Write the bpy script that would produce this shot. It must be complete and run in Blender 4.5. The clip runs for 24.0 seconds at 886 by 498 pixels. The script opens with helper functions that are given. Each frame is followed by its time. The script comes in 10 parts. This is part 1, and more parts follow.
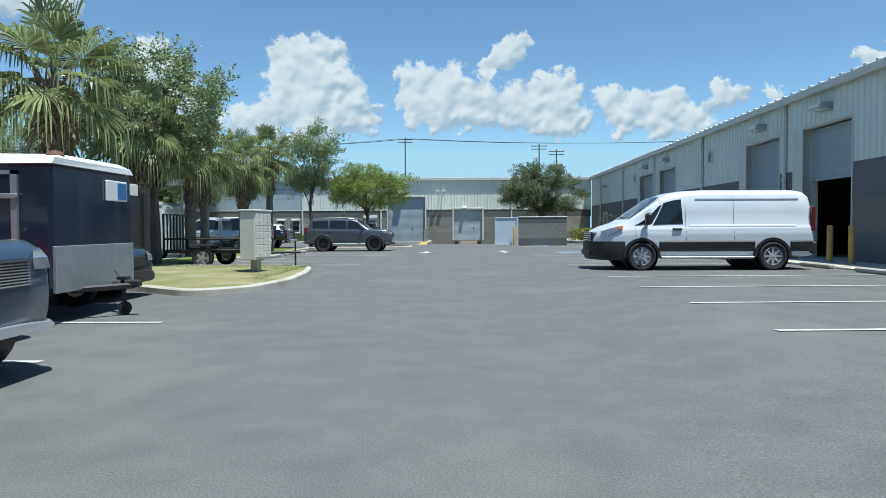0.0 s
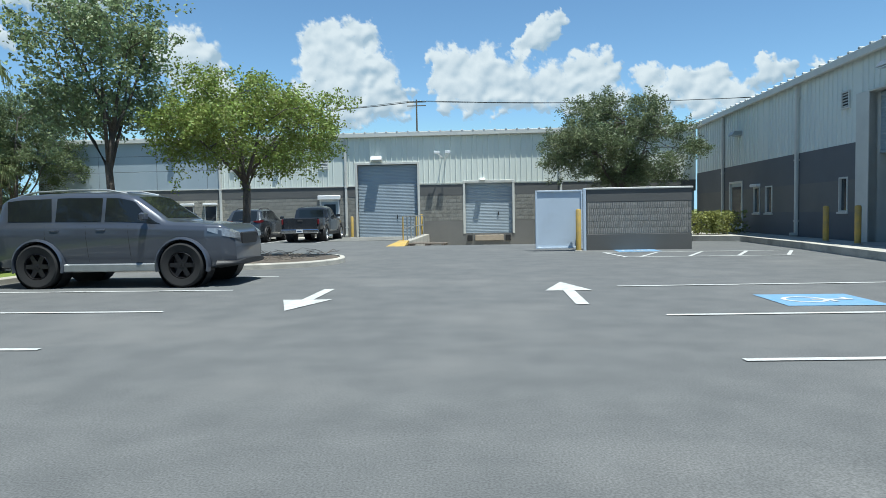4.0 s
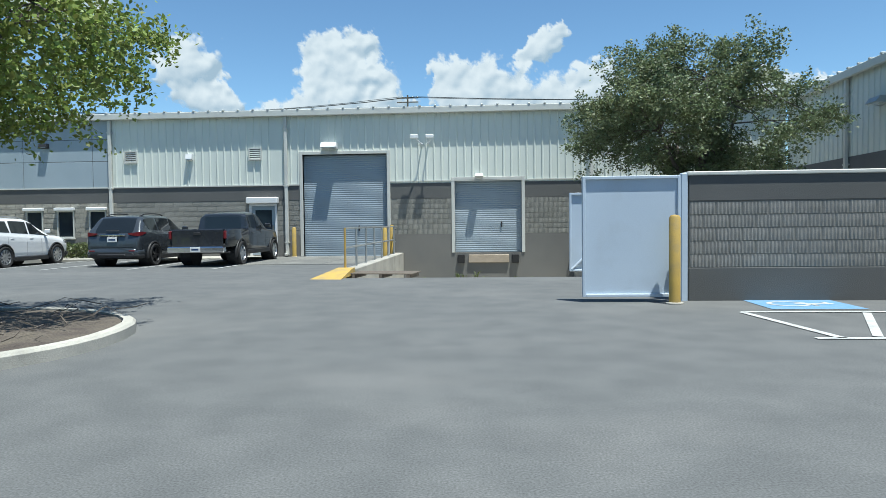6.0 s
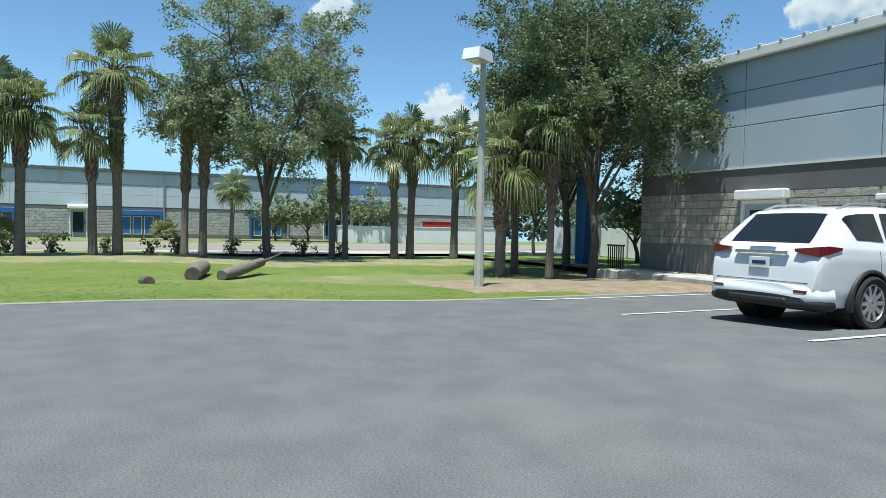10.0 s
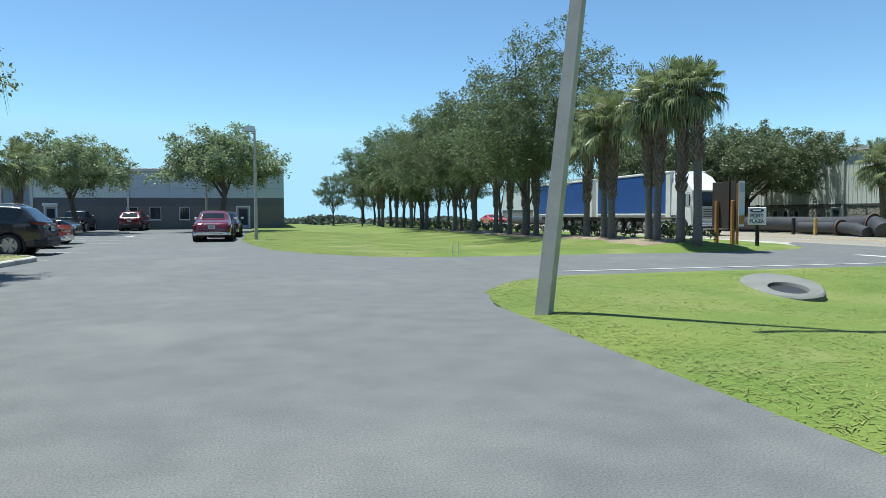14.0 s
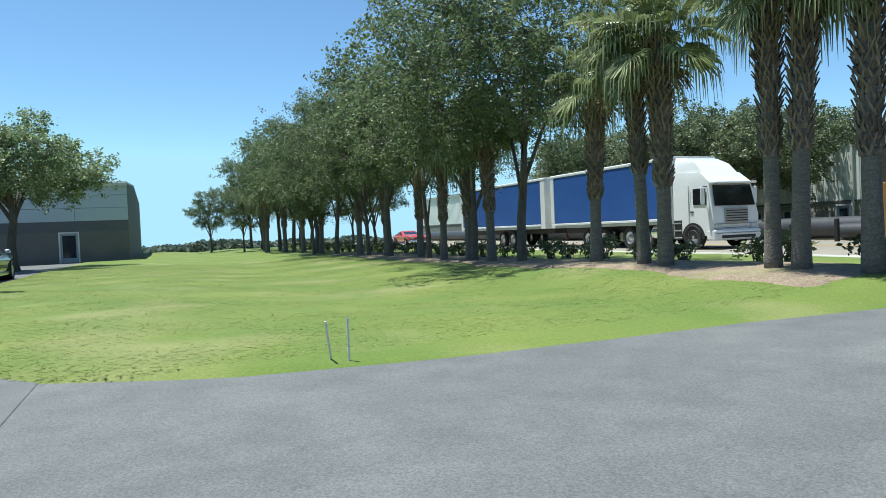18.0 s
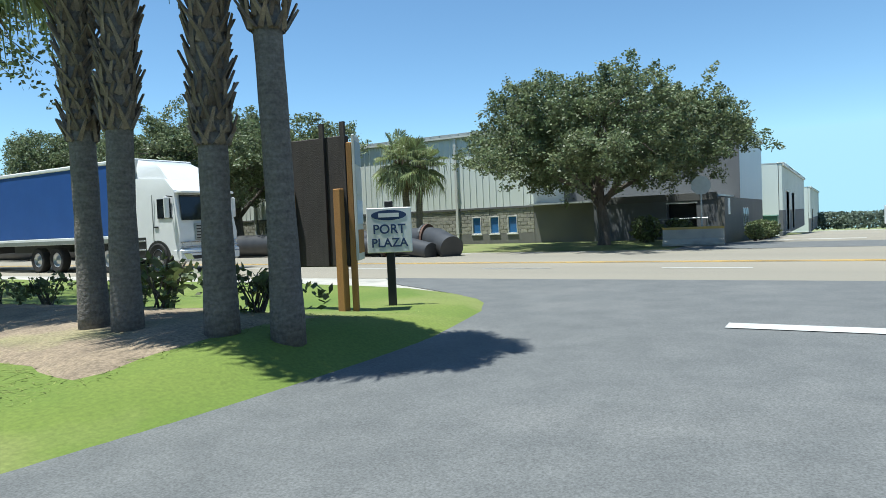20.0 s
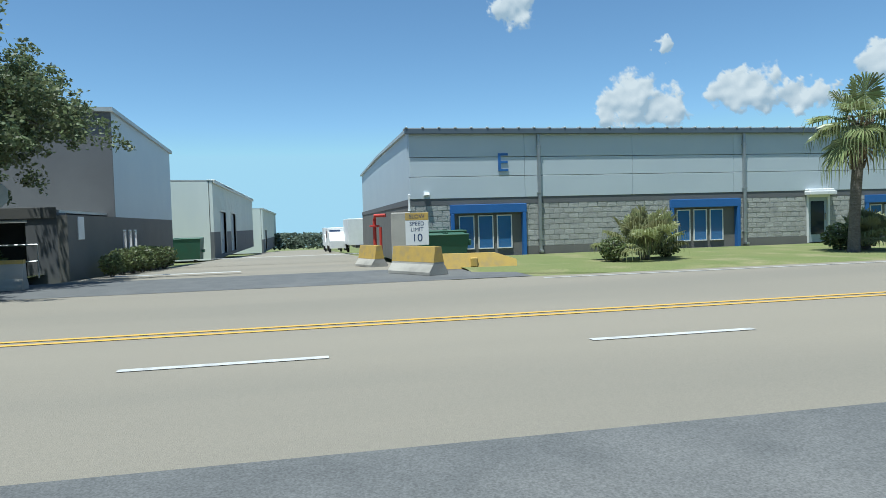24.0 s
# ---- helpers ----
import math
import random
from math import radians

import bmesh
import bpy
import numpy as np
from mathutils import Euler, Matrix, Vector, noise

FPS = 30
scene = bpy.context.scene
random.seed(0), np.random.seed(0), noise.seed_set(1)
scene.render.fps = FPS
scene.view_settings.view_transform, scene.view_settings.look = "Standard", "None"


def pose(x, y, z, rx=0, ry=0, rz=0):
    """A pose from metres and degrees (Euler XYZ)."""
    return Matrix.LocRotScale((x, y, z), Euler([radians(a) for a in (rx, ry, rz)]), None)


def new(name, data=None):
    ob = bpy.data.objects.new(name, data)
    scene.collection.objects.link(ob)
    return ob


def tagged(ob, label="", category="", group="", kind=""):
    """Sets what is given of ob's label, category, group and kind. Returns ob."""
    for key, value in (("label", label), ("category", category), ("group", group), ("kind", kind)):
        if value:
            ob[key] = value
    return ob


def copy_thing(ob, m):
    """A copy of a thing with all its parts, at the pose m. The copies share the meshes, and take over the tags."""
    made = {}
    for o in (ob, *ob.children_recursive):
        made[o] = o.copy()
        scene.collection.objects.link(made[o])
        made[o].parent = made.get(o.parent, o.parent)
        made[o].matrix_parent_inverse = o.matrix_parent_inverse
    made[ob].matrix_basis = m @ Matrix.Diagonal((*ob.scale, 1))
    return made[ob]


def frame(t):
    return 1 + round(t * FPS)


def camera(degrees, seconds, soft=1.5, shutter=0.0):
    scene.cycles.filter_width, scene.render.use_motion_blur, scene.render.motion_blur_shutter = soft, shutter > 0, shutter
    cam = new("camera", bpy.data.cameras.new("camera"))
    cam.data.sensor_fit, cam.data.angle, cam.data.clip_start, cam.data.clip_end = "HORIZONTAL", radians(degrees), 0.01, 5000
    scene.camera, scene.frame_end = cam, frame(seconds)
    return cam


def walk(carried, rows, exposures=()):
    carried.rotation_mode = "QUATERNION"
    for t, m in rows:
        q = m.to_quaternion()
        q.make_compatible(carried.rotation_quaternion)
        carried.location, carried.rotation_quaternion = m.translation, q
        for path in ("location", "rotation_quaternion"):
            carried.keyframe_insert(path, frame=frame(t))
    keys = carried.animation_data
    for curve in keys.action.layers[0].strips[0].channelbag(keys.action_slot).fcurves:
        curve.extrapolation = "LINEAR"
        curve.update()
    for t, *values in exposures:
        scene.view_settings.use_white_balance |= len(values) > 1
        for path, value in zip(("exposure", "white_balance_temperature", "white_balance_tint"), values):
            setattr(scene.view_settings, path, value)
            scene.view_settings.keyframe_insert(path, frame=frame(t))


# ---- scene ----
cam = camera(66.69, 24.0, soft=0.8)
walk(cam, [
    (0.0, pose(0.000, -0.000, 1.287, 88.17, 0.25, 1.00)),
    (0.5, pose(0.250, 2.804, 1.270, 87.63, 0.28, 1.47)),
    (1.0, pose(0.444, 5.833, 1.256, 87.27, 0.30, 1.78)),
    (1.5, pose(0.639, 8.930, 1.253, 87.14, 0.29, 2.20)),
    (2.0, pose(0.803, 12.060, 1.261, 87.02, 0.41, 2.80)),
    (2.5, pose(0.942, 15.209, 1.273, 86.94, 0.60, 3.41)),
    (3.0, pose(1.065, 18.361, 1.286, 86.89, 0.81, 3.91)),
    (3.5, pose(1.180, 21.501, 1.294, 86.90, 0.97, 4.15)),
    (4.0, pose(1.295, 24.612, 1.288, 86.96, 1.03, 3.98)),
    (4.5, pose(1.403, 27.642, 1.271, 87.06, 1.02, 3.91)),
    (5.0, pose(1.473, 30.602, 1.253, 87.19, 0.96, 3.88)),
    (5.5, pose(1.445, 33.369, 1.245, 87.49, 0.82, 3.87)),
    (6.0, pose(1.333, 35.935, 1.242, 87.91, 0.66, 4.04)),
    (6.5, pose(1.086, 38.361, 1.232, 88.30, 0.60, 4.64)),
    (7.0, pose(0.505, 40.598, 1.223, 88.61, 0.24, 5.42)),
    (7.5, pose(-0.498, 42.599, 1.242, 88.95, -0.18, 8.29)),
    (8.0, pose(-1.801, 44.343, 1.276, 89.05, -0.67, 17.56)),
    (8.5, pose(-3.367, 45.761, 1.301, 88.84, -0.94, 28.88)),
    (9.0, pose(-5.127, 46.868, 1.297, 88.64, -1.30, 40.81)),
    (9.5, pose(-7.076, 47.631, 1.260, 88.31, -1.13, 52.28)),
    (10.0, pose(-9.161, 47.994, 1.224, 88.11, -1.13, 63.87)),
    (10.5, pose(-11.206, 47.808, 1.220, 87.84, -1.12, 76.01)),
    (11.0, pose(-13.040, 47.269, 1.240, 87.46, -0.91, 89.69)),
    (11.5, pose(-14.600, 46.265, 1.258, 87.18, -0.40, 103.82)),
    (12.0, pose(-15.809, 44.959, 1.272, 87.02, -0.09, 117.94)),
    (12.5, pose(-16.680, 43.400, 1.283, 86.94, 0.06, 131.57)),
    (13.0, pose(-17.227, 41.640, 1.293, 86.94, 0.13, 144.26)),
    (13.5, pose(-17.463, 39.729, 1.301, 86.99, 0.16, 155.55)),
    (14.0, pose(-17.401, 37.717, 1.300, 87.06, 0.22, 164.97)),
    (14.5, pose(-17.240, 35.649, 1.286, 87.12, 0.33, 171.89)),
    (15.0, pose(-17.115, 33.546, 1.259, 87.20, 0.42, 177.11)),
    (15.5, pose(-17.164, 31.513, 1.218, 87.30, 0.80, 179.84)),
    (16.0, pose(-17.449, 29.589, 1.181, 87.62, 1.24, 180.29)),
    (16.5, pose(-18.075, 27.811, 1.169, 87.99, 1.72, 179.27)),
    (17.0, pose(-19.134, 26.264, 1.187, 88.35, 2.14, 175.51)),
    (17.5, pose(-20.396, 24.944, 1.212, 88.49, 2.42, 165.98)),
    (18.0, pose(-21.711, 23.869, 1.234, 88.37, 2.45, 157.36)),
    (18.5, pose(-23.037, 23.023, 1.247, 88.24, 2.56, 149.24)),
    (19.0, pose(-24.358, 22.425, 1.250, 88.09, 2.58, 138.97)),
    (19.5, pose(-25.840, 22.166, 1.255, 87.92, 2.51, 128.64)),
    (20.0, pose(-27.279, 22.016, 1.260, 87.79, 2.45, 120.66)),
    (20.5, pose(-28.671, 21.970, 1.261, 87.71, 2.38, 114.42)),
    (21.0, pose(-30.013, 22.022, 1.258, 87.66, 2.30, 109.32)),
    (21.5, pose(-31.302, 22.165, 1.249, 87.65, 2.19, 104.75)),
    (22.0, pose(-32.535, 22.395, 1.240, 87.68, 2.03, 100.11)),
    (22.5, pose(-33.726, 22.738, 1.240, 87.79, 1.97, 95.35)),
    (23.0, pose(-34.798, 23.300, 1.258, 87.92, 1.95, 89.92)),
    (23.5, pose(-35.778, 24.076, 1.273, 87.88, 1.83, 83.95)),
    (24.0, pose(-36.679, 24.870, 1.284, 87.80, 1.70, 78.70)),
], exposures=[(0.0, 0.5, 6000, 3), (4.0, 0.55, 6000, 3), (8.0, 0.62, 6000, 3), (11.0, 0.62, 6000, 3), (14.0, 0.66, 6000, 3), (17.0, 0.68, 6000, 3), (18.0, 0.72, 6000, 3), (19.5, 0.74, 6000, 3), (22.0, 0.7, 5900, 3), (23.0, 0.56, 5850, 2), (24.0, 0.42, 5850, 2)])

# ---- world, sun ----
SUN_DIR = Vector((-0.33, 0.34, -1.75)).normalized()      # the way the sunlight travels
world = bpy.data.worlds.new("sky")
scene.world = world
world.use_nodes = True
wt = world.node_tree
sky = wt.nodes.new("ShaderNodeTexSky")
sky.sky_type, sky.sun_disc = "NISHITA", False
sky.sun_elevation = math.asin(-SUN_DIR.z)
sky.sun_rotation = math.atan2(-SUN_DIR.x, -SUN_DIR.y)
sky.air_density, sky.dust_density, sky.ozone_density, sky.altitude = 0.8, 0.0, 0.7, 0
haze = wt.nodes.new("ShaderNodeMix")          # humid air keeps the horizon from glaring
haze.data_type, haze.blend_type, haze.inputs[0].default_value = "RGBA", "DARKEN", 1.0
haze.inputs[7].default_value = (3.6, 5.0, 6.0, 1)
wt.links.new(sky.outputs[0], haze.inputs[6])
tint = wt.nodes.new("ShaderNodeMix")
tint.data_type, tint.blend_type, tint.inputs[0].default_value = "RGBA", "MULTIPLY", 1.0
tint.inputs[7].default_value = (0.86, 1.0, 1.02, 1)
wt.links.new(haze.outputs[2], tint.inputs[6])
wt.links.new(tint.outputs[2], wt.nodes["Background"].inputs[0])
wt.nodes["Background"].inputs[1].default_value = 0.10
sun = new("sun", bpy.data.lights.new("sun", "SUN"))
sun.data.energy, sun.data.angle, sun.data.color = 5.0, radians(0.53), (1.0, 0.95, 0.88)
sun.rotation_euler = SUN_DIR.to_track_quat("-Z", "Y").to_euler()

# ---- materials ----
def mat(name, base, rough=0.6, metal=0.0, second=None, scale=3.0, amount=0.5, grain=0.12, grain_scale=60.0,
        bump=0.15, bump_scale=80.0, coat=0.0, island=0.0, random_ob=0.0, spec=0.5, stretch=(1, 1, 1), island_hue=None, transl=0.0, stain=None, stain_scale=0.6, stain_amt=0.0):
    """A surface with broad patches between two colours, fine grain and fine relief, in object metres."""
    m = bpy.data.materials.new(name)
    m.use_nodes = True
    t = m.node_tree
    n, l = t.nodes, t.links
    b = n["Principled BSDF"]
    co = n.new("ShaderNodeTexCoord")
    mp = n.new("ShaderNodeMapping")
    mp.inputs["Scale"].default_value = stretch
    l.new(co.outputs["Object"], mp.inputs["Vector"])
    big = n.new("ShaderNodeTexNoise")
    big.inputs["Scale"].default_value, big.inputs["Detail"].default_value = scale, 5.0
    l.new(mp.outputs[0], big.inputs["Vector"])
    ramp = n.new("ShaderNodeMapRange")
    ramp.inputs[1].default_value, ramp.inputs[2].default_value = 0.35, 0.65
    ramp.inputs[3].default_value, ramp.inputs[4].default_value = 0.0, amount
    l.new(big.outputs[0], ramp.inputs[0])
    mix = n.new("ShaderNodeMix")
    mix.data_type = "RGBA"
    two = second or tuple(c * 0.72 for c in base)
    mix.inputs[6].default_value, mix.inputs[7].default_value = (*base, 1), (*two, 1)
    l.new(ramp.outputs[0], mix.inputs[0])
    out = mix.outputs[2]
    if stain:
        sn = n.new("ShaderNodeTexNoise")
        sn.inputs["Scale"].default_value, sn.inputs["Detail"].default_value = stain_scale, 8.0
        l.new(co.outputs["Object"], sn.inputs["Vector"])
        sr = n.new("ShaderNodeMapRange")
        sr.inputs[1].default_value, sr.inputs[2].default_value, sr.inputs[4].default_value = 0.52, 0.7, stain_amt
        l.new(sn.outputs[0], sr.inputs[0])
        sm = n.new("ShaderNodeMix")
        sm.data_type = "RGBA"
        sm.inputs[7].default_value = (*stain, 1)
        l.new(sr.outputs[0], sm.inputs[0])
        l.new(out, sm.inputs[6])
        out = sm.outputs[2]
    fine = n.new("ShaderNodeTexNoise")
    fine.inputs["Scale"].default_value, fine.inputs["Detail"].default_value = grain_scale, 3.0
    l.new(co.outputs["Object"], fine.inputs["Vector"])
    hsv = n.new("ShaderNodeHueSaturation")
    val = n.new("ShaderNodeMapRange")
    val.inputs[1].default_value, val.inputs[2].default_value = 0.25, 0.75
    val.inputs[3].default_value, val.inputs[4].default_value = 1 - grain, 1 + grain
    l.new(fine.outputs[0], val.inputs[0])
    vout = val.outputs[0]
    for amt, src in ((island, "island"), (random_ob, "object")):
        if amt:
            if src == "island":
                g = n.new("ShaderNodeNewGeometry").outputs["Random Per Island"]
            else:
                g = n.new("ShaderNodeObjectInfo").outputs["Random"]
            r = n.new("ShaderNodeMapRange")
            r.inputs[3].default_value, r.inputs[4].default_value = 1 - amt, 1 + amt
            l.new(g, r.inputs[0])
            mu = n.new("ShaderNodeMath")
            mu.operation = "MULTIPLY"
            l.new(vout, mu.inputs[0])
            l.new(r.outputs[0], mu.inputs[1])
            vout = mu.outputs[0]
            if island_hue and src == "island":
                hr = n.new("ShaderNodeMapRange")
                hr.inputs[3].default_value, hr.inputs[4].default_value = 0.5 - island_hue, 0.5 + island_hue
                l.new(g, hr.inputs[0])
                l.new(hr.outputs[0], hsv.inputs["Hue"])
    l.new(vout, hsv.inputs["Value"])
    l.new(out, hsv.inputs["Color"])
    l.new(hsv.outputs[0], b.inputs["Base Color"])
    b.inputs["Roughness"].default_value, b.inputs["Metallic"].default_value = rough, metal
    b.inputs["Specular IOR Level"].default_value = spec
    if coat:
        b.inputs["Coat Weight"].default_value, b.inputs["Coat Roughness"].default_value = coat, 0.04
    if bump:
        bn = n.new("ShaderNodeTexNoise")
        bn.inputs["Scale"].default_value, bn.inputs["Detail"].default_value = bump_scale, 4.0
        l.new(co.outputs["Object"], bn.inputs["Vector"])
        bp = n.new("ShaderNodeBump")
        bp.inputs["Strength"].default_value, bp.inputs["Distance"].default_value = bump, 0.02
        l.new(bn.outputs[0], bp.inputs["Height"])
        l.new(bp.outputs[0], b.inputs["Normal"])
    if transl:
        tr = n.new("ShaderNodeBsdfTranslucent")
        l.new(hsv.outputs[0], tr.inputs[0])
        ms = n.new("ShaderNodeMixShader")
        ms.inputs[0].default_value = transl
        l.new(b.outputs[0], ms.inputs[1])
        l.new(tr.outputs[0], ms.inputs[2])
        l.new(ms.outputs[0], n["Material Output"].inputs[0])
    return m


M_ASPHALT = mat("asphalt", (0.096, 0.1, 0.099), 0.85, second=(0.125, 0.129, 0.126), scale=2.0, amount=0.8, grain=0.42, grain_scale=75, bump=0.07, bump_scale=160, stain=(0.19, 0.188, 0.177), stain_scale=0.42, stain_amt=0.36)
M_ROAD = mat("worn_road", (0.25, 0.226, 0.178), 0.9, second=(0.2, 0.185, 0.15), scale=0.3, amount=0.8, grain=0.22, grain_scale=120, bump=0.4, bump_scale=160, stretch=(1, 0.15, 1))
M_CONCRETE = mat("concrete", (0.42, 0.40, 0.35), 0.9, second=(0.30, 0.29, 0.26), scale=1.1, amount=0.8, grain=0.12, bump=0.3, stain=(0.18, 0.18, 0.15), stain_scale=1.2, stain_amt=0.5)
M_KERB = mat("kerb_concrete", (0.48, 0.46, 0.40), 0.9, second=(0.33, 0.32, 0.28), scale=1.6, amount=0.8, bump=0.3, stain=(0.15, 0.15, 0.13), stain_scale=1.5, stain_amt=0.5)
M_GRASS = mat("lawn", (0.09, 0.142, 0.018), 0.95, second=(0.138, 0.176, 0.03), scale=0.45, amount=0.95, grain=0.2, grain_scale=30, bump=0.15, bump_scale=25, stain=(0.25, 0.232, 0.105), stain_scale=0.4, stain_amt=0.5)
M_BLADE = mat("grass_blades", (0.135, 0.175, 0.028), 0.8, second=(0.19, 0.212, 0.05), scale=0.5, amount=0.9, island=0.16, grain=0, bump=0)
M_MULCH = mat("dry_mulch", (0.27, 0.21, 0.14), 0.95, second=(0.17, 0.13, 0.09), scale=2.5, amount=0.9, grain=0.4, grain_scale=30, bump=1.0, bump_scale=28, stain=(0.2, 0.22, 0.07), stain_scale=0.8, stain_amt=0.5)
M_VERGE = mat("rough_verge_grass", (0.16, 0.175, 0.062), 0.95, second=(0.125, 0.16, 0.045), scale=0.5, amount=0.9, grain=0.3, grain_scale=25, bump=0.3, bump_scale=25, stain=(0.29, 0.25, 0.14), stain_scale=0.7, stain_amt=0.6)
M_DRYGRASS = mat("dry_grass", (0.24, 0.21, 0.11), 0.95, second=(0.14, 0.165, 0.048), scale=0.9, amount=0.9, grain=0.35, grain_scale=30, bump=0.5, bump_scale=30, stain=(0.33, 0.30, 0.22), stain_scale=1.1, stain_amt=0.6)
M_SAND = mat("sandy_dust", (0.25, 0.235, 0.18), 0.95, second=(0.2, 0.2, 0.12), scale=2.2, amount=0.8, grain=0.25, grain_scale=50, bump=0.3, bump_scale=40)
M_DARKMULCH = mat("dark_mulch", (0.075, 0.06, 0.05), 0.95, second=(0.14, 0.12, 0.09), scale=4, amount=0.7, grain=0.4, grain_scale=40, bump=1.0, bump_scale=35)
M_PAINT = mat("road_paint_white", (0.52, 0.53, 0.51), 0.8, second=(0.36, 0.37, 0.36), scale=6, amount=0.6, grain=0.15, bump=0.2, stain=(0.22, 0.22, 0.21), stain_scale=5, stain_amt=0.5)
M_YPAINT = mat("road_paint_yellow", (0.62, 0.38, 0.06), 0.8, second=(0.45, 0.30, 0.10), scale=6, amount=0.6, bump=0.2)
M_BLUEPAINT = mat("road_paint_blue", (0.12, 0.27, 0.45), 0.8, second=(0.2, 0.3, 0.4), scale=6, amount=0.6)
M_SIDING = mat("cream_ribbed_steel", (0.66, 0.69, 0.62), 0.55, second=(0.60, 0.64, 0.58), scale=0.5, amount=0.7, grain=0.03, bump=0.05, stretch=(1, 1, 0.2))
M_SIDING_W = mat("pale_steel_siding", (0.66, 0.69, 0.64), 0.55, second=(0.60, 0.64, 0.60), scale=0.5, amount=0.7, grain=0.03, bump=0.05, stretch=(1, 1, 0.2))
M_PANEL = mat("blue_grey_panel", (0.329, 0.390, 0.427), 0.5, second=(0.281, 0.342, 0.378), scale=0.7, amount=0.6, grain=0.04, bump=0.05)
M_EPANEL = mat("pale_blue_grey_panel", (0.49, 0.55, 0.58), 0.5, second=(0.45, 0.51, 0.55), scale=0.6, amount=0.6, grain=0.04, bump=0.05)
M_DARKGREY = mat("dark_grey_wall_paint", (0.115, 0.115, 0.11), 0.85, second=(0.095, 0.097, 0.093), scale=0.7, amount=0.7, grain=0.08, bump=0.25)
M_CDARK = mat("charcoal_wall_paint", (0.135, 0.14, 0.145), 0.85, second=(0.115, 0.119, 0.124), scale=0.7, amount=0.7, grain=0.08, bump=0.25)
M_BASEGREY = mat("grey_block_paint", (0.17, 0.165, 0.15), 0.85, second=(0.14, 0.138, 0.128), scale=0.8, amount=0.7, grain=0.1, bump=0.3)
M_MORTAR = mat("mortar", (0.215, 0.212, 0.19), 0.95, second=(0.185, 0.182, 0.162), scale=2, amount=0.7, bump=0.4)
M_FLUTE = mat("fluted_grey_block", (0.25, 0.245, 0.225), 0.9, second=(0.19, 0.187, 0.173), scale=4, amount=0.8, grain=0.15, grain_scale=60, bump=0.4, random_ob=0.06)
M_BLOCK = mat("split_face_block", (0.245, 0.242, 0.215), 0.95, second=(0.205, 0.202, 0.18), scale=3, amount=0.8, grain=0.15, grain_scale=45, bump=0.6, bump_scale=22, random_ob=0.12, island=0.0)
M_BLOCKS = mat("split_face_blocks", (0.33, 0.315, 0.265), 0.95, second=(0.25, 0.237, 0.20), scale=3, amount=0.8, grain=0.2, grain_scale=45, bump=1.0, bump_scale=22, island=0.12)
M_WHITEBLOCKS = mat("pale_grey_blocks", (0.40, 0.40, 0.375), 0.95, second=(0.31, 0.31, 0.29), scale=3, amount=0.8, grain=0.15, grain_scale=45, bump=0.9, bump_scale=22, island=0.10)
M_TRIM = mat("cream_trim", (0.58, 0.58, 0.53), 0.5, second=(0.5, 0.5, 0.46), scale=2, amount=0.6, grain=0.03, bump=0.03)
M_WHITE = mat("white_painted_metal", (0.72, 0.73, 0.72), 0.45, second=(0.62, 0.63, 0.62), scale=2, amount=0.5, grain=0.03, bump=0.03)
M_ROLLUP = mat("grey_rollup_door", (0.30, 0.36, 0.40), 0.45, second=(0.26, 0.31, 0.35), scale=0.9, amount=0.7, grain=0.03, bump=0.04, stretch=(1, 1, 0.3))
M_ROOF = mat("standing_seam_roof", (0.5, 0.52, 0.5), 0.45, 0.3, scale=1, amount=0.5)
M_EROOF = mat("dark_blue_roof_trim", (0.10, 0.13, 0.16), 0.5, scale=1, amount=0.5, grain=0.04, bump=0.03)
M_GATE = mat("pale_blue_painted_gate", (0.52, 0.60, 0.68), 0.45, second=(0.47, 0.55, 0.63), scale=0.8, amount=0.8, grain=0.03, bump=0.06, stain=(0.36, 0.40, 0.43), stain_scale=1.2, stain_amt=0.35)
M_YELLOW = mat("safety_yellow", (0.49, 0.33, 0.075), 0.7, second=(0.38, 0.27, 0.09), scale=4, amount=0.7, grain=0.08, bump=0.1, stain=(0.3, 0.25, 0.15), stain_scale=4, stain_amt=0.4)
M_BLUE = mat("blue_painted_steel", (0.03, 0.13, 0.37), 0.45, second=(0.03, 0.11, 0.31), scale=2, amount=0.5, grain=0.03, bump=0.03)
M_RED = mat("red_painted_steel", (0.48, 0.045, 0.03), 0.45, second=(0.4, 0.04, 0.03), scale=2, amount=0.5, grain=0.03, bump=0.03)
M_GREENBIN = mat("green_dumpster", (0.03, 0.11, 0.07), 0.55, second=(0.04, 0.09, 0.06), scale=2, amount=0.6)
M_GALV = mat("galvanised_steel", (0.42, 0.44, 0.44), 0.4, 0.7, second=(0.34, 0.36, 0.36), scale=5, amount=0.6, grain=0.06, bump=0.05)
M_DARKMETAL = mat("dark_metal", (0.03, 0.03, 0.032), 0.5, 0.3, scale=4, amount=0.5, grain=0.08, bump=0.08)
M_BLACK = mat("black_plastic", (0.018, 0.018, 0.019), 0.55, scale=6, amount=0.5, grain=0.1, bump=0.1)
M_RUBBER = mat("tyre_rubber", (0.02, 0.02, 0.02), 0.85, scale=8, amount=0.6, grain=0.15, bump=0.2)
M_RIM = mat("alloy_rim", (0.5, 0.51, 0.52), 0.3, 0.8, scale=8, amount=0.4, grain=0.04, bump=0.02)
M_RIMBLACK = mat("black_rim", (0.025, 0.025, 0.027), 0.35, 0.4, scale=8, amount=0.4, grain=0.04, bump=0.02)
M_CHROME = mat("chrome", (0.75, 0.76, 0.77), 0.12, 1.0, scale=5, amount=0.2, grain=0.02, bump=0.02)
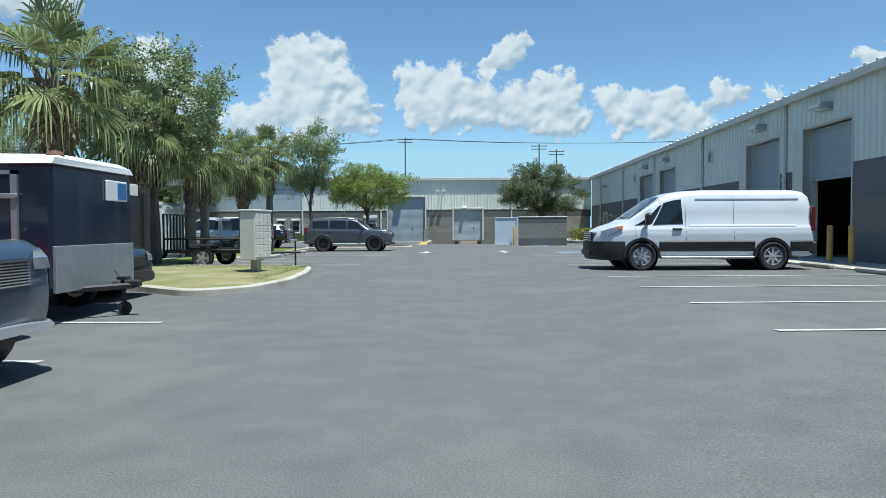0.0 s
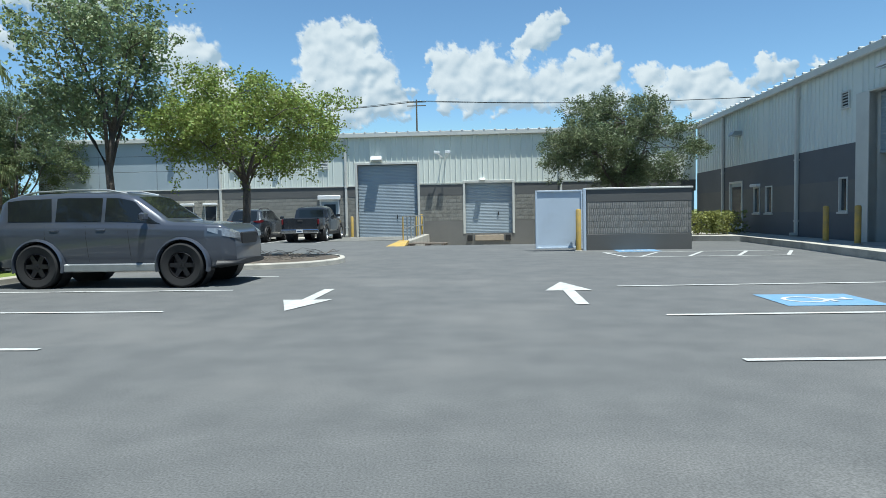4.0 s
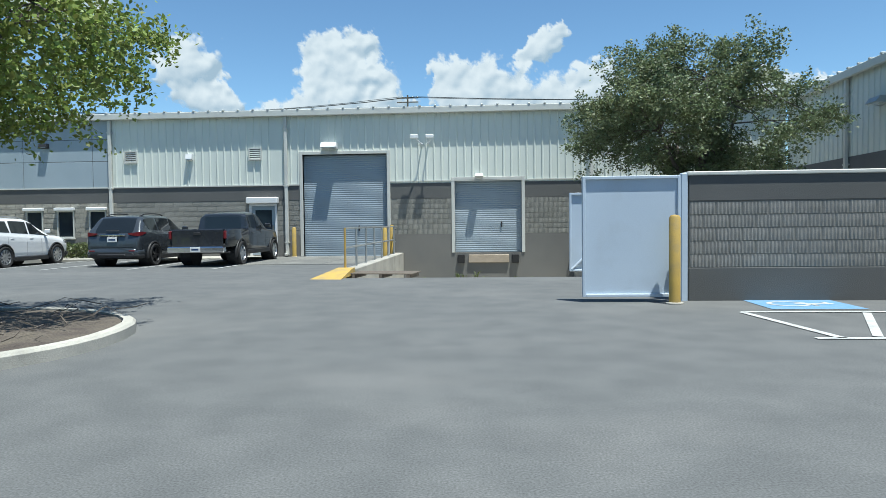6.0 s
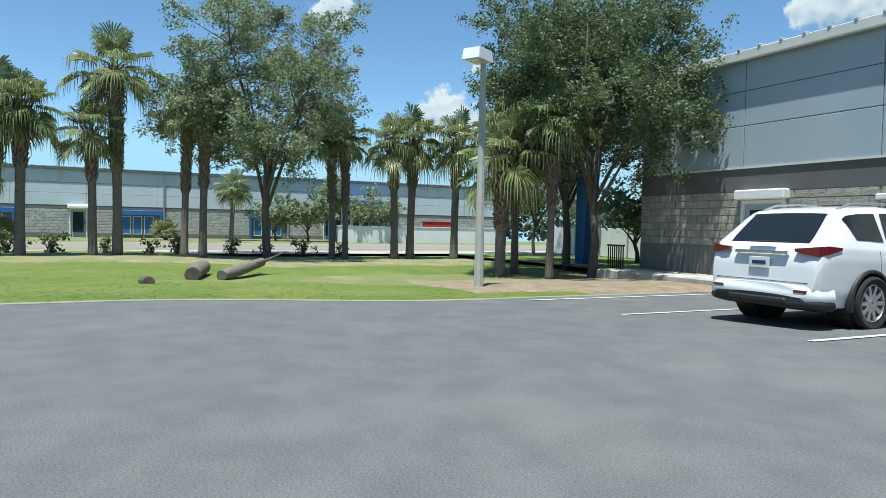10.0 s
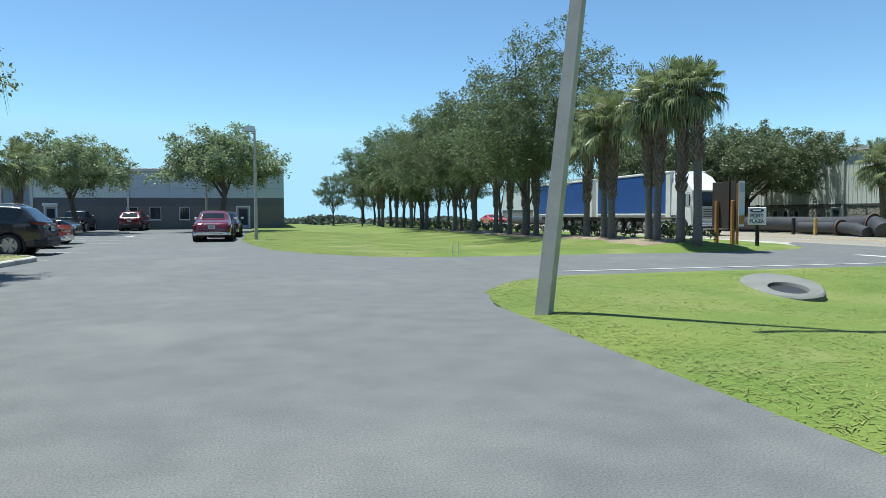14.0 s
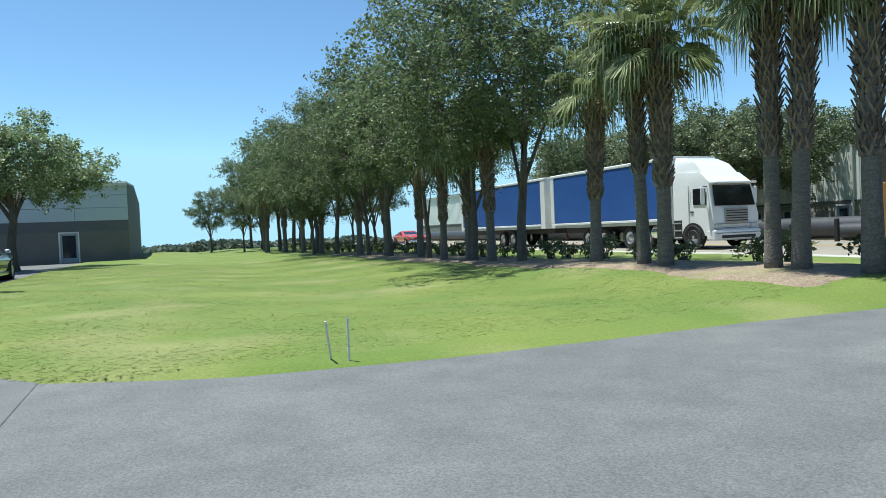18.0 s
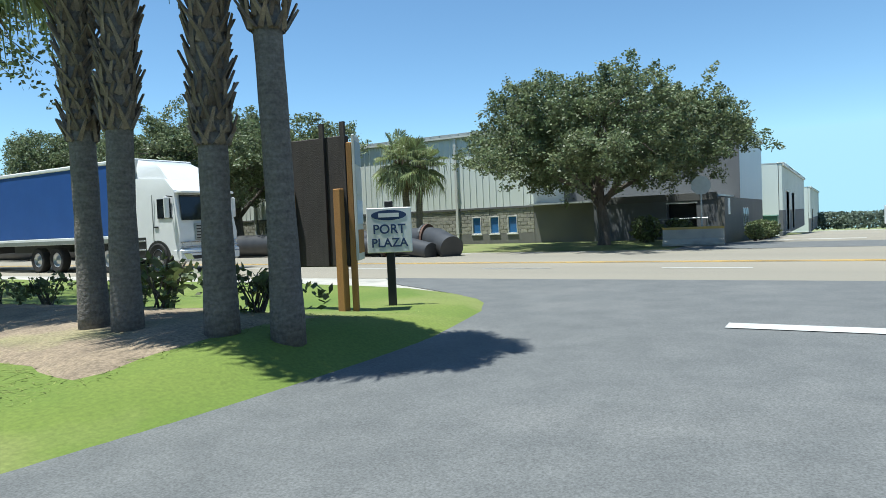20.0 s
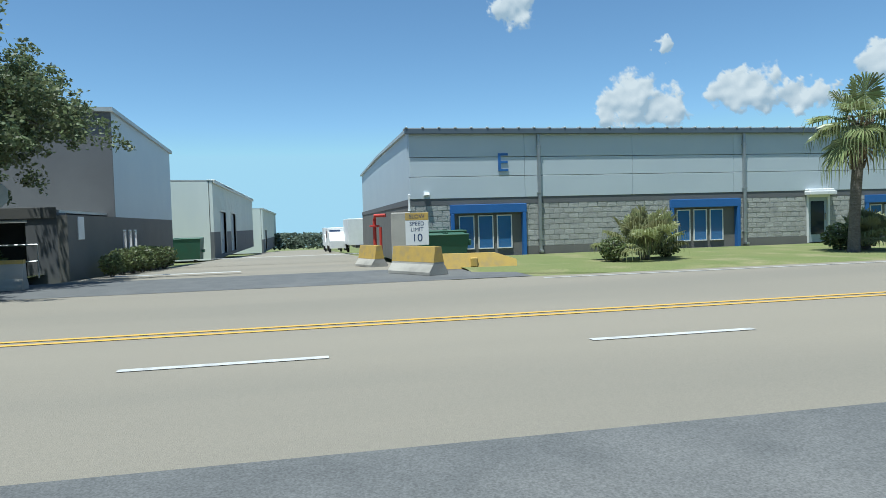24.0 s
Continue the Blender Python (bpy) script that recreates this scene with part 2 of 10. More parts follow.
M_CARGLASS = mat("tinted_car_glass", (0.012, 0.015, 0.017), 0.06, scale=2, amount=0.3, grain=0, bump=0, spec=0.6)
M_GLASS = mat("dark_window_glass", (0.025, 0.035, 0.045), 0.05, scale=1, amount=0.4, grain=0, bump=0.01, spec=0.7)
M_BLUEGLASS = mat("blue_window_glass", (0.05, 0.16, 0.36), 0.12, scale=1, amount=0.3, grain=0, bump=0.01, spec=0.7)
M_TAIL = mat("red_lamp_lens", (0.15, 0.016, 0.02), 0.15, scale=6, amount=0.3, grain=0.02, bump=0.05, coat=0.5)
M_LAMP = mat("clear_lamp_lens", (0.6, 0.62, 0.63), 0.12, 0.2, scale=6, amount=0.4, grain=0.02, bump=0.05, coat=0.5)
M_HEADLAMP = mat("headlamp_lens", (0.30, 0.32, 0.34), 0.1, 0.3, second=(0.18, 0.19, 0.2), scale=14, amount=0.8, grain=0.05, bump=0.05, coat=0.8)
M_AMBER = mat("amber_lens", (0.5, 0.16, 0.02), 0.2, scale=6, amount=0.3, grain=0.02, bump=0.05)
M_POLE = mat("pale_concrete_pole", (0.46, 0.45, 0.40), 0.85, second=(0.36, 0.355, 0.32), scale=3, amount=0.7, grain=0.1, bump=0.2)
M_WOODPOLE = mat("weathered_wood_pole", (0.15, 0.125, 0.10), 0.9, second=(0.10, 0.085, 0.07), scale=3, amount=0.7, grain=0.2, bump=0.4, stretch=(6, 6, 0.5))
M_BARK = mat("oak_bark", (0.135, 0.115, 0.095), 0.95, second=(0.08, 0.07, 0.06), scale=5, amount=0.8, grain=0.3, grain_scale=30, bump=1.0, bump_scale=18, stretch=(3, 3, 0.7))
M_PALMBARK = mat("palm_bark", (0.185, 0.165, 0.145), 0.95, second=(0.12, 0.105, 0.09), scale=6, amount=0.8, grain=0.3, grain_scale=30, bump=0.9, bump_scale=20, stretch=(1, 1, 4))
M_BOOT = mat("palm_boots", (0.27, 0.215, 0.16), 0.9, second=(0.12, 0.09, 0.065), scale=5, amount=0.8, grain=0.2, island=0.3, bump=0.5)
# lighter of two oak leaf copies: the sunlit look is put into the colour
M_OAK = mat("oak_leaves", (0.21, 0.255, 0.135), 0.55, second=(0.27, 0.305, 0.175), scale=0.6, amount=0.9, grain=0, bump=0, island=0.45, island_hue=0.02, transl=0.45)
M_OAKDARK = mat("dark_oak_leaves", (0.125, 0.162, 0.075), 0.52, second=(0.18, 0.208, 0.10), scale=0.6, amount=0.9, grain=0, bump=0, island=0.4, island_hue=0.02, transl=0.3)
M_APRON = mat("old_concrete", (0.17, 0.17, 0.155), 0.9, second=(0.12, 0.122, 0.115), scale=0.9, amount=0.9, grain=0.2, grain_scale=80, bump=0.4, stain=(0.25, 0.245, 0.22), stain_scale=0.8, stain_amt=0.6)
M_TAN = mat("tan_steel", (0.40, 0.33, 0.25), 0.7, second=(0.33, 0.27, 0.2), scale=3, amount=0.7, grain=0.1, bump=0.1)
# darker copy of the oak leaves, with the shaded look in its colour
M_OAKMID = mat("oak_leaves_shaded", (0.112, 0.152, 0.066), 0.55, second=(0.155, 0.192, 0.086), scale=0.6, amount=0.9, grain=0, bump=0, island=0.45, island_hue=0.02, transl=0.4)
M_PALMETTO = mat("palmetto_fronds", (0.26, 0.275, 0.125), 0.42, second=(0.31, 0.315, 0.15), scale=0.9, amount=0.9, grain=0, bump=0, island=0.4, island_hue=0.02, transl=0.3)
M_OAKLIGHT = mat("bright_tree_leaves", (0.21, 0.27, 0.06), 0.55, second=(0.26, 0.31, 0.08), scale=0.6, amount=0.9, grain=0, bump=0, island=0.4, island_hue=0.02, transl=0.35)
M_GREYLEAF = mat("grey_green_leaves", (0.205, 0.26, 0.125), 0.5, second=(0.26, 0.315, 0.155), scale=0.6, amount=0.9, grain=0, bump=0, island=0.4, island_hue=0.02, transl=0.35)
M_PALM = mat("palm_fronds", (0.215, 0.26, 0.11), 0.38, second=(0.27, 0.30, 0.14), scale=0.9, amount=0.9, grain=0, bump=0, island=0.4, island_hue=0.02, transl=0.35)
M_DEADPALM = mat("dry_palm_fronds", (0.29, 0.235, 0.13), 0.8, second=(0.2, 0.16, 0.09), scale=2, amount=0.8, grain=0, bump=0, island=0.3, transl=0.2)
M_SHRUB = mat("shrub_leaves", (0.10, 0.13, 0.05), 0.5, second=(0.15, 0.175, 0.065), scale=1.5, amount=0.9, grain=0, bump=0, island=0.45, island_hue=0.02, transl=0.3)
M_YSHRUB = mat("yellow_shrub_leaves", (0.26, 0.27, 0.07), 0.5, second=(0.16, 0.19, 0.06), scale=2, amount=0.9, grain=0, bump=0, island=0.4, transl=0.3)


def cloud_material():
    """Bright billows where the sheet is dense, clear air elsewhere."""
    m = bpy.data.materials.new("cumulus")
    m.use_nodes = True
    n, l = m.node_tree.nodes, m.node_tree.links
    n.remove(n["Principled BSDF"])
    co = n.new("ShaderNodeTexCoord")
    cover, lit = n.new("ShaderNodeAttribute"), n.new("ShaderNodeAttribute")
    cover.attribute_name, lit.attribute_name = "cover", "lit"
    big = n.new("ShaderNodeTexNoise")
    big.inputs["Scale"].default_value, big.inputs["Detail"].default_value, big.inputs["Roughness"].default_value = 0.03, 8.0, 0.6
    l.new(co.outputs["Object"], big.inputs["Vector"])
    add = n.new("ShaderNodeMath")
    add.operation = "MULTIPLY_ADD"
    add.inputs[1].default_value = 1.9
    l.new(big.outputs[0], add.inputs[0])
    l.new(cover.outputs["Fac"], add.inputs[2])
    alpha = n.new("ShaderNodeMapRange")
    alpha.interpolation_type = "SMOOTHSTEP"
    alpha.inputs[1].default_value, alpha.inputs[2].default_value = 0.88, 1.5
    l.new(add.outputs[0], alpha.inputs[0])
    puff = n.new("ShaderNodeMath")
    puff.operation = "MULTIPLY_ADD"
    puff.inputs[1].default_value = 0.5
    l.new(big.outputs[0], puff.inputs[0])
    l.new(lit.outputs["Fac"], puff.inputs[2])
    body = n.new("ShaderNodeMapRange")
    body.inputs[1].default_value, body.inputs[2].default_value = 0.40, 1.0
    l.new(puff.outputs[0], body.inputs[0])
    mix = n.new("ShaderNodeMix")
    mix.data_type = "RGBA"
    mix.inputs[6].default_value, mix.inputs[7].default_value = (0.27, 0.345, 0.41, 1), (0.53, 0.56, 0.575, 1)
    l.new(body.outputs[0], mix.inputs[0])
    em = n.new("ShaderNodeEmission")
    l.new(mix.outputs[2], em.inputs[0])
    tr = n.new("ShaderNodeBsdfTransparent")
    ms = n.new("ShaderNodeMixShader")
    l.new(alpha.outputs[0], ms.inputs[0])
    l.new(tr.outputs[0], ms.inputs[1])
    l.new(em.outputs[0], ms.inputs[2])
    l.new(ms.outputs[0], n["Material Output"].inputs[0])
    return m


M_CLOUD = cloud_material()
# the haze of distance is mixed into this pale grey-green leaf colour
M_FAR = mat("hazed_distant_woods", (0.15, 0.185, 0.15), 1.0, second=(0.11, 0.14, 0.10), scale=0.1, amount=0.9, grain=0.1, island=0.15, bump=0, spec=0.1, transl=0.3)
M_BOARD = mat("sign_board_white", (0.70, 0.71, 0.69), 0.5, second=(0.62, 0.63, 0.61), scale=3, amount=0.5, grain=0.03, bump=0.03)
M_NAVY = mat("navy_sign_paint", (0.02, 0.045, 0.12), 0.5, scale=3, amount=0.4, grain=0.03, bump=0.03)
# brown wood, darkened so that the sign's shade sits in the colour
M_BROWN = mat("shade_toned_brown_wood", (0.05, 0.043, 0.038), 0.85, second=(0.034, 0.029, 0.026), scale=3, amount=0.7, bump=0.4, stretch=(5, 5, 0.6))
M_ORANGEWOOD = mat("orange_wood_post", (0.36, 0.18, 0.05), 0.8, second=(0.28, 0.14, 0.05), scale=3, amount=0.7, bump=0.3, stretch=(5, 5, 0.6))
M_PIPE = mat("black_pipe", (0.035, 0.036, 0.038), 0.45, second=(0.06, 0.06, 0.06), scale=2, amount=0.6, grain=0.08, bump=0.1)
M_TRAILERBLUE = mat("blue_curtain", (0.03, 0.095, 0.33), 0.45, second=(0.025, 0.08, 0.28), scale=1.2, amount=0.6, grain=0.03, bump=0.15, bump_scale=5)
M_RUST = mat("rusty_steel", (0.14, 0.075, 0.05), 0.8, 0.2, second=(0.08, 0.05, 0.04), scale=6, amount=0.8, grain=0.2, bump=0.3)


def paint(name, c, rough=0.3, metal=0.0, coat=0.8):
    return mat(name, c, rough, metal, second=tuple(v * 0.9 for v in c), scale=1.2, amount=0.5, grain=0.03, bump=0.015, bump_scale=40, coat=coat)


# ---- mesh helpers ----
class MB:
    """Collects vertices and faces of one mesh."""

    def __init__(self):
        self.v, self.f = [], []

    def add(self, vs, fs):
        k = len(self.v)
        self.v.extend([tuple(p) for p in vs])
        self.f.extend([tuple(i + k for i in q) for q in fs])
        return self

    def box(self, x0, y0, z0, x1, y1, z1, c=0.0):
        x0, x1 = min(x0, x1), max(x0, x1)
        y0, y1 = min(y0, y1), max(y0, y1)
        z0, z1 = min(z0, z1), max(z0, z1)
        c = min(c, 0.45 * min(x1 - x0, y1 - y0, z1 - z0))
        if c <= 0:
            vs = [(x, y, z) for z in (z0, z1) for x, y in ((x0, y0), (x1, y0), (x1, y1), (x0, y1))]
            return self.add(vs, [(3, 2, 1, 0), (4, 5, 6, 7), (0, 1, 5, 4), (1, 2, 6, 5), (2, 3, 7, 6), (3, 0, 4, 7)])
        rings = []
        for z, d in ((z0, c), (z0 + c, 0), (z1 - c, 0), (z1, c)):
            a, b, e, g = x0 + d, x1 - d, y0 + d, y1 - d
            k = c
            rings.append([(a + k, e, z), (b - k, e, z), (b, e + k, z), (b, g - k, z), (b - k, g, z), (a + k, g, z), (a, g - k, z), (a, e + k, z)])
        return self.loft(rings)

    def loft(self, rings, caps=True, closed=True):
        k, n = len(self.v), len(rings[0])
        for r in rings:
            self.v.extend([tuple(p) for p in r])
        for i in range(len(rings) - 1):
            for j in range(n if closed else n - 1):
                a, b = k + i * n + j, k + i * n + (j + 1) % n
                self.f.append((a, b, b + n, a + n))
        if caps and closed:
            self.f.append(tuple(k + j for j in reversed(range(n))))
            self.f.append(tuple(k + (len(rings) - 1) * n + j for j in range(n)))
        return self

    def tube(self, pts, radii, n=8, caps=True):
        pts = [Vector(p) for p in pts]
        if not hasattr(radii, "__len__"):
            radii = [radii] * len(pts)
        rings = []
        for i, p in enumerate(pts):
            d = (pts[min(i + 1, len(pts) - 1)] - pts[max(i - 1, 0)]).normalized()
            u = d.orthogonal().normalized() if abs(d.z) < 0.9 else d.cross(Vector((0, 1, 0))).normalized()
            w = d.cross(u)
            rings.append([p + radii[i] * (math.cos(a) * u + math.sin(a) * w) for a in [2 * math.pi * j / n for j in range(n)]])
        return self.loft(rings, caps)

    def lathe(self, prof, n=20, axis="y"):
        """prof: (radius, along) pairs, turned round the axis."""
        rings = []
        for r, h in prof:
            ring = []
            for j in range(n):
                a = 2 * math.pi * j / n
                c, s = r * math.cos(a), r * math.sin(a)
                ring.append((c, h, s) if axis == "y" else (c, s, h) if axis == "z" else (h, c, s))
            rings.append(ring)
        return self.loft(rings, caps=False)

    def prism(self, poly, z0, z1):
        n = len(poly)
        return self.loft([[(x, y, z0) for x, y in poly], [(x, y, z1) for x, y in poly]])

    def quad(self, a, b, c, d):
        return self.add([a, b, c, d], [(0, 1, 2, 3)])

    def data(self, name, smooth=False):
        me = bpy.data.meshes.new(name)
        me.from_pydata(self.v, [], self.f)
        bm = bmesh.new()
        bm.from_mesh(me)
        if len(bm.faces) < 20000:
            bmesh.ops.recalc_face_normals(bm, faces=bm.faces)
        bm.to_mesh(me)
        bm.free()
        if smooth:
            me.polygons.foreach_set("use_smooth", [True] * len(me.polygons))
            if smooth is not True:
                me.set_sharp_from_angle(angle=radians(smooth))
        me.update()
        return me


def thing(name, x=0, y=0, z=0, rz=0, label="", category="", group="", kind=""):
    e = new(name)
    e.empty_display_size = 0.2
    e.matrix_basis = pose(x, y, z, 0, 0, rz)
    return tagged(e, label, category, group, kind)


def part(name, mb, material, parent=None, label="", smooth=False, loc=None, kind=""):
    """Links one mesh under a thing or a part."""
    me = mb.data(name, smooth) if isinstance(mb, MB) else mb
    ob = new(name, me)
    if material and not me.materials:
        me.materials.append(material)
    if parent is not None:
        ob.parent = parent
    if loc is not None:
        ob.matrix_basis = loc if isinstance(loc, Matrix) else Matrix.Translation(loc)
    return tagged(ob, label, kind=kind)


def whole(name, mb, material, label, category, group="", kind="", smooth=False, loc=None):
    return tagged(part(name, mb, material, None, label, smooth, loc), label, category, group, kind)


def smooth01(a, b, v):
    t = min(1.0, max(0.0, (v - a) / (b - a)))
    return t * t * (3 - 2 * t)


def gz(x, y):
    """Height of the paved ground: the stalls along the east wall rise, the north-west corner falls."""
    return 0.17 * smooth01(1.5, 3.4, x) * (1 - smooth01(18, 29, y)) - 0.16 * smooth01(-13, -20, x) * smooth01(48, 54, y)

# ---- ground, paving, roads ----
def sheet(name, xs, ys, zf, material, label, category, hole=None, kind="structure"):
    mb = MB()
    idx = {}
    for i, x in enumerate(xs):
        for j, y in enumerate(ys):
            idx[i, j] = len(mb.v)
            mb.v.append((x, y, zf(x, y)))
    for i in range(len(xs) - 1):
        for j in range(len(ys) - 1):
            cx, cy = (xs[i] + xs[i + 1]) / 2, (ys[j] + ys[j + 1]) / 2
            if hole and hole[0] < cx < hole[1] and hole[2] < cy < hole[3]:
                continue
            mb.f.append((idx[i, j], idx[i + 1, j], idx[i + 1, j + 1], idx[i, j + 1]))
    return whole(name, mb, material, label, category, kind=kind, smooth=True)


def steps(a, b, d, extra=()):
    n = max(1, round((b - a) / d))
    return sorted({round(a + (b - a) * i / n, 4) for i in range(n + 1)} | set(extra))


def fall(x, y):
    """The land drops gently away beyond the road and beyond the south warehouse."""
    return -0.028 * max(0.0, -56 - x) - 0.03 * max(0.0, -60 - y)


PIT = (-2.15, 4.6, 51.6, 62.7)
sheet("ground", [-2500, -600, -200, -56, PIT[0], PIT[1], 60, 200, 600, 2500], [-2500, -600, -150, -60, PIT[2], PIT[3], 150, 600, 2500],
      lambda x, y: -0.22 + fall(x, y), M_VERGE, "wide flat grassy ground reaching the horizon", "ground", hole=PIT)
sheet("parking_lot", steps(-20.6, 14.0, 0.7, (PIT[0], PIT[1])), steps(-31, 62.7, 0.7, (PIT[2], PIT[3])), gz, M_ASPHALT,
      "grey weathered asphalt parking lot", "parking lot", hole=PIT)
sheet("road", steps(-51.6, -40.4, 2), steps(-300, 300, 20), lambda x, y: -0.012 + fall(x, y), M_ROAD, "sun-bleached tan two-lane road", "road")
sheet("side_street", [-180, -120, -80, -56, -51.5], steps(18.2, 28.0, 2), lambda x, y: -0.014 + fall(x, y), M_ROAD, "pale side street between the warehouses", "road")
sheet("street_apron", [-56.0, -54, -51.7], [16.8, 22, 30.0], lambda x, y: -0.009, M_ASPHALT, "darker asphalt patch at the street mouth", "road")
sheet("road_shoulder", [-40.5, -39.5, -37.0], steps(-60, 80, 10), lambda x, y: -0.016, M_CONCRETE, "pale worn shoulder strip beside the road", "road")


def lawn(name, ys, xl, xr, zf, label, cols=22, material=M_GRASS):
    mb = MB()
    for y in ys:
        a, b = xl(y), xr(y)
        for i in range(cols + 1):
            x = a + (b - a) * i / cols
            mb.v.append((x, y, zf(x, y, (x - a), (b - x))))
    n = cols + 1
    for j in range(len(ys) - 1):
        for i in range(cols):
            mb.f.append((j * n + i, j * n + i + 1, (j + 1) * n + i + 1, (j + 1) * n + i))
    return whole(name, mb, material, label, "lawn", kind="structure", smooth=True)


def lerp_list(v, pts):
    for (a, p), (b, q) in zip(pts, pts[1:]):
        if v <= b:
            return p + (q - p) * max(0.0, (v - a) / (b - a))
    return pts[-1][1]


N_EDGE = [(24.3, -25.5), (24.8, -23.2), (25.6, -21.8), (27.0, -20.9), (30, -20.5), (62, -20.4)]
S_EDGE = [(-80, -16.4), (-27, -16.2), (-13, -16.1), (2, -16.2), (8, -16.9), (12, -17.6), (15, -18.9), (16.8, -20.4), (17.6, -22.0), (18.2, -25.5)]


def soft(a, b, w=0.7):
    return smooth01(0, w, min(a, b))


def n_height(x, y, a, b):
    berm = -0.06 * math.exp(-((x + 35.0) / 3.2) ** 2) - 0.16 * math.exp(-((x + 26) / 3.0) ** 2) * smooth01(24, 30, y)
    return gz(x, y) - 0.02 + (0.08 + berm + 0.03 * noise.noise((x * 0.5, y * 0.5, 0))) * soft(a, b) * smooth01(24.25, 25.4, y)


def s_height(x, y, a, b):
    berm = (0.06 + 0.2 * smooth01(2, 14, y)) * math.exp(-((x + 31.9) / 2.2) ** 2) * smooth01(-30, 0, y) - 0.21 * math.exp(-((x + 25.6) / 2.5) ** 2) * smooth01(18, 10, y)
    return -0.025 + (0.08 + berm + 0.03 * noise.noise((x * 0.5, y * 0.5, 3))) * soft(a, b) * smooth01(18.25, 17.2, y)


def driveway():
    """The paved mouth between the two lawns, narrow in the middle and flared at both ends."""
    lo = [(-40.5, 12.5), (-39.2, 13.6), (-38.6, 14.6), (-37.4, 16.4), (-36.2, 17.3), (-33.4, 17.95), (-25.6, 17.95), (-22.0, 17.3), (-20.4, 16.5), (-19.0, 14.8)]
    hi = [(-40.5, 31.5), (-39.1, 29.7), (-38.5, 27.2), (-37.0, 25.3), (-35.0, 24.6), (-25.5, 24.6), (-23.2, 25.1), (-21.8, 25.9), (-20.9, 27.3), (-20.4, 30.0), (-19.0, 30.5)]
    mb = MB()
    xs = steps(-40.5, -20.3, 0.5)
    for x in xs:
        a, b = lerp_list(x, lo), lerp_list(x, hi)
        for i in range(9):
            mb.v.append((x, a + (b - a) * i / 8, -0.006))
    for i in range(len(xs) - 1):
        for j in range(8):
            k = i * 9 + j
            mb.f.append((k, k + 9, k + 10, k + 1))
    whole("driveway", mb, M_ASPHALT, "grey asphalt driveway between lot and road", "driveway", kind="structure", smooth=True)


driveway()
lawn("lawn", [24.3, 24.5, 24.8, 25.2, 25.6, 26.2, 27] + steps(28, 62, 1.0), lambda y: lerp_list(y, [(24.3, -35.0), (25, -37.0), (27, -38.6), (30, -39.2), (62, -39.2)]),
     lambda y: lerp_list(y, N_EDGE), n_height, "bright green lawn strip beside the parking lot", 40)
lawn("lawn", steps(62, 120, 4), lambda y: -39.2, lambda y: -25.3, lambda x, y, a, b: 0.02 * soft(a, b) - 0.05, "green lawn running on past the warehouse")
lawn("lawn", steps(-60, 16, 1.5) + [16.8, 17.2, 17.6, 17.9, 18.2], lambda y: lerp_list(y, [(-80, -39.2), (10, -39.2), (14, -38.8), (16.5, -37.6), (17.5, -36.3), (18.2, -33.5)]),
     lambda y: lerp_list(y, S_EDGE), s_height, "bright green lawn and drainage swale south of the driveway", 40)
lawn("lawn", steps(29.0, 140, 3), lambda y: -61.3, lambda y: lerp_list(y, [(29, -53.5), (30.5, -51.9), (33, -51.5), (140, -51.5)]), lambda x, y, a, b: (0.06 + 0.02 * noise.noise((x, y, 1))) * soft(a, b, 1.0) - 0.02, "rough green verge along the opposite warehouse", material=M_VERGE)
sheet("verge_edge", [-58.0, -55.0, -51.4], steps(29.4, 140, 12), lambda x, y: -0.035, M_VERGE, "worn grassy edge of the road verge", "verge")
sheet("verge_edge", [-58.0, -55.0, -51.4], steps(-60, 16.9, 8), lambda x, y: -0.035, M_VERGE, "worn grassy edge of the southern road verge", "verge")
lawn("lawn", steps(-60, 16.8, 3), lambda y: -60.3, lambda y: lerp_list(y, [(-80, -52.2), (14, -52.6), (16.8, -55.5)]), lambda x, y, a, b: (0.07 + 0.02 * noise.noise((x, y, 1))) * soft(a, b, 1.0) - 0.02, "thin dry verge in front of the long warehouse", material=M_VERGE)


def lawn_edge(edge, y0, y1, label):
    """A thin sandy seam where grass meets asphalt."""
    ys = steps(y0, y1, 0.5)
    mb = MB()
    for y in ys:
        x = lerp_list(y, edge) + 0.03 * noise.noise((y * 1.3, 2.0, 5.0))
        w = 0.04 + 0.05 * noise.noise((y * 0.8, 7.0, 1.0))
        for k in (-0.1, -0.02, w):
            mb.v.append((x + k, y, gz(x, y) + (0.012 if k < 0 else 0.004)))
    for j in range(len(ys) - 1):
        for i in range(2):
            mb.f.append((j * 3 + i, j * 3 + i + 1, (j + 1) * 3 + i + 1, (j + 1) * 3 + i))
    whole("lawn_edge", mb, M_SAND, label, "lawn edge", kind="structure", smooth=True)


lawn_edge(N_EDGE, 38, 62, "pale sandy seam between lawn and asphalt")


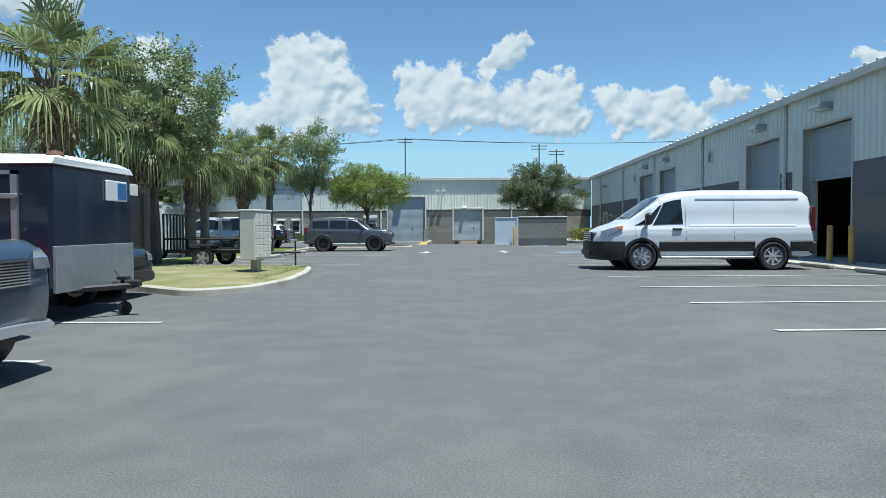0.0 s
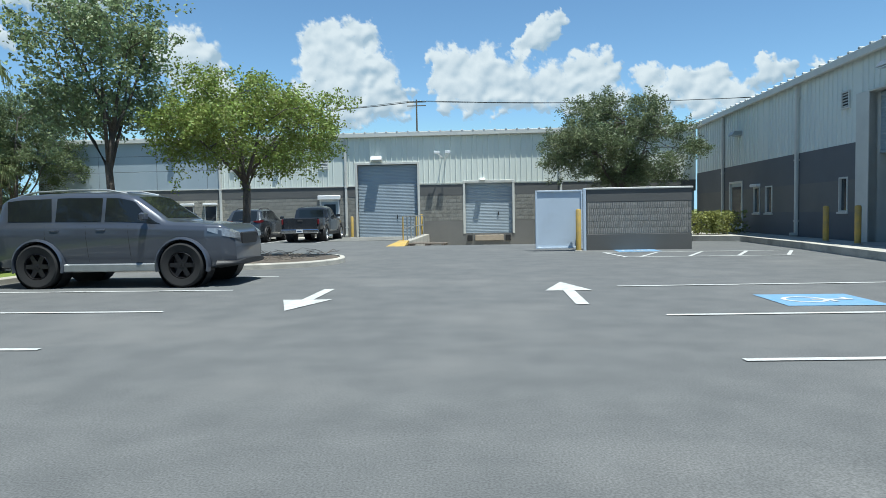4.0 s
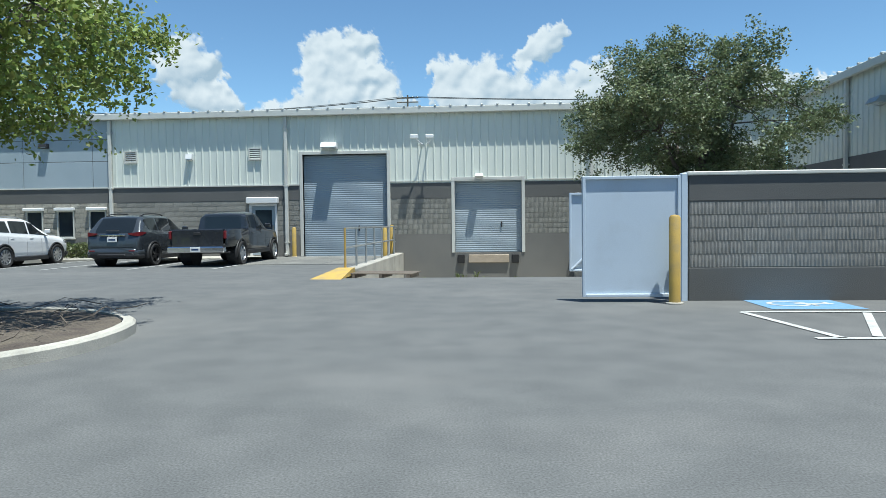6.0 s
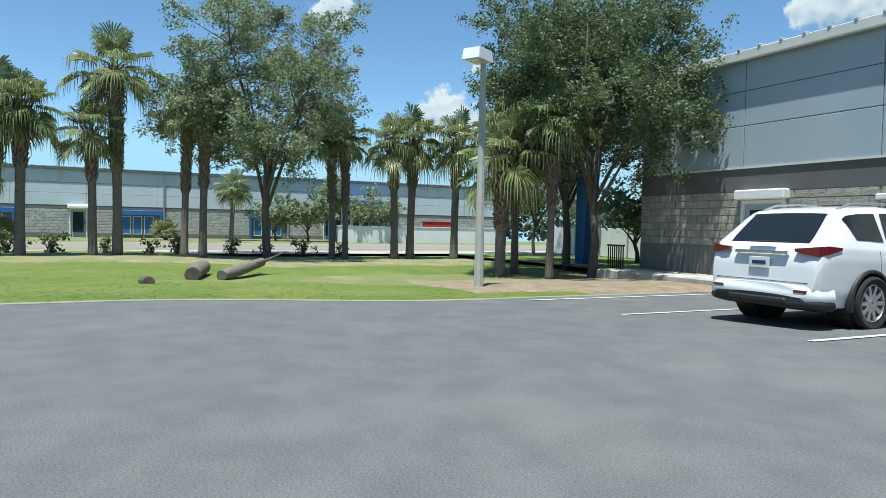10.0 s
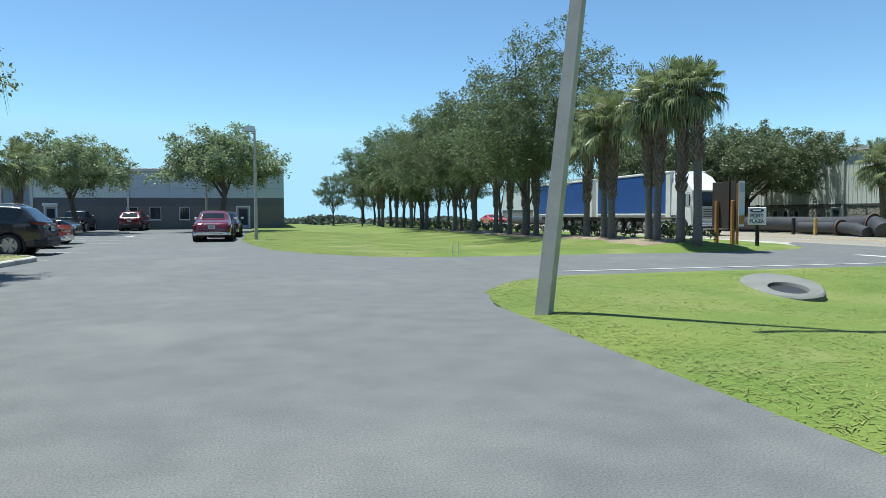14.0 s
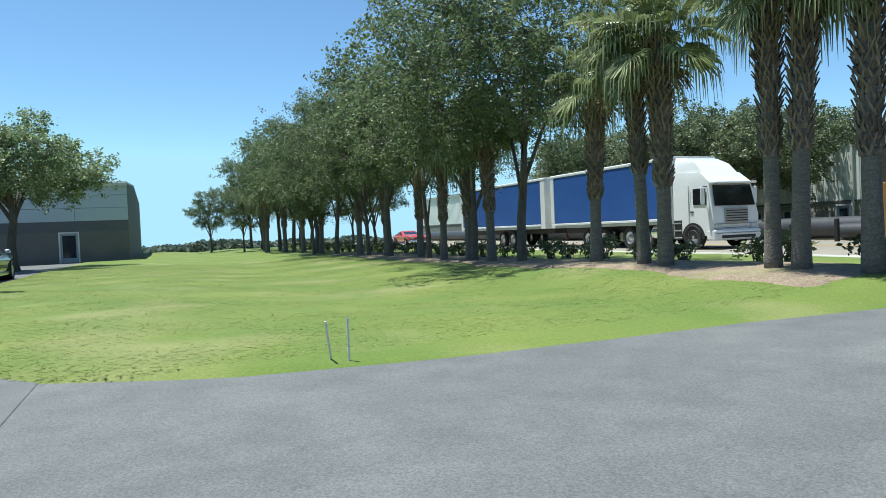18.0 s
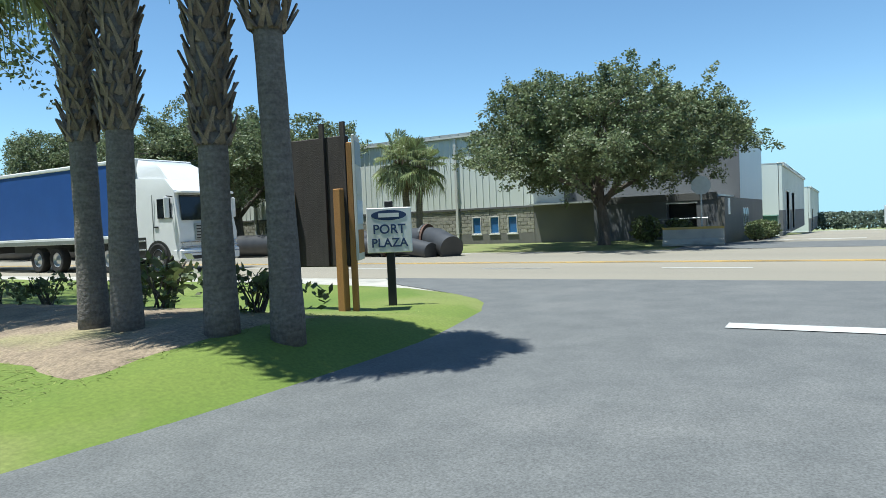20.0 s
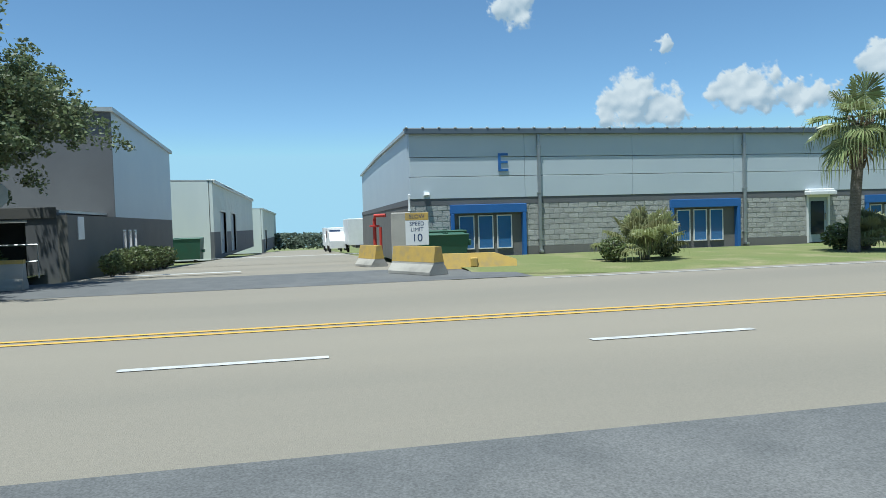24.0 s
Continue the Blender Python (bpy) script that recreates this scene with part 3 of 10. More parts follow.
def bed(name, x0, y0, x1, y1, zf, material, label):
    """A loose-edged bed of mulch laid on the lawn."""
    mb = MB()
    nx, ny = max(4, int((x1 - x0) / 0.5)), max(4, int((y1 - y0) / 0.5))
    for j in range(ny + 1):
        for i in range(nx + 1):
            y = y0 + (y1 - y0) * j / ny
            edge = x1 + min(1.1, (x1 - x0) * 0.2) * noise.noise((y * 0.32, x0, 2.5))
            x = x0 + (edge - x0) * i / nx
            e = min(i, nx - i) == 0 or min(j, ny - j) == 0
            wob = 0.5 * noise.noise((x * 0.6, y * 0.6, 9)) if e else 0
            mb.v.append((x + wob, y + wob * 0.5, zf(x, y) + (-0.06 if e else 0.035 + 0.03 * noise.noise((x * 2, y * 2, 4)))))
    n = nx + 1
    for j in range(ny):
        for i in range(nx):
            mb.f.append((j * n + i, j * n + i + 1, (j + 1) * n + i + 1, (j + 1) * n + i))
    return whole(name, mb, material, label, "mulch bed", kind="structure", smooth=True)


bed("mulch_bed", -33.5, -14, -30.2, 17.2, lambda x, y: s_height(x, y, 2, 2) + 0.01, M_MULCH, "dry brown leaf mulch under the tree row")
bed("mulch_bed", -36.6, 29.0, -29.8, 62, lambda x, y: n_height(x, y, 2, 2) + 0.0, M_DRYGRASS, "dry grass and leaf mulch under the tree row")
bed("mulch_bed", -25.6, 54.4, -20.6, 62.0, lambda x, y: n_height(x, y, 2, 2) + 0.01, M_MULCH, "pine straw mulch bed at the warehouse corner")


# ---- kerbs and islands ----
def offset_poly(poly, d):
    out, n = [], len(poly)
    for i in range(n):
        a, b, c = Vector(poly[i - 1]), Vector(poly[i]), Vector(poly[(i + 1) % n])
        n1 = Vector(((b - a).y, -(b - a).x)).normalized()
        n2 = Vector(((c - b).y, -(c - b).x)).normalized()
        m = (n1 + n2)
        m = m / max(0.5, m.length_squared) * 2
        out.append((b.x - m.x * d, b.y - m.y * d))
    return out


def rounded(poly, r=0.8, n=4):
    out, k = [], len(poly)
    for i in range(k):
        a, b, c = Vector(poly[i - 1]), Vector(poly[i]), Vector(poly[(i + 1) % k])
        r1 = min(r, (a - b).length * 0.45)
        r2 = min(r, (c - b).length * 0.45)
        p, q = b + (a - b).normalized() * r1, b + (c - b).normalized() * r2
        for j in range(n + 1):
            t = j / n
            out.append(tuple((1 - t) ** 2 * p + 2 * t * (1 - t) * b + t * t * q))
    return out


def island(poly, top_mat, label, bed_label, z=0.0, h=0.14, r=1.0):
    """A kerbed planting island: a ring of concrete and the filling inside it. poly runs anticlockwise."""
    p = rounded(poly, r)
    a, b, c = offset_poly(p, 0.03), offset_poly(p, 0.14), offset_poly(p, 0.16)
    mb = MB()
    rings = [[(x, y, z - 0.2) for x, y in p], [(x, y, z + h - 0.03) for x, y in p], [(x, y, z + h) for x, y in a], [(x, y, z + h) for x, y in b], [(x, y, z - 0.2) for x, y in c]]
    mb.loft(rings, caps=False)
    ring = whole("kerb", mb, M_KERB, label, "kerb", kind="structure", smooth=40)
    top = MB()
    cx, cy = sum(q[0] for q in c) / len(c), sum(q[1] for q in c) / len(c)
    inner = []
    for k in (1.0, 0.75, 0.5, 0.25):
        inner.append([(cx + (x - cx) * k, cy + (y - cy) * k, z + h - 0.02 + 0.09 * (1 - k) + 0.03 * noise.noise((x * k, y * k, 7)) * (k < 1)) for x, y in c])
    top.loft(inner, caps=False)
    top.f.append(tuple(range(3 * len(c), 4 * len(c))))
    whole("planting_bed", top, top_mat, bed_label, "planting bed", kind="structure", smooth=True)
    return ring


island([(-5.0, 12.5), (-4.05, 13.4), (-3.75, 15.4), (-3.95, 18.1), (-4.3, 20.2), (-5.4, 21.1), (-9.8, 21.4), (-11.0, 19.2), (-11.2, 16.0), (-10.3, 14.9), (-6.6, 13.7)], M_DRYGRASS, "pale concrete kerb round a planting island", "patchy dry grass on the planting island", r=0.45)
island([(-9.2, 40.2), (-5.2, 40.3), (-3.4, 40.9), (-2.6, 42.2), (-2.9, 44.0), (-4.4, 45.0), (-9.2, 45.2)], M_DARKMULCH, "stained concrete kerb round a tree island", "dark wood-chip mulch with dead twigs", r=0.9)
island([(-11.2, 21.9), (-9.4, 21.9), (-8.7, 26.0), (-8.5, 39.6), (-11.2, 39.6)], M_GRASS, "concrete kerb of the planted median", "thin grass on the planted median", r=0.6)
island([(-8.2, -15.5), (-2.2, -15.5), (-2.2, -12.6), (-8.2, -12.6)], M_DARKMULCH, "concrete kerb round a far tree island", "dark mulch in the far tree island", r=1.0)
island([(-5.6, -4.9), (-2.2, -4.9), (-2.0, -0.4), (-4.2, -0.4)], M_DRYGRASS, "concrete kerb round a palm island", "dry grass in the palm island", r=0.8)
WALK_Z = 0.27
mbk = MB()
walk_poly = [(9.95, -30), (9.95, 30), (10.3, 40), (10.75, 46), (10.9, 51.2), (9.4, 52.2), (8.9, 54.0), (8.9, 62.65), (14.0, 62.65), (14.0, -30)]
mbk.prism(list(walk_poly), -0.2, WALK_Z - 0.06)
whole("pavement", mbk, M_KERB, "raised concrete walk with kerb along the east warehouse", "pavement", kind="structure")
mbk = MB()
mbk.box(-25.2, 61.0, -0.3, -7.35, 62.68, 0.06, 0.02)
whole("pavement", mbk, M_KERB, "concrete walk along the north warehouse", "pavement", kind="structure")
mbk = MB()
for i in range(3):
    mbk.box(-7.3 + i * 1.6, 57.2, -0.1, -7.3 + i * 1.6 + 1.58, 62.69, 0.015 + gz(-5, 60))
whole("door_apron", mbk, M_APRON, "stained concrete apron slabs before the drive-in door", "apron", kind="structure")

# loading dock pit
mbk = MB()
mbk.add([(PIT[0], PIT[2], 0), (PIT[1], PIT[2], 0), (PIT[1], 62.7, -0.98), (PIT[0], 62.7, -0.98), (PIT[0], PIT[2], -0.3), (PIT[1], PIT[2], -0.3), (PIT[1], 62.7, -1.3), (PIT[0], 62.7, -1.3)],
        [(0, 1, 2, 3), (4, 7, 6, 5), (0, 4, 5, 1), (1, 5, 6, 2), (2, 6, 7, 3), (3, 7, 4, 0)])
whole("dock_pit_floor", mbk, M_CONCRETE, "sloping concrete floor of the truck dock", "dock", kind="structure")
mbk = MB()
mbk.box(-2.5, 52.7, -1.2, -2.15, 62.69, 0.13, 0.02)
whole("dock_wall", mbk, M_CONCRETE, "stained concrete retaining wall of the truck dock", "retaining wall", kind="structure")
mbk = MB()
mbk.box(4.6, 53.6, -1.2, 4.85, 62.69, 0.18, 0.02)
whole("dock_wall", mbk, M_CONCRETE, "grey concrete retaining wall of the truck dock", "retaining wall", kind="structure")
mbk = MB()
mbk.add([(-2.88, 51.3, 0.0), (-2.12, 51.2, 0.0), (-2.12, 52.9, 0.0), (-2.7, 52.9, 0.0), (-2.56, 52.5, 0.16), (-2.13, 52.5, 0.16), (-2.13, 52.9, 0.17), (-2.56, 52.9, 0.17)],
        [(3, 2, 1, 0), (4, 5, 6, 7), (0, 1, 5, 4), (1, 2, 6, 5), (2, 3, 7, 6), (3, 0, 4, 7)])
whole("dock_nose", mbk, M_YELLOW, "yellow painted concrete nose of the dock wall", "kerb", kind="structure")


# ---- buildings ----
def cut(u0, u1, z0, z1, holes):
    """The rectangle less the holes, as rectangles."""
    us = sorted({u0, u1, *[min(max(h[k], u0), u1) for h in holes for k in (0, 1)]})
    out = []
    for a, b in zip(us, us[1:]):
        spans = sorted((max(h[2], z0), min(h[3], z1)) for h in holes if h[0] < (a + b) / 2 < h[1] and h[3] > z0 and h[2] < z1)
        z = z0
        for lo, hi in spans:
            if lo > z + 1e-4:
                out.append((a, b, z, lo))
            z = max(z, hi)
        if z < z1 - 1e-4:
            out.append((a, b, z, z1))
    return out


class Front:
    """One outside wall of a building. u runs to the right as one faces it, the face looks along -y of its empty."""

    def __init__(self, home, depth_dir=1):
        self.e, self.holes = home, []

    def band(self, name, u0, u1, z0, z1, material, label="", thick=0.3, proud=0.0):
        for a, b, c, d in cut(u0, u1, z0, z1, self.holes):
            part(name, MB().box(a, -proud, c, b, thick, d), material, self.e, label)

    def siding(self, u0, u1, z0, z1, material, label="", pitch=0.305, depth=0.035, name="metal_siding"):
        mb = MB()
        rects = cut(u0, u1, z0, z1, self.holes)
        for a, b, c, d in rects:
            mb.box(a, 0.0, c, b, 0.25, d)
        u = u0 + pitch / 2
        while u < u1 - 0.03:
            for a, b, c, d in rects:
                if a + 0.03 < u < b - 0.03:
                    mb.add([(u - 0.038, 0, c), (u - 0.018, -depth, c), (u + 0.018, -depth, c), (u + 0.038, 0, c), (u - 0.038, 0, d), (u - 0.018, -depth, d), (u + 0.018, -depth, d), (u + 0.038, 0, d)],
                           [(0, 1, 5, 4), (1, 2, 6, 5), (2, 3, 7, 6), (0, 3, 2, 1), (4, 5, 6, 7)])
            u += pitch
        return part(name, mb, material, self.e, label)

    def blocks(self, u0, u1, z0, z1, material, backing, w=0.40, h=0.2, proud=0.025):
        for a, b, c, d in cut(u0, u1, z0, z1, self.holes):
            part("mortar_bed", MB().box(a, 0.012, c, b, 0.28, d), backing, self.e)
        mb = MB()
        rnd = random.Random(int(abs(u0) * 10 + abs(u1) * 7))
        rows = max(1, round((z1 - z0) / h))
        hh = (z1 - z0) / rows
        for r in range(rows):
            za, zb = z0 + r * hh + 0.006, z0 + (r + 1) * hh - 0.006
            u = u0 - (w / 2 if r % 2 else 0)
            while u < u1:
                a, b = max(u + 0.006, u0), min(u + w - 0.006, u1)
                for p, q, c, d in cut(a, b, za, zb, self.holes) if b - a > 0.05 else ():
                    if q - p > 0.05 and d - c > 0.05:
                        k = proud * rnd.uniform(0.3, 1.0)
                        s = 0.012
                        mb.add([(p, 0.02, c), (q, 0.02, c), (q, 0.02, d), (p, 0.02, d), (p + s, -k, c + s), (q - s, -k * rnd.uniform(0.6, 1), c + s), (q - s, -k, d - s), (p + s, -k * rnd.uniform(0.6, 1), d - s)],
                               [(4, 5, 6, 7), (0, 1, 5, 4), (1, 2, 6, 5), (2, 3, 7, 6), (3, 0, 4, 7)])
                u += w
        return part("block", mb, material, self.e, kind="stuff")

    def hole(self, u0, u1, z0, z1):
        self.holes.append((u0, u1, z0, z1))

    def downspout(self, u, z0, z1, material=None, w=0.13):
        mb = MB().box(u - w / 2, -0.14, z0, u + w / 2, -0.03, z1, 0.012)
        for z in (z0 + 0.5, (z0 + z1) / 2, z1 - 0.5):
            mb.box(u - w / 2 - 0.03, -0.15, z, u + w / 2 + 0.03, 0.0, z + 0.05)
        mb.box(u - w / 2, -0.3, z0, u + w / 2, -0.1, z0 + 0.1, 0.01)
        return part("downspout", mb, material or M_TRIM, self.e)

    def rollup(self, u0, u1, z0, z1, gap=0.0, recess=0.18, casing=0.13, jamb=M_TRIM, curtain=None):
        """A roll-up door: slatted curtain, guides and lintel. gap: how far it stands open."""
        d = thing("roll_up_door")
        d.parent = self.e
        mb = MB()
        pitch, prof = 0.085, []
        z = z0 + gap
        while z < z1 - 0.02:
            prof += [(recess, z), (recess - 0.012, z + 0.02), (recess - 0.012, z + pitch - 0.03), (recess, z + pitch - 0.01)]
            z += pitch
        prof = [p for p in prof if p[1] < z1]
        k = len(mb.v)
        for y, zz in prof:
            mb.v += [(u0 - 0.005, y, zz), (u1 + 0.005, y, zz)]
        for i in range(len(prof) - 1):
            mb.f.append((k + 2 * i, k + 2 * i + 1, k + 2 * i + 3, k + 2 * i + 2))
        mb.box(u0 + 0.03, recess - 0.03, z0 + gap - 0.09, u1 - 0.03, recess + 0.03, z0 + gap, 0.01)
        part("curtain", mb, curtain or M_ROLLUP, d)
        mb = MB()
        mb.box(u0 - casing, -0.045, z0, u0, 0.22, z1 + casing, 0.008)
        part("jamb", mb, jamb, d)
        mb = MB()
        mb.box(u1, -0.045, z0, u1 + casing, 0.22, z1 + casing, 0.008)
        part("jamb", mb, jamb, d)
        mb = MB()
        mb.box(u0, -0.05, z1, u1, 0.22, z1 + casing, 0.008)
        part("lintel", mb, jamb, d)
        if not gap:
            mb = MB().box((u0 + u1) / 2 + 0.5, recess - 0.06, z0 + 1.0, (u0 + u1) / 2 + 0.56, recess - 0.02, z0 + 1.22, 0.008)
            part("handle", mb, M_DARKMETAL, d)
        return d

    def pdoor(self, u0, u1, z0, z1, shade=True, frame_mat=None, label=""):
        d = thing("entrance_door")
        d.parent = self.e
        if label:
            d["label"] = label
        f = 0.09
        fm = frame_mat or M_WHITE
        for a, b, c, e_ in ((u0, u0 + f, z0, z1), (u1 - f, u1, z0, z1), (u0 + f, u1 - f, z1 - f, z1)):
            part("door_frame", MB().box(a, -0.05, c, b, 0.16, e_, 0.006), fm, d)
        part("door_leaf", MB().box(u0 + f, 0.03, z0 + 0.02, u1 - f, 0.08, z1 - f, 0.004), M_PANEL, d)
        part("pane", MB().box(u0 + f + 0.14, 0.018, z0 + 0.35, u1 - f - 0.14, 0.03, z1 - f - 0.16, 0.003), M_GLASS, d)
        part("door_handle", MB().box(u1 - f - 0.11, -0.03, z0 + 0.95, u1 - f - 0.07, 0.02, z0 + 1.25, 0.008), M_CHROME, d)
        if shade:
            part("shutter_box", MB().box(u0 - 0.08, -0.24, z1 + 0.01, u1 + 0.08, 0.02, z1 + 0.26, 0.03), fm, d)
        return d

    def window(self, u0, u1, z0, z1, casing=M_TRIM, glass=M_GLASS, shade=False, lights=1, name="window"):
        w = thing(name)
        w.parent = self.e
        f = 0.05
        for a, b, c, d in ((u0, u0 + f, z0, z1), (u1 - f, u1, z0, z1), (u0 + f, u1 - f, z0, z0 + f), (u0 + f, u1 - f, z1 - f, z1)):
            part("window_frame", MB().box(a, -0.035, c, b, 0.14, d, 0.005), casing, w)
        for i in range(lights):
            a = u0 + f + (u1 - u0 - 2 * f) * i / lights
            b = u0 + f + (u1 - u0 - 2 * f) * (i + 1) / lights
            part("pane", MB().box(a + 0.004, 0.04, z0 + f, b - 0.004, 0.055, z1 - f), glass, w)
        part("sill", MB().box(u0 - 0.04, -0.075, z0 - 0.06, u1 + 0.04, 0.0, z0 - 0.002, 0.008), casing, w)
        if shade:
            part("shutter_box", MB().box(u0 - 0.05, -0.17, z1 + 0.005, u1 + 0.05, 0.02, z1 + 0.13, 0.02), M_WHITE, w)
        return w

    def vent(self, u0, u1, z0, z1):
        v = thing("wall_vent")
        v.parent = self.e
        f = 0.05
        mb = MB()
        for a, b, c, d in ((u0, u0 + f, z0, z1), (u1 - f, u1, z0, z1), (u0 + f, u1 - f, z0, z0 + f), (u0 + f, u1 - f, z1 - f, z1)):
            mb.box(a, -0.09, c, b, -0.0, d)
        part("vent_frame", mb, M_TRIM, v)
        part("backing", MB().box(u0 + f, -0.04, z0 + f, u1 - f, -0.036, z1 - f), M_DARKMETAL, v)
        n = 5
        for i in range(n):
            z = z0 + f + (z1 - z0 - 2 * f) * (i + 0.5) / n
            mb = MB().add([(u0 + f, -0.085, z - 0.03), (u1 - f, -0.085, z - 0.03), (u1 - f, -0.045, z + 0.02), (u0 + f, -0.045, z + 0.02), (u0 + f, -0.08, z - 0.036), (u1 - f, -0.08, z - 0.036), (u1 - f, -0.04, z + 0.014), (u0 + f, -0.04, z + 0.014)],
                          [(0, 1, 2, 3), (4, 7, 6, 5), (0, 4, 5, 1), (3, 2, 6, 7)])
            part("slat", mb, M_TRIM, v)
        return v

    def wall_light(self, u, z, w=0.42, h=0.22, d=0.34, material=None):
        l = thing("wall_light")
        l.parent = self.e
        mb = MB().add([(u - w / 2, 0, z), (u + w / 2, 0, z), (u + w / 2, 0, z + h), (u - w / 2, 0, z + h), (u - w / 2, -d, z + h * 0.25), (u + w / 2, -d, z + h * 0.25), (u + w / 2, -d * 0.75, z + h), (u - w / 2, -d * 0.75, z + h)],
                      [(3, 2, 1, 0), (4, 5, 6, 7), (0, 1, 5, 4), (1, 2, 6, 5), (2, 3, 7, 6), (3, 0, 4, 7)])
        part("housing", mb, material or M_WHITE, l)
        part("lens", MB().box(u - w / 2 + 0.04, -d * 0.9, z + 0.02, u + w / 2 - 0.04, -0.05, z + 0.05), M_LAMP, l)
        return l

    def eave(self, u0, u1, z, over=0.26, material=None, bolts=True, fascia=0.24):
        """Gutter, fascia and the seams of the metal roof along the edge."""
        mb = MB().box(u0 - 0.05, -over, z - fascia, u1 + 0.05, -over + 0.14, z, 0.015)
        mb.box(u0 - 0.05, -over + 0.1, z - 0.04, u1 + 0.05, 0.1, z)
        part("gutter", mb, material or M_TRIM, self.e)
        if bolts:
            mb = MB()
            n = int((u1 - u0) / 0.61)
            for i in range(n + 1):
                u = u0 + (u1 - u0) * i / n
                mb.box(u - 0.045, -over - 0.02, z, u + 0.045, 0.4, z + 0.06, 0.012)
            part("roof_seam", mb, M_ROOF, self.e, kind="stuff")


def hall_roof(parent, u0, u1, depth, z, rise, material=None):
    mb = MB()
    mb.add([(u0, -0.2, z), (u1, -0.2, z), (u1, depth / 2, z + rise), (u0, depth / 2, z + rise), (u1, depth + 0.2, z), (u0, depth + 0.2, z),
            (u0, -0.2, z - 0.12), (u1, -0.2, z - 0.12), (u1, depth / 2, z + rise - 0.12), (u0, depth / 2, z + rise - 0.12), (u1, depth + 0.2, z - 0.12), (u0, depth + 0.2, z - 0.12)],
           [(0, 1, 2, 3), (3, 2, 4, 5), (9, 8, 7, 6), (11, 10, 8, 9), (0, 6, 7, 1), (5, 4, 10, 11), (0, 3, 9, 6), (3, 5, 11, 9), (1, 7, 8, 2), (2, 8, 10, 4)])
    return part("roof", mb, material or M_ROOF, parent)


def shell(parent, u0, u1, depth, z, rise, side_mat, back_mat):
    """Back and side walls, with gables."""
    for u, s in ((u0, 1), (u1, -1)):
        a, b = (u, u + 0.3 * s)
        mb = MB()
        prof = [(0.3, -0.3), (depth, -0.3), (depth, z - 0.05), (depth / 2, z + rise - 0.1), (0.3, z - 0.05)]
        mb.loft([[(a, y, q) for y, q in prof], [(b, y, q) for y, q in prof]])
        part("wall", mb, side_mat, parent)
    part("wall", MB().box(u0 + 0.3, depth - 0.3, -0.3, u1 - 0.3, depth, z - 0.05), back_mat, parent)


# north warehouse: u = x
north = thing("warehouse", 0, 62.7, 0, 0, "long warehouse with cream ribbed steel over grey and tan block", "warehouse")
fn = Front(north)
for h in ((-6.2, -2.78, 0.0, 4.1), (-0.08, 2.56, 0.12, 2.98), (-8.42, -7.28, 0.04, 2.16), (-21.5, -20.2, 0.04, 2.06), (-17.95, -17.2, 0.86, 1.98), (-16.6, -15.85, 0.86, 1.98), (-15.22, -14.48, 0.86, 1.98)):
    fn.hole(*h)
fn.siding(-14.15, 12.62, 2.9, 5.85, M_SIDING)
for a, b in ((2.9, 3.98), (4.0, 4.88), (4.9, 5.85)):
    for p, q in ((-25.2, -21.5), (-21.48, -18.0), (-17.98, -15.0), (-14.98, -14.17)):
        part("wall_panel", MB().box(p, -0.02, a, q, 0.25, b, 0.008), M_PANEL, north)
part("wall_base", MB().box(-25.2, 0.0, 2.9, -14.16, 0.2, 5.85), M_DARKGREY, north)
fn.band("painted_band", -25.2, 12.62, 2.29, 2.9, M_DARKGREY, proud=0.012)
fn.band("painted_base", -25.2, -2.15, -0.2, 0.86, M_BASEGREY, proud=0.012)
fn.band("painted_base", -2.15, 12.62, -0.13, 0.86, M_BASEGREY, proud=0.012)
fn.band("foundation", -2.15, 4.6, -1.3, -0.13, M_BASEGREY, proud=0.03)
part("flashing", MB().box(-25.2, -0.05, 2.88, -6.35, 0.0, 2.93), M_TRIM, north)
part("flashing", MB().box(-2.64, -0.05, 2.96, 12.3, 0.0, 3.0), M_TRIM, north)
for u in (-14.2, -6.86, 5.26):
    fn.downspout(u, 0.06, 5.62)
fn.eave(-25.2, 12.62, 5.88)
hall_roof(north, -25.3, 12.4, 26, 5.9, 1.0)
shell(north, -25.2, 12.62, 26, 5.9, 1.0, M_PANEL, M_SIDING)
fn.rollup(-6.2, -2.78, 0.02, 4.1)
fn.rollup(-0.08, 2.56, 0.12, 2.98)
fn.pdoor(-8.42, -7.28, 0.06, 2.16)
fn.pdoor(-21.5, -20.2, 0.06, 2.06)
for u in (-17.95, -16.6, -15.22):
    fn.window(u, u + 0.74, 0.86, 1.98, shade=True)
fn.vent(-8.4, -7.86, 3.92, 4.42)
fn.vent(-13.6, -13.06, 3.88, 4.38)
fn.wall_light(-5.06, 4.3, 0.62, 0.26, 0.4)
fn.wall_light(-10.85, 3.95, 0.26, 0.26, 0.2)
fn.wall_light(0.9, 3.1, 0.3, 0.12, 0.3)
fn.wall_light(-17.0, 4.55, 0.34, 0.2, 0.25, M_DARKMETAL)
for u in (0.16, 2.3):
    part("dock_bumper", MB().box(u - 0.14, -0.16, -0.3, u + 0.14, 0.0, 0.04, 0.02), M_RUBBER, north)
part("dock_leveller", MB().box(0.45, -0.12, -0.28, 2.05, 0.0, 0.03, 0.015), M_TAN, north, "tan painted steel dock lip")
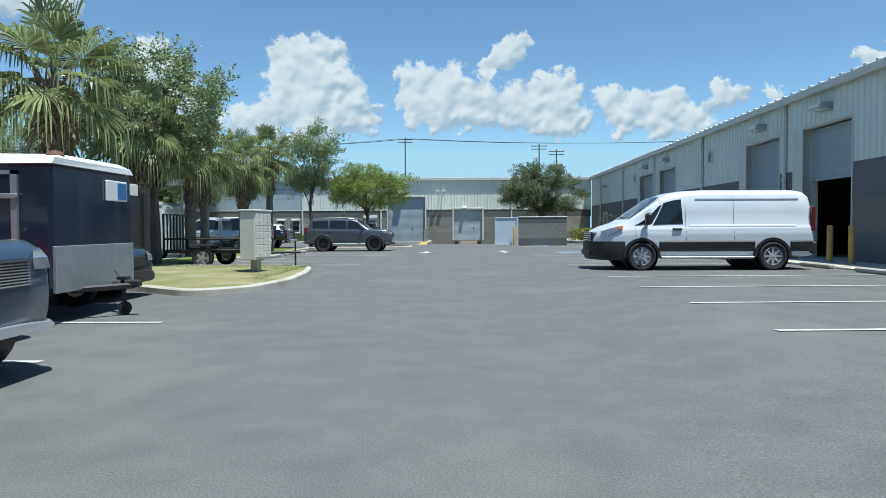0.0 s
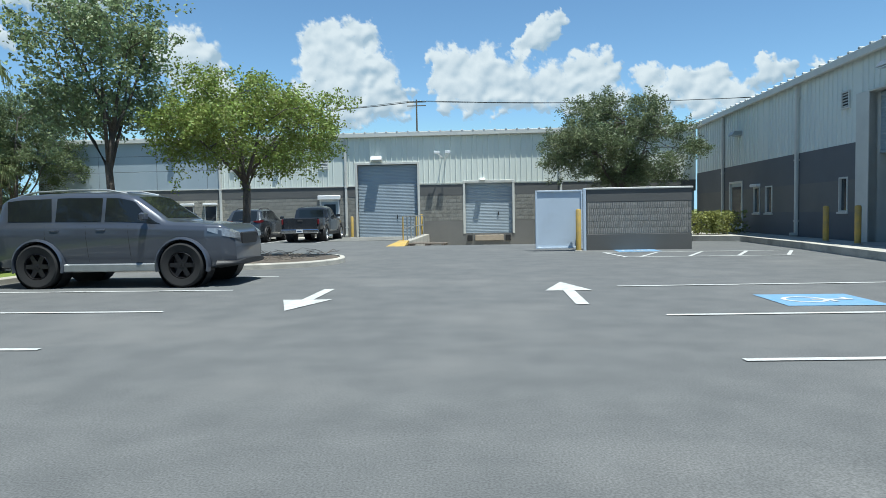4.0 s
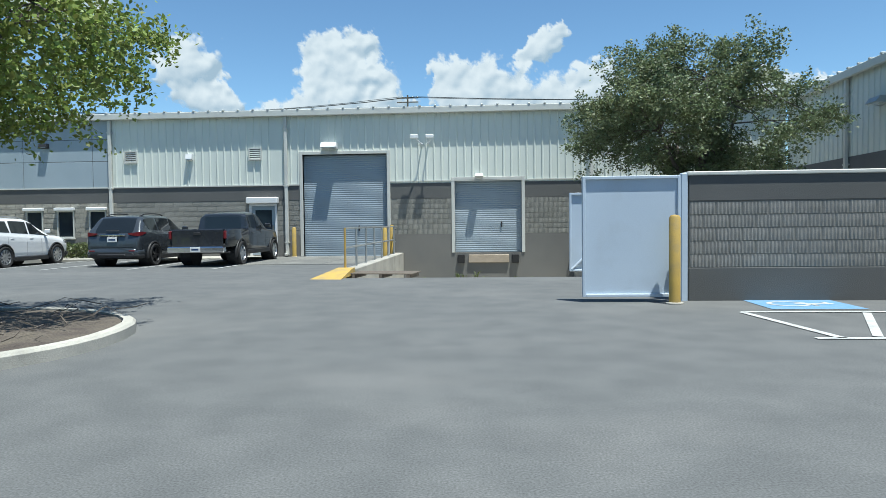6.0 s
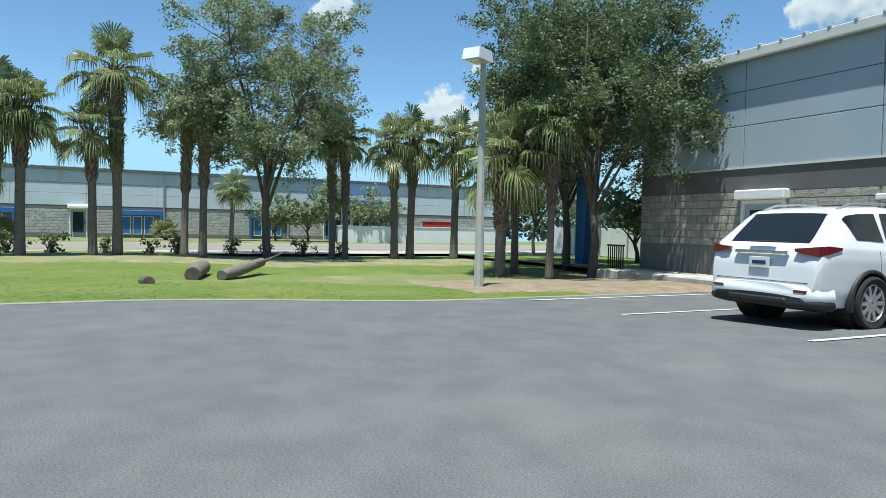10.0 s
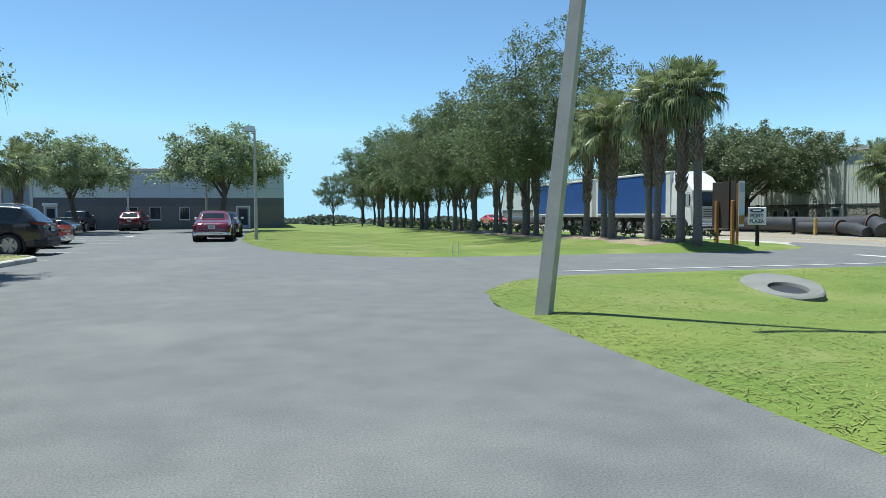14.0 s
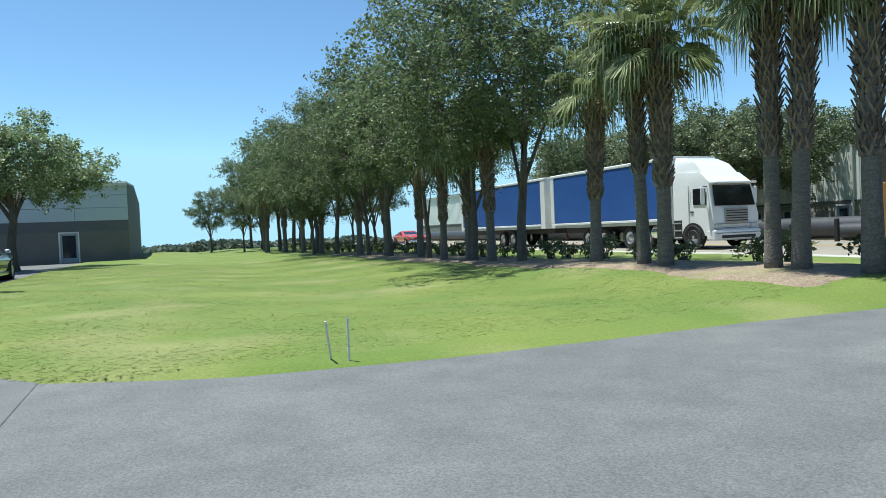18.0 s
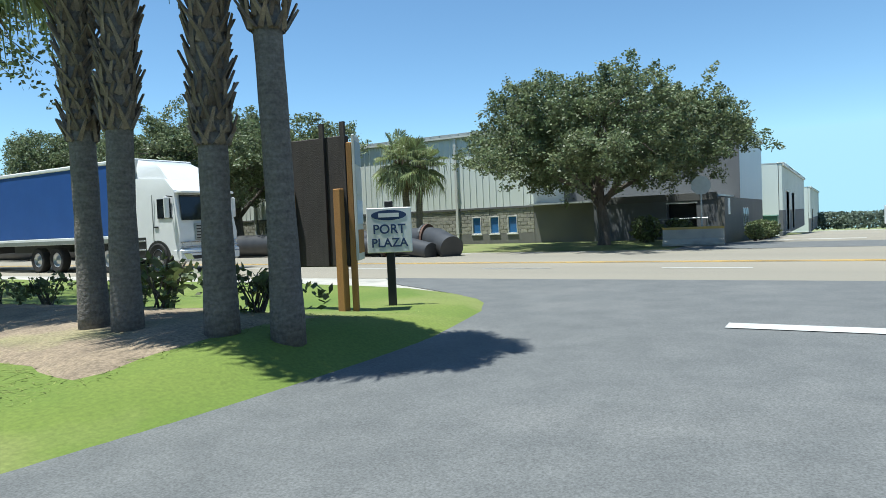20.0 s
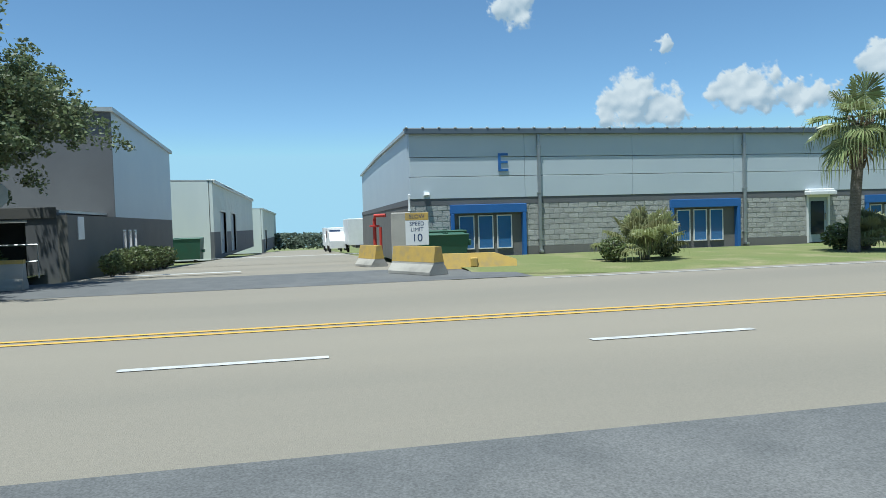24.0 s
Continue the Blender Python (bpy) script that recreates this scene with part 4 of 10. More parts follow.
for u in (-1.55, -0.95):
    cam_h = thing("security_camera")
    cam_h.parent = north
    part("bracket", MB().tube([(u + (0.2 if u < -1.2 else -0.15), 0, 4.45), (u + (0.2 if u < -1.2 else -0.15), -0.25, 4.42), (u, -0.5, 4.6)], 0.03, 8), M_WHITE, cam_h)
    part("housing", MB().box(u - 0.22, -0.62, 4.6, u + 0.1, -0.46, 4.75, 0.02), M_WHITE, cam_h)

# east warehouse: u = 45 - y
east = thing("warehouse", 12.4, 45, 0, -90.9, "long warehouse with pale ribbed steel, charcoal block and open bay doors", "warehouse")
fe = Front(east)
EZ = 0.2
bays = [(24.4 - 2.95, 24.4), (19.7 - 2.95, 19.7), (7.3 - 3.0, 7.3), (2.8 - 3.05, 2.8), (36, 39), (41, 44)]
for a, b in bays:
    fe.hole(a - 0.75, b, EZ, 4.66)
for h in ((-12.3, -10.6, EZ, 2.5), (-9.3, -8.6, 1.05, 2.15), (-8.0, -7.3, 1.05, 2.15), (-2.0, -1.45, 1.1, 2.2)):
    fe.hole(*h)
fe.siding(-17.6, 72, 3.22, 5.85, M_SIDING_W)
fe.band("painted_band", -17.6, 72, 2.1, 3.22, M_CDARK, proud=0.01)
fe.band("painted_block", -17.6, 72, 1.1, 2.1, M_BASEGREY, proud=0.006)
fe.band("painted_base", -17.6, 72, -0.2, 1.1, M_CDARK, proud=0.01)
fe.eave(-17.6, 72, 5.88)
hall_roof(east, -17.6, 72, 24, 5.9, 0.9)
shell(east, -17.6, 72, 24, 5.9, 0.9, M_SIDING_W, M_SIDING_W)
part("floor_slab", MB().box(-17.6, 0.3, 0.0, 72, 23.7, EZ), M_CONCRETE, east)
for i, (a, b) in enumerate(bays):
    part("bay_reveal", MB().box(a - 0.75, -0.03, EZ, a, 0.5, 4.66, 0.01), M_TRIM, east, "wide cream bay reveal")
    fe.rollup(a, b, EZ, 4.6, gap=(2.7 if i in (0, 3) else 0.0), recess=0.3, casing=0.05)
    fe.wall_light((a + b) / 2, 5.0, 0.7, 0.24, 0.5, M_GALV)
for y in (24.8, 33.4, 41.75, 49.95, 58.1):
    fe.downspout(45 - y, EZ + 0.05, 5.65)
for y in (32.6, 46.8):
    fe.vent(45 - y, 45 - y + 0.5, 4.3, 4.85)
fe.pdoor(-12.3, -10.6, EZ + 0.06, 2.5, frame_mat=M_TRIM, shade=False)
for u in (-9.3, -8.0):
    fe.window(u, u + 0.7, 1.05, 2.15, shade=(u < -9))
fe.window(-2.0, -1.45, 1.1, 2.2)
fe.wall_light(-11.0, 4.5, 0.6, 0.22, 0.45, M_GALV)

# opposite warehouse with a letter: u = y
opp = thing("warehouse", -61.4, 0, 0, 90, "pale blue-grey panelled warehouse with blue framed window bays", "warehouse")
fo = Front(opp)
obays = [(30.1, 33.05), (39.1, 42.2), (48.2, 51.2), (57.3, 60.3), (66.4, 69.4)]
odoors = [(45.35, 46.45), (63.0, 64.1)]
for a, b in obays:
    fo.hole(a, b, -0.1, 1.95)
for a, b in odoors:
    fo.hole(a, b, -0.1, 2.0)
for z0, z1 in ((2.2, 3.0), (3.02, 3.72), (3.74, 4.6)):
    for a in np.arange(28.6, 80, 4.45):
        part("wall_panel", MB().box(a, -0.03, z0, min(a + 4.44, 80), 0.25, z1, 0.006), M_EPANEL, opp)
fo.band("painted_band", 28.6, 80, 1.95, 2.2, M_CDARK, proud=0.012)
fo.blocks(28.6, 80, 0.3, 1.95, M_WHITEBLOCKS, M_WHITEBLOCKS, proud=0.012)
fo.band("painted_base", 28.6, 80, -0.3, 0.3, M_BASEGREY, proud=0.02)
fo.eave(28.5, 80, 4.78, over=0.22, material=M_EROOF, fascia=0.2)
hall_roof(opp, 28.5, 80, 22, 4.8, 0.12, M_ROOF)
shell(opp, 28.6, 80, 22, 4.75, 0.12, M_EPANEL, M_EPANEL)
part("side_band", MB().box(28.55, 0.0, -0.3, 28.62, 22, 1.98), M_BASEGREY, opp)
part("side_stripe", MB().box(28.53, 0.0, 1.98, 28.62, 22, 2.2), M_CDARK, opp)
for u in (33.6, 42.4, 51.3, 60.2, 69.0):
    fo.downspout(u, 0.05, 4.6, M_GALV, 0.12)
for a, b in obays:
    w = thing("window_bay")
    w.parent = opp
    for p, q, c, d in ((a, a + 0.14, -0.1, 1.62), (b - 0.14, b, -0.1, 1.62), (a - 0.02, b + 0.02, 1.62, 1.95)):
        part("bay_frame", MB().box(p, -0.1, c, q, 0.25, d, 0.012), M_BLUE, w, "blue steel frame")
    part("bay_wall", MB().box(a + 0.14, 0.12, -0.1, b - 0.14, 0.25, 1.62), M_BASEGREY, w)
    for i in range(3):
        c = a + 0.34 + i * 0.74
        win = thing("window")
        win.parent = w
        for p, q, r, s in ((c, c + 0.04, 0.26, 1.54), (c + 0.56, c + 0.6, 0.26, 1.54), (c + 0.04, c + 0.56, 0.26, 0.3), (c + 0.04, c + 0.56, 1.5, 1.54)):
            part("window_frame", MB().box(p, 0.07, r, q, 0.12, s), M_WHITE, win)
        part("pane", MB().box(c + 0.04, 0.09, 0.3, c + 0.56, 0.1, 1.5), M_BLUEGLASS, win)
for a, b in odoors:
    fo.pdoor(a, b, 0.0, 2.0)
    part("door_hood", MB().box(a - 0.1, -0.35, 2.0, b + 0.1, 0.0, 2.16, 0.02), M_WHITE, opp)
fo.wall_light(29.2, 2.3, 0.2, 0.14, 0.2)


def lettering(body, size, material, parent, m, label="", thick=0.012, name="lettering", bold=0.0):
    cu = bpy.data.curves.new(name, "FONT")
    cu.body, cu.size, cu.extrude, cu.offset, cu.align_x, cu.align_y = body, size, thick, bold, "CENTER", "CENTER"
    tmp = bpy.data.objects.new("tmp", cu)
    me = bpy.data.meshes.new_from_object(tmp)
    bpy.data.objects.remove(tmp)
    ob = new(name, me)
    me.materials.clear()
    me.materials.append(material)
    if parent is not None:
        ob.parent = parent
    ob.matrix_basis = m
    return tagged(ob, label)


lettering("E", 1.0, M_BLUE, opp, pose(32.17, -0.045, 3.48, 90, 0, 0), "blue letter", 0.02)

# long warehouse across the road: u = y
longw = thing("warehouse", -60.4, 0, 0, 90, "long pale steel warehouse with a tan block base", "warehouse")
fl = Front(longw)
lwins = [(4.27, 4.85), (5.37, 5.95), (6.45, 7.03), (-9.2, -8.6), (-10.4, -9.8), (-11.6, -11.0), (-24, -23.4), (-25.4, -24.8)]
for a, b in lwins:
    fl.hole(a, b, 0.55, 1.5)
fl.hole(-5.4, -4.4, 0.05, 1.75)
fl.hole(-60.0, -56.5, 0.05, 4.0)
fl.siding(-80, 8.0, 1.97, 6.1, M_SIDING_W, pitch=0.4, depth=0.03)
fl.blocks(-30, 8.0, 0.55, 1.97, M_BLOCKS, M_BLOCKS, proud=0.015)
fl.band("painted_wall", -80, -30, 0.55, 1.97, M_BASEGREY)
fl.band("painted_base", -80, 8.0, -0.3, 0.55, M_BASEGREY, proud=0.02)
part("painted_wall", MB().box(8.0, 4.57, 1.9, 17.503, 4.6, 5.98), M_CDARK, longw, "charcoal wall set back above the entry")
part("return_wall", MB().box(7.8, 0.25, 1.97, 8.0, 4.85, 6.1), M_SIDING_W, longw)
fl.band("painted_wall", 8.0, 11.5, -0.3, 1.97, M_BASEGREY)
part("eave_strip", MB().box(-80, -0.06, 1.9, 8.0, 0.0, 2.0), M_DARKGREY, longw)
for a, b in lwins:
    fl.window(a, b, 0.55, 1.5, casing=M_TRIM, glass=(M_BLUEGLASS if a > 0 else M_GLASS))
fl.pdoor(-5.4, -4.4, 0.05, 1.75, shade=False)
for u in (-29.0, -20.6, -12.4, -4.2, 3.4):
    fl.downspout(u, 0.1, 6.0, M_TRIM, 0.16)
fl.eave(-80, 8.0, 6.15, over=0.2, fascia=0.2, bolts=True)
fl.rollup(-60.0, -56.5, 0.05, 4.0)
hall_roof(longw, -80, 8.0, 24, 6.2, 0.12)
part("roof", MB().loft([[(7.9, 4.4, 5.98), (17.62, 4.4, 5.98), (17.62, 4.4, 6.14), (7.9, 4.4, 6.14)], [(7.9, 15.9, 5.55), (17.62, 15.9, 5.55), (17.62, 15.9, 5.71), (7.9, 15.9, 5.71)]]), M_ROOF, longw)
part("low_roof", MB().box(8.0, -0.6, 1.97, 17.2, 4.6, 2.05), M_ROOF, longw)
part("wall", MB().loft([[(17.2, 4.6, 1.9), (17.5, 4.6, 1.9), (17.5, 4.6, 5.98), (17.2, 4.6, 5.98)], [(17.2, 15.7, 1.9), (17.5, 15.7, 1.9), (17.5, 15.7, 5.56), (17.2, 15.7, 5.56)]]), M_EPANEL, longw, "pale grey side wall")
part("wall", MB().box(17.2, -0.8, -0.6, 17.5, 15.7, 1.9), M_BASEGREY, longw, "grey block side wall")
part("wall", MB().box(-80, 23.7, -0.6, 8.0, 24.0, 6.1), M_SIDING_W, longw)
part("wall", MB().box(7.7, 15.7, -0.6, 8.0, 23.7, 6.1), M_SIDING_W, longw)
part("wall", MB().box(8.0, 15.4, -0.6, 17.2, 15.7, 5.56), M_SIDING_W, longw)
for i in range(3):
    win = thing("window")
    win.parent = longw
    y = 5.6 + i * 0.85
    part("pane", MB().box(17.5, y, 0.5, 17.53, y + 0.35, 1.35), M_GLASS, win)
    part("window_frame", MB().box(17.5, y - 0.05, 0.45, 17.515, y + 0.4, 1.4), M_WHITE, win)
# projecting entry block at its corner
fb = thing("entry_block")
fb.parent = longw
part("wall", MB().box(11.5, -0.8, 1.75, 17.2, 0.0, 1.97), M_CDARK, fb)
part("wall", MB().box(11.5, -0.8, -0.3, 15.0, -0.5, 1.75), M_CDARK, fb)
part("wall", MB().box(16.3, -0.8, -0.3, 17.2, -0.5, 1.75), M_CDARK, fb)
part("fascia", MB().box(11.5, -0.84, 1.8, 17.2, -0.803, 2.14, 0.006), M_DARKGREY, fb, "dark fascia band")
part("door_leaf", MB().box(15.0, -0.35, -0.1, 16.3, -0.3, 1.75), M_BLACK, fb)
part("door_frame", MB().box(14.95, -0.82, 1.68, 16.35, -0.78, 1.75), M_TRIM, fb)
part("block", MB().box(11.5, -0.78, -0.2, 11.8, 0.0, 1.7), M_BASEGREY, fb)
part("notice_board", MB().box(17.5, 0.1, 1.1, 17.53, 0.7, 1.85), M_WHITE, fb)
part("railing", MB().tube([(14.6, -1.6, 0), (14.6, -1.6, 1.0), (16.9, -1.6, 1.0), (16.9, -1.6, 0)], 0.03, 6).tube([(14.6, -1.6, 0.5), (16.9, -1.6, 0.5)], 0.025, 6), M_GALV, fb)

# south warehouse: u = -x
south = thing("warehouse", 0, -30, 0, 180, "warehouse with pale steel over dark block at the south end", "warehouse")
fs = Front(south)
swins = [(5.3, 6.3), (7.3, 8.3), (9.9, 10.8)]
for a, b in swins:
    fs.hole(a, b, 0.9, 2.1)
fs.hole(15.0, 16.3, 0.02, 2.2)
fs.hole(-1.5, -0.4, 0.02, 2.2)
fs.hole(-4.8, -2.6, 0.02, 4.1)
for z0, z1 in ((2.95, 3.85), (3.87, 4.75), (4.77, 5.6)):
    for a in np.arange(5.6, 19.5, 3.5):
        part("wall_panel", MB().box(a, -0.02, z0, min(a + 3.48, 19.5), 0.25, z1, 0.006), M_EPANEL, south)
fs.siding(-14, 5.58, 2.95, 5.6, M_SIDING_W)
fs.band("painted_band", -14, 19.5, 2.2, 2.95, M_CDARK, proud=0.01)
fs.band("painted_wall", -14, 19.5, -0.3, 2.2, M_BASEGREY)
fs.eave(-14, 19.5, 5.65, material=M_TRIM)
for u in (5.5, -2.4):
    fs.downspout(u, 0.1, 5.5, M_TRIM, 0.18)
for a, b in swins:
    fs.window(a, b, 0.9, 2.1, casing=M_WHITE, lights=2)
fs.pdoor(15.0, 16.3, 0.02, 2.2, shade=False)
fs.pdoor(-1.5, -0.4, 0.02, 2.2)
fs.rollup(-4.8, -2.6, 0.02, 4.1)
hall_roof(south, -14, 19.5, 30, 5.7, 0.9)
shell(south, -14, 19.5, 30, 5.65, 0.9, M_CDARK, M_SIDING_W)


def far_hall(x, y, rz, w, d, z, label, base=M_CDARK, upper=M_SIDING_W, doors=()):
    """A farther warehouse: u from 0 to w."""
    h = thing("warehouse", x, y, fall(x + (8 if rz else 8), y), rz, label, "warehouse")
    f = Front(h)
    for a, b, t in doors:
        f.hole(a, b, 0.0, t)
    f.siding(0, w, 1.9, z, upper, pitch=0.6)
    f.band("wall_base", 0, w, -0.3, 1.9, base)
    f.eave(0, w, z + 0.05, over=0.2)
    hall_roof(h, 0, w, d, z + 0.08, 0.2)
    shell(h, 0, w, d, z, 0.2, upper, upper)
    for a, b, t in doors:
        f.rollup(a, b, 0.02, t)
    return h


# side street: warehouses facing it, u = x reversed on the south side (they look north), u = x on the north side
far_hall(-92, 17.6, 180, 38, 24, 5.9, "second pale steel warehouse along the side street", doors=((4, 8, 3.6), (12, 16, 3.6)))
far_hall(-150, 17.6, 180, 44, 24, 6.9, "third pale steel warehouse along the side street", doors=((5, 9, 3.4),))
far_hall(-134, 33.0, 0, 38, 24, 6.2, "white steel warehouse farther down the side street", base=M_SIDING_W)

# ---- trees and plants ----
def quads_mesh(name, vs, material):
    """A mesh of loose quads from an (n, 4, 3) array."""
    n = len(vs)
    me = bpy.data.meshes.new(name)
    me.vertices.add(4 * n)
    me.vertices.foreach_set("co", np.asarray(vs, np.float32).ravel())
    me.loops.add(4 * n)
    me.loops.foreach_set("vertex_index", np.arange(4 * n, dtype=np.int32))
    me.polygons.add(n)
    me.polygons.foreach_set("loop_start", np.arange(0, 4 * n, 4, dtype=np.int32))
    me.update(calc_edges=True)
    me.materials.append(material)
    return me


def leaf_quads(rng, centres, size, aspect=0.55):
    """Pointed leaves of random turn at the centres."""
    n = len(centres)
    a = rng.normal(size=(n, 3))
    a[:, 2] *= 0.7
    a /= np.linalg.norm(a, axis=1, keepdims=True)
    b = np.cross(a, rng.normal(size=(n, 3)))
    b /= np.linalg.norm(b, axis=1, keepdims=True)
    s = size * rng.uniform(0.6, 1.3, (n, 1))
    c = np.asarray(centres)
    return np.stack([c - a * s, c + b * s * aspect, c + a * s, c - b * s * aspect], 1)


def broad_tree(name, seed, height, trunk_h, spread, leaves, leaf_mat, leaf=0.13, trunk_r=0.17, clumps=34, flat=0.75, spray=0.5, droop=0.0, fork=0.72):
    """A tapered trunk with forking limbs and a crown of leafy sprays. Built at the origin. spray: the twigs' length; droop: how far they hang; fork: the height of the lowest limbs as a share of the trunk."""
    rng = np.random.default_rng(seed)
    e = thing(name)
    wood = MB()
    crown_c = Vector((0, 0, (height + trunk_h) / 2 + 0.1))
    rz = (height - trunk_h) / 2
    tips = []
    k = 0
    while len(tips) < clumps and k < 4000:
        k += 1
        p = rng.normal(size=3)
        p = p / np.linalg.norm(p)
        lump = 0.88 + 0.42 * noise.noise((p[0] * 1.7 + seed, p[1] * 1.7, p[2] * 1.7))
        p = p * lump * rng.uniform(0.12, 1.0) ** 0.42
        if p[2] < -0.62 or any((Vector(p) - o).length < 0.13 for _, o in tips):
            continue
        tips.append((crown_c + Vector((p[0] * spread, p[1] * spread, p[2] * rz * flat * 1.08)), Vector(p)))
    base = [Vector((0, 0, -0.15)), Vector((0, 0, 0.12)), Vector((rng.uniform(-0.08, 0.08), rng.uniform(-0.08, 0.08), trunk_h * 0.5)), Vector((rng.uniform(-0.15, 0.15), rng.uniform(-0.15, 0.15), trunk_h)), Vector((rng.uniform(-0.25, 0.25), rng.uniform(-0.25, 0.25), trunk_h + rz * 0.7))]
    wood.tube(base, [trunk_r * 1.6, trunk_r * 1.15, trunk_r, trunk_r * 0.88, trunk_r * 0.4], 11)
    top = base[3]
    mains = [base[4]]
    for i in range(7):
        a = 2 * math.pi * (i + rng.uniform(-0.3, 0.3)) / 7
        start = base[2].lerp(base[3], rng.uniform(fork, 1.0)) if i % 2 else top.lerp(base[4], rng.uniform(0.0, 0.5))
        end = crown_c + Vector((math.cos(a) * spread * rng.uniform(0.4, 0.62), math.sin(a) * spread * rng.uniform(0.4, 0.62), rng.uniform(-0.2, 0.5) * rz))
        mid = start.lerp(end, 0.45) + Vector((rng.uniform(-.25, .25), rng.uniform(-.25, .25), rng.uniform(-0.05, 0.12) * rz))
        wood.tube([start, start.lerp(mid, 0.5) + Vector((0, 0, 0.05)), mid, end], [trunk_r * 0.55, trunk_r * 0.45, trunk_r * 0.36, trunk_r * 0.16], 7)
        mains += [mid, end, mid.lerp(end, 0.5)]
    for t, _ in tips:
        m = min(mains, key=lambda q: (q - t).length)
        mid = m.lerp(t, 0.5) + Vector((rng.uniform(-.2, .2), rng.uniform(-.2, .2), rng.uniform(-.1, .2)))
        wood.tube([m, mid, t], [trunk_r * 0.17, trunk_r * 0.11, 0.012], 5)
    part("trunk", wood, M_BARK, e, smooth=True)
    pts, per = [], leaves // len(tips)
    r = spread * 1.05 / max(2.2, len(tips) ** 0.40)
    for t, p in tips:
        n_spray = 10
        for q in range(n_spray):
            d = np.array(p) * 0.9 + rng.normal(size=3) * 0.62 + [0, 0, 0.45 - droop]
            d /= np.linalg.norm(d)
            L = spray * rng.uniform(0.45, 1.35)
            start = np.array(t) + rng.normal(size=3) * r * [0.5, 0.5, 0.36]
            m = max(3, int(per / n_spray * rng.uniform(0.6, 1.4)))
            u = rng.uniform(0, 1, (m, 1)) ** 0.8
            w = 0.05 + 0.20 * spray * (1 - u * 0.8)
            pts.append(start + d * L * u + rng.normal(size=(m, 3)) * w * [1, 1, 0.8] - np.array([0, 0, 1.0]) * (0.12 + droop) * L * u * u)
    pts = np.concatenate(pts)
    pts = pts[pts[:, 2] > trunk_h * 0.62]
    part("crown", quads_mesh("crown", leaf_quads(rng, pts, leaf), leaf_mat), None, e)
    return e


def fan_frond(rng, origin, az, el, stem, blade, quads, droop, n=30, costa=0.14):
    """A fan palm leaf: an arching stalk, and folded blades that spread from it and hang at the tips."""
    d = np.array([math.cos(az) * math.cos(el), math.sin(az) * math.cos(el), math.sin(el)])
    side = np.array([-math.sin(az), math.cos(az), 0.0])
    o, down = np.array(origin), np.array([0, 0, -1.0])
    sag = 0.16 * stem * max(0.15, math.cos(el))
    mid, hub = o + d * stem * 0.55 + down * sag * 0.35, o + d * stem + down * sag
    d = hub - mid
    d /= np.linalg.norm(d)
    up = np.cross(d, side)
    up = up if up[2] > 0 else -up
    w = 0.022
    quads.append([o - side * w * 1.6, o + side * w * 1.6, mid + side * w, mid - side * w])
    quads.append([mid - side * w, mid + side * w, hub + side * w * 0.5, hub - side * w * 0.5])
    for i in range(n):
        a = math.radians(-128 + 256 * i / (n - 1)) + rng.uniform(-0.03, 0.03)
        v = d * math.cos(a) + side * math.sin(a) + up * (0.30 * abs(math.sin(a)) + 0.05)
        v /= np.linalg.norm(v)
        t = np.cross(v, up)
        t /= max(1e-6, np.linalg.norm(t))
        L = blade * (0.66 + 0.34 * math.cos(a * 0.7)) * rng.uniform(0.88, 1.1)
        root = hub + d * costa * blade * max(0.0, math.cos(a))
        p1 = root + v * L * 0.52 + down * droop * L * 0.10
        p2 = root + v * L * 0.80 + down * droop * L * rng.uniform(0.26, 0.52)
        tip = root + v * L * (0.99 - 0.16 * droop) + down * droop * L * rng.uniform(0.7, 1.45)
        ww = 0.026
        quads.append([root, p1 + t * ww, p2 + t * ww * 0.7, p2 - t * ww * 0.7])
        quads.append([root, p1 + t * ww * 0.2, p2 - t * ww * 0.7, p1 - t * ww])
        quads.append([p2 + t * ww * 0.7, tip + t * 0.004, tip - t * 0.004, p2 - t * ww * 0.7])


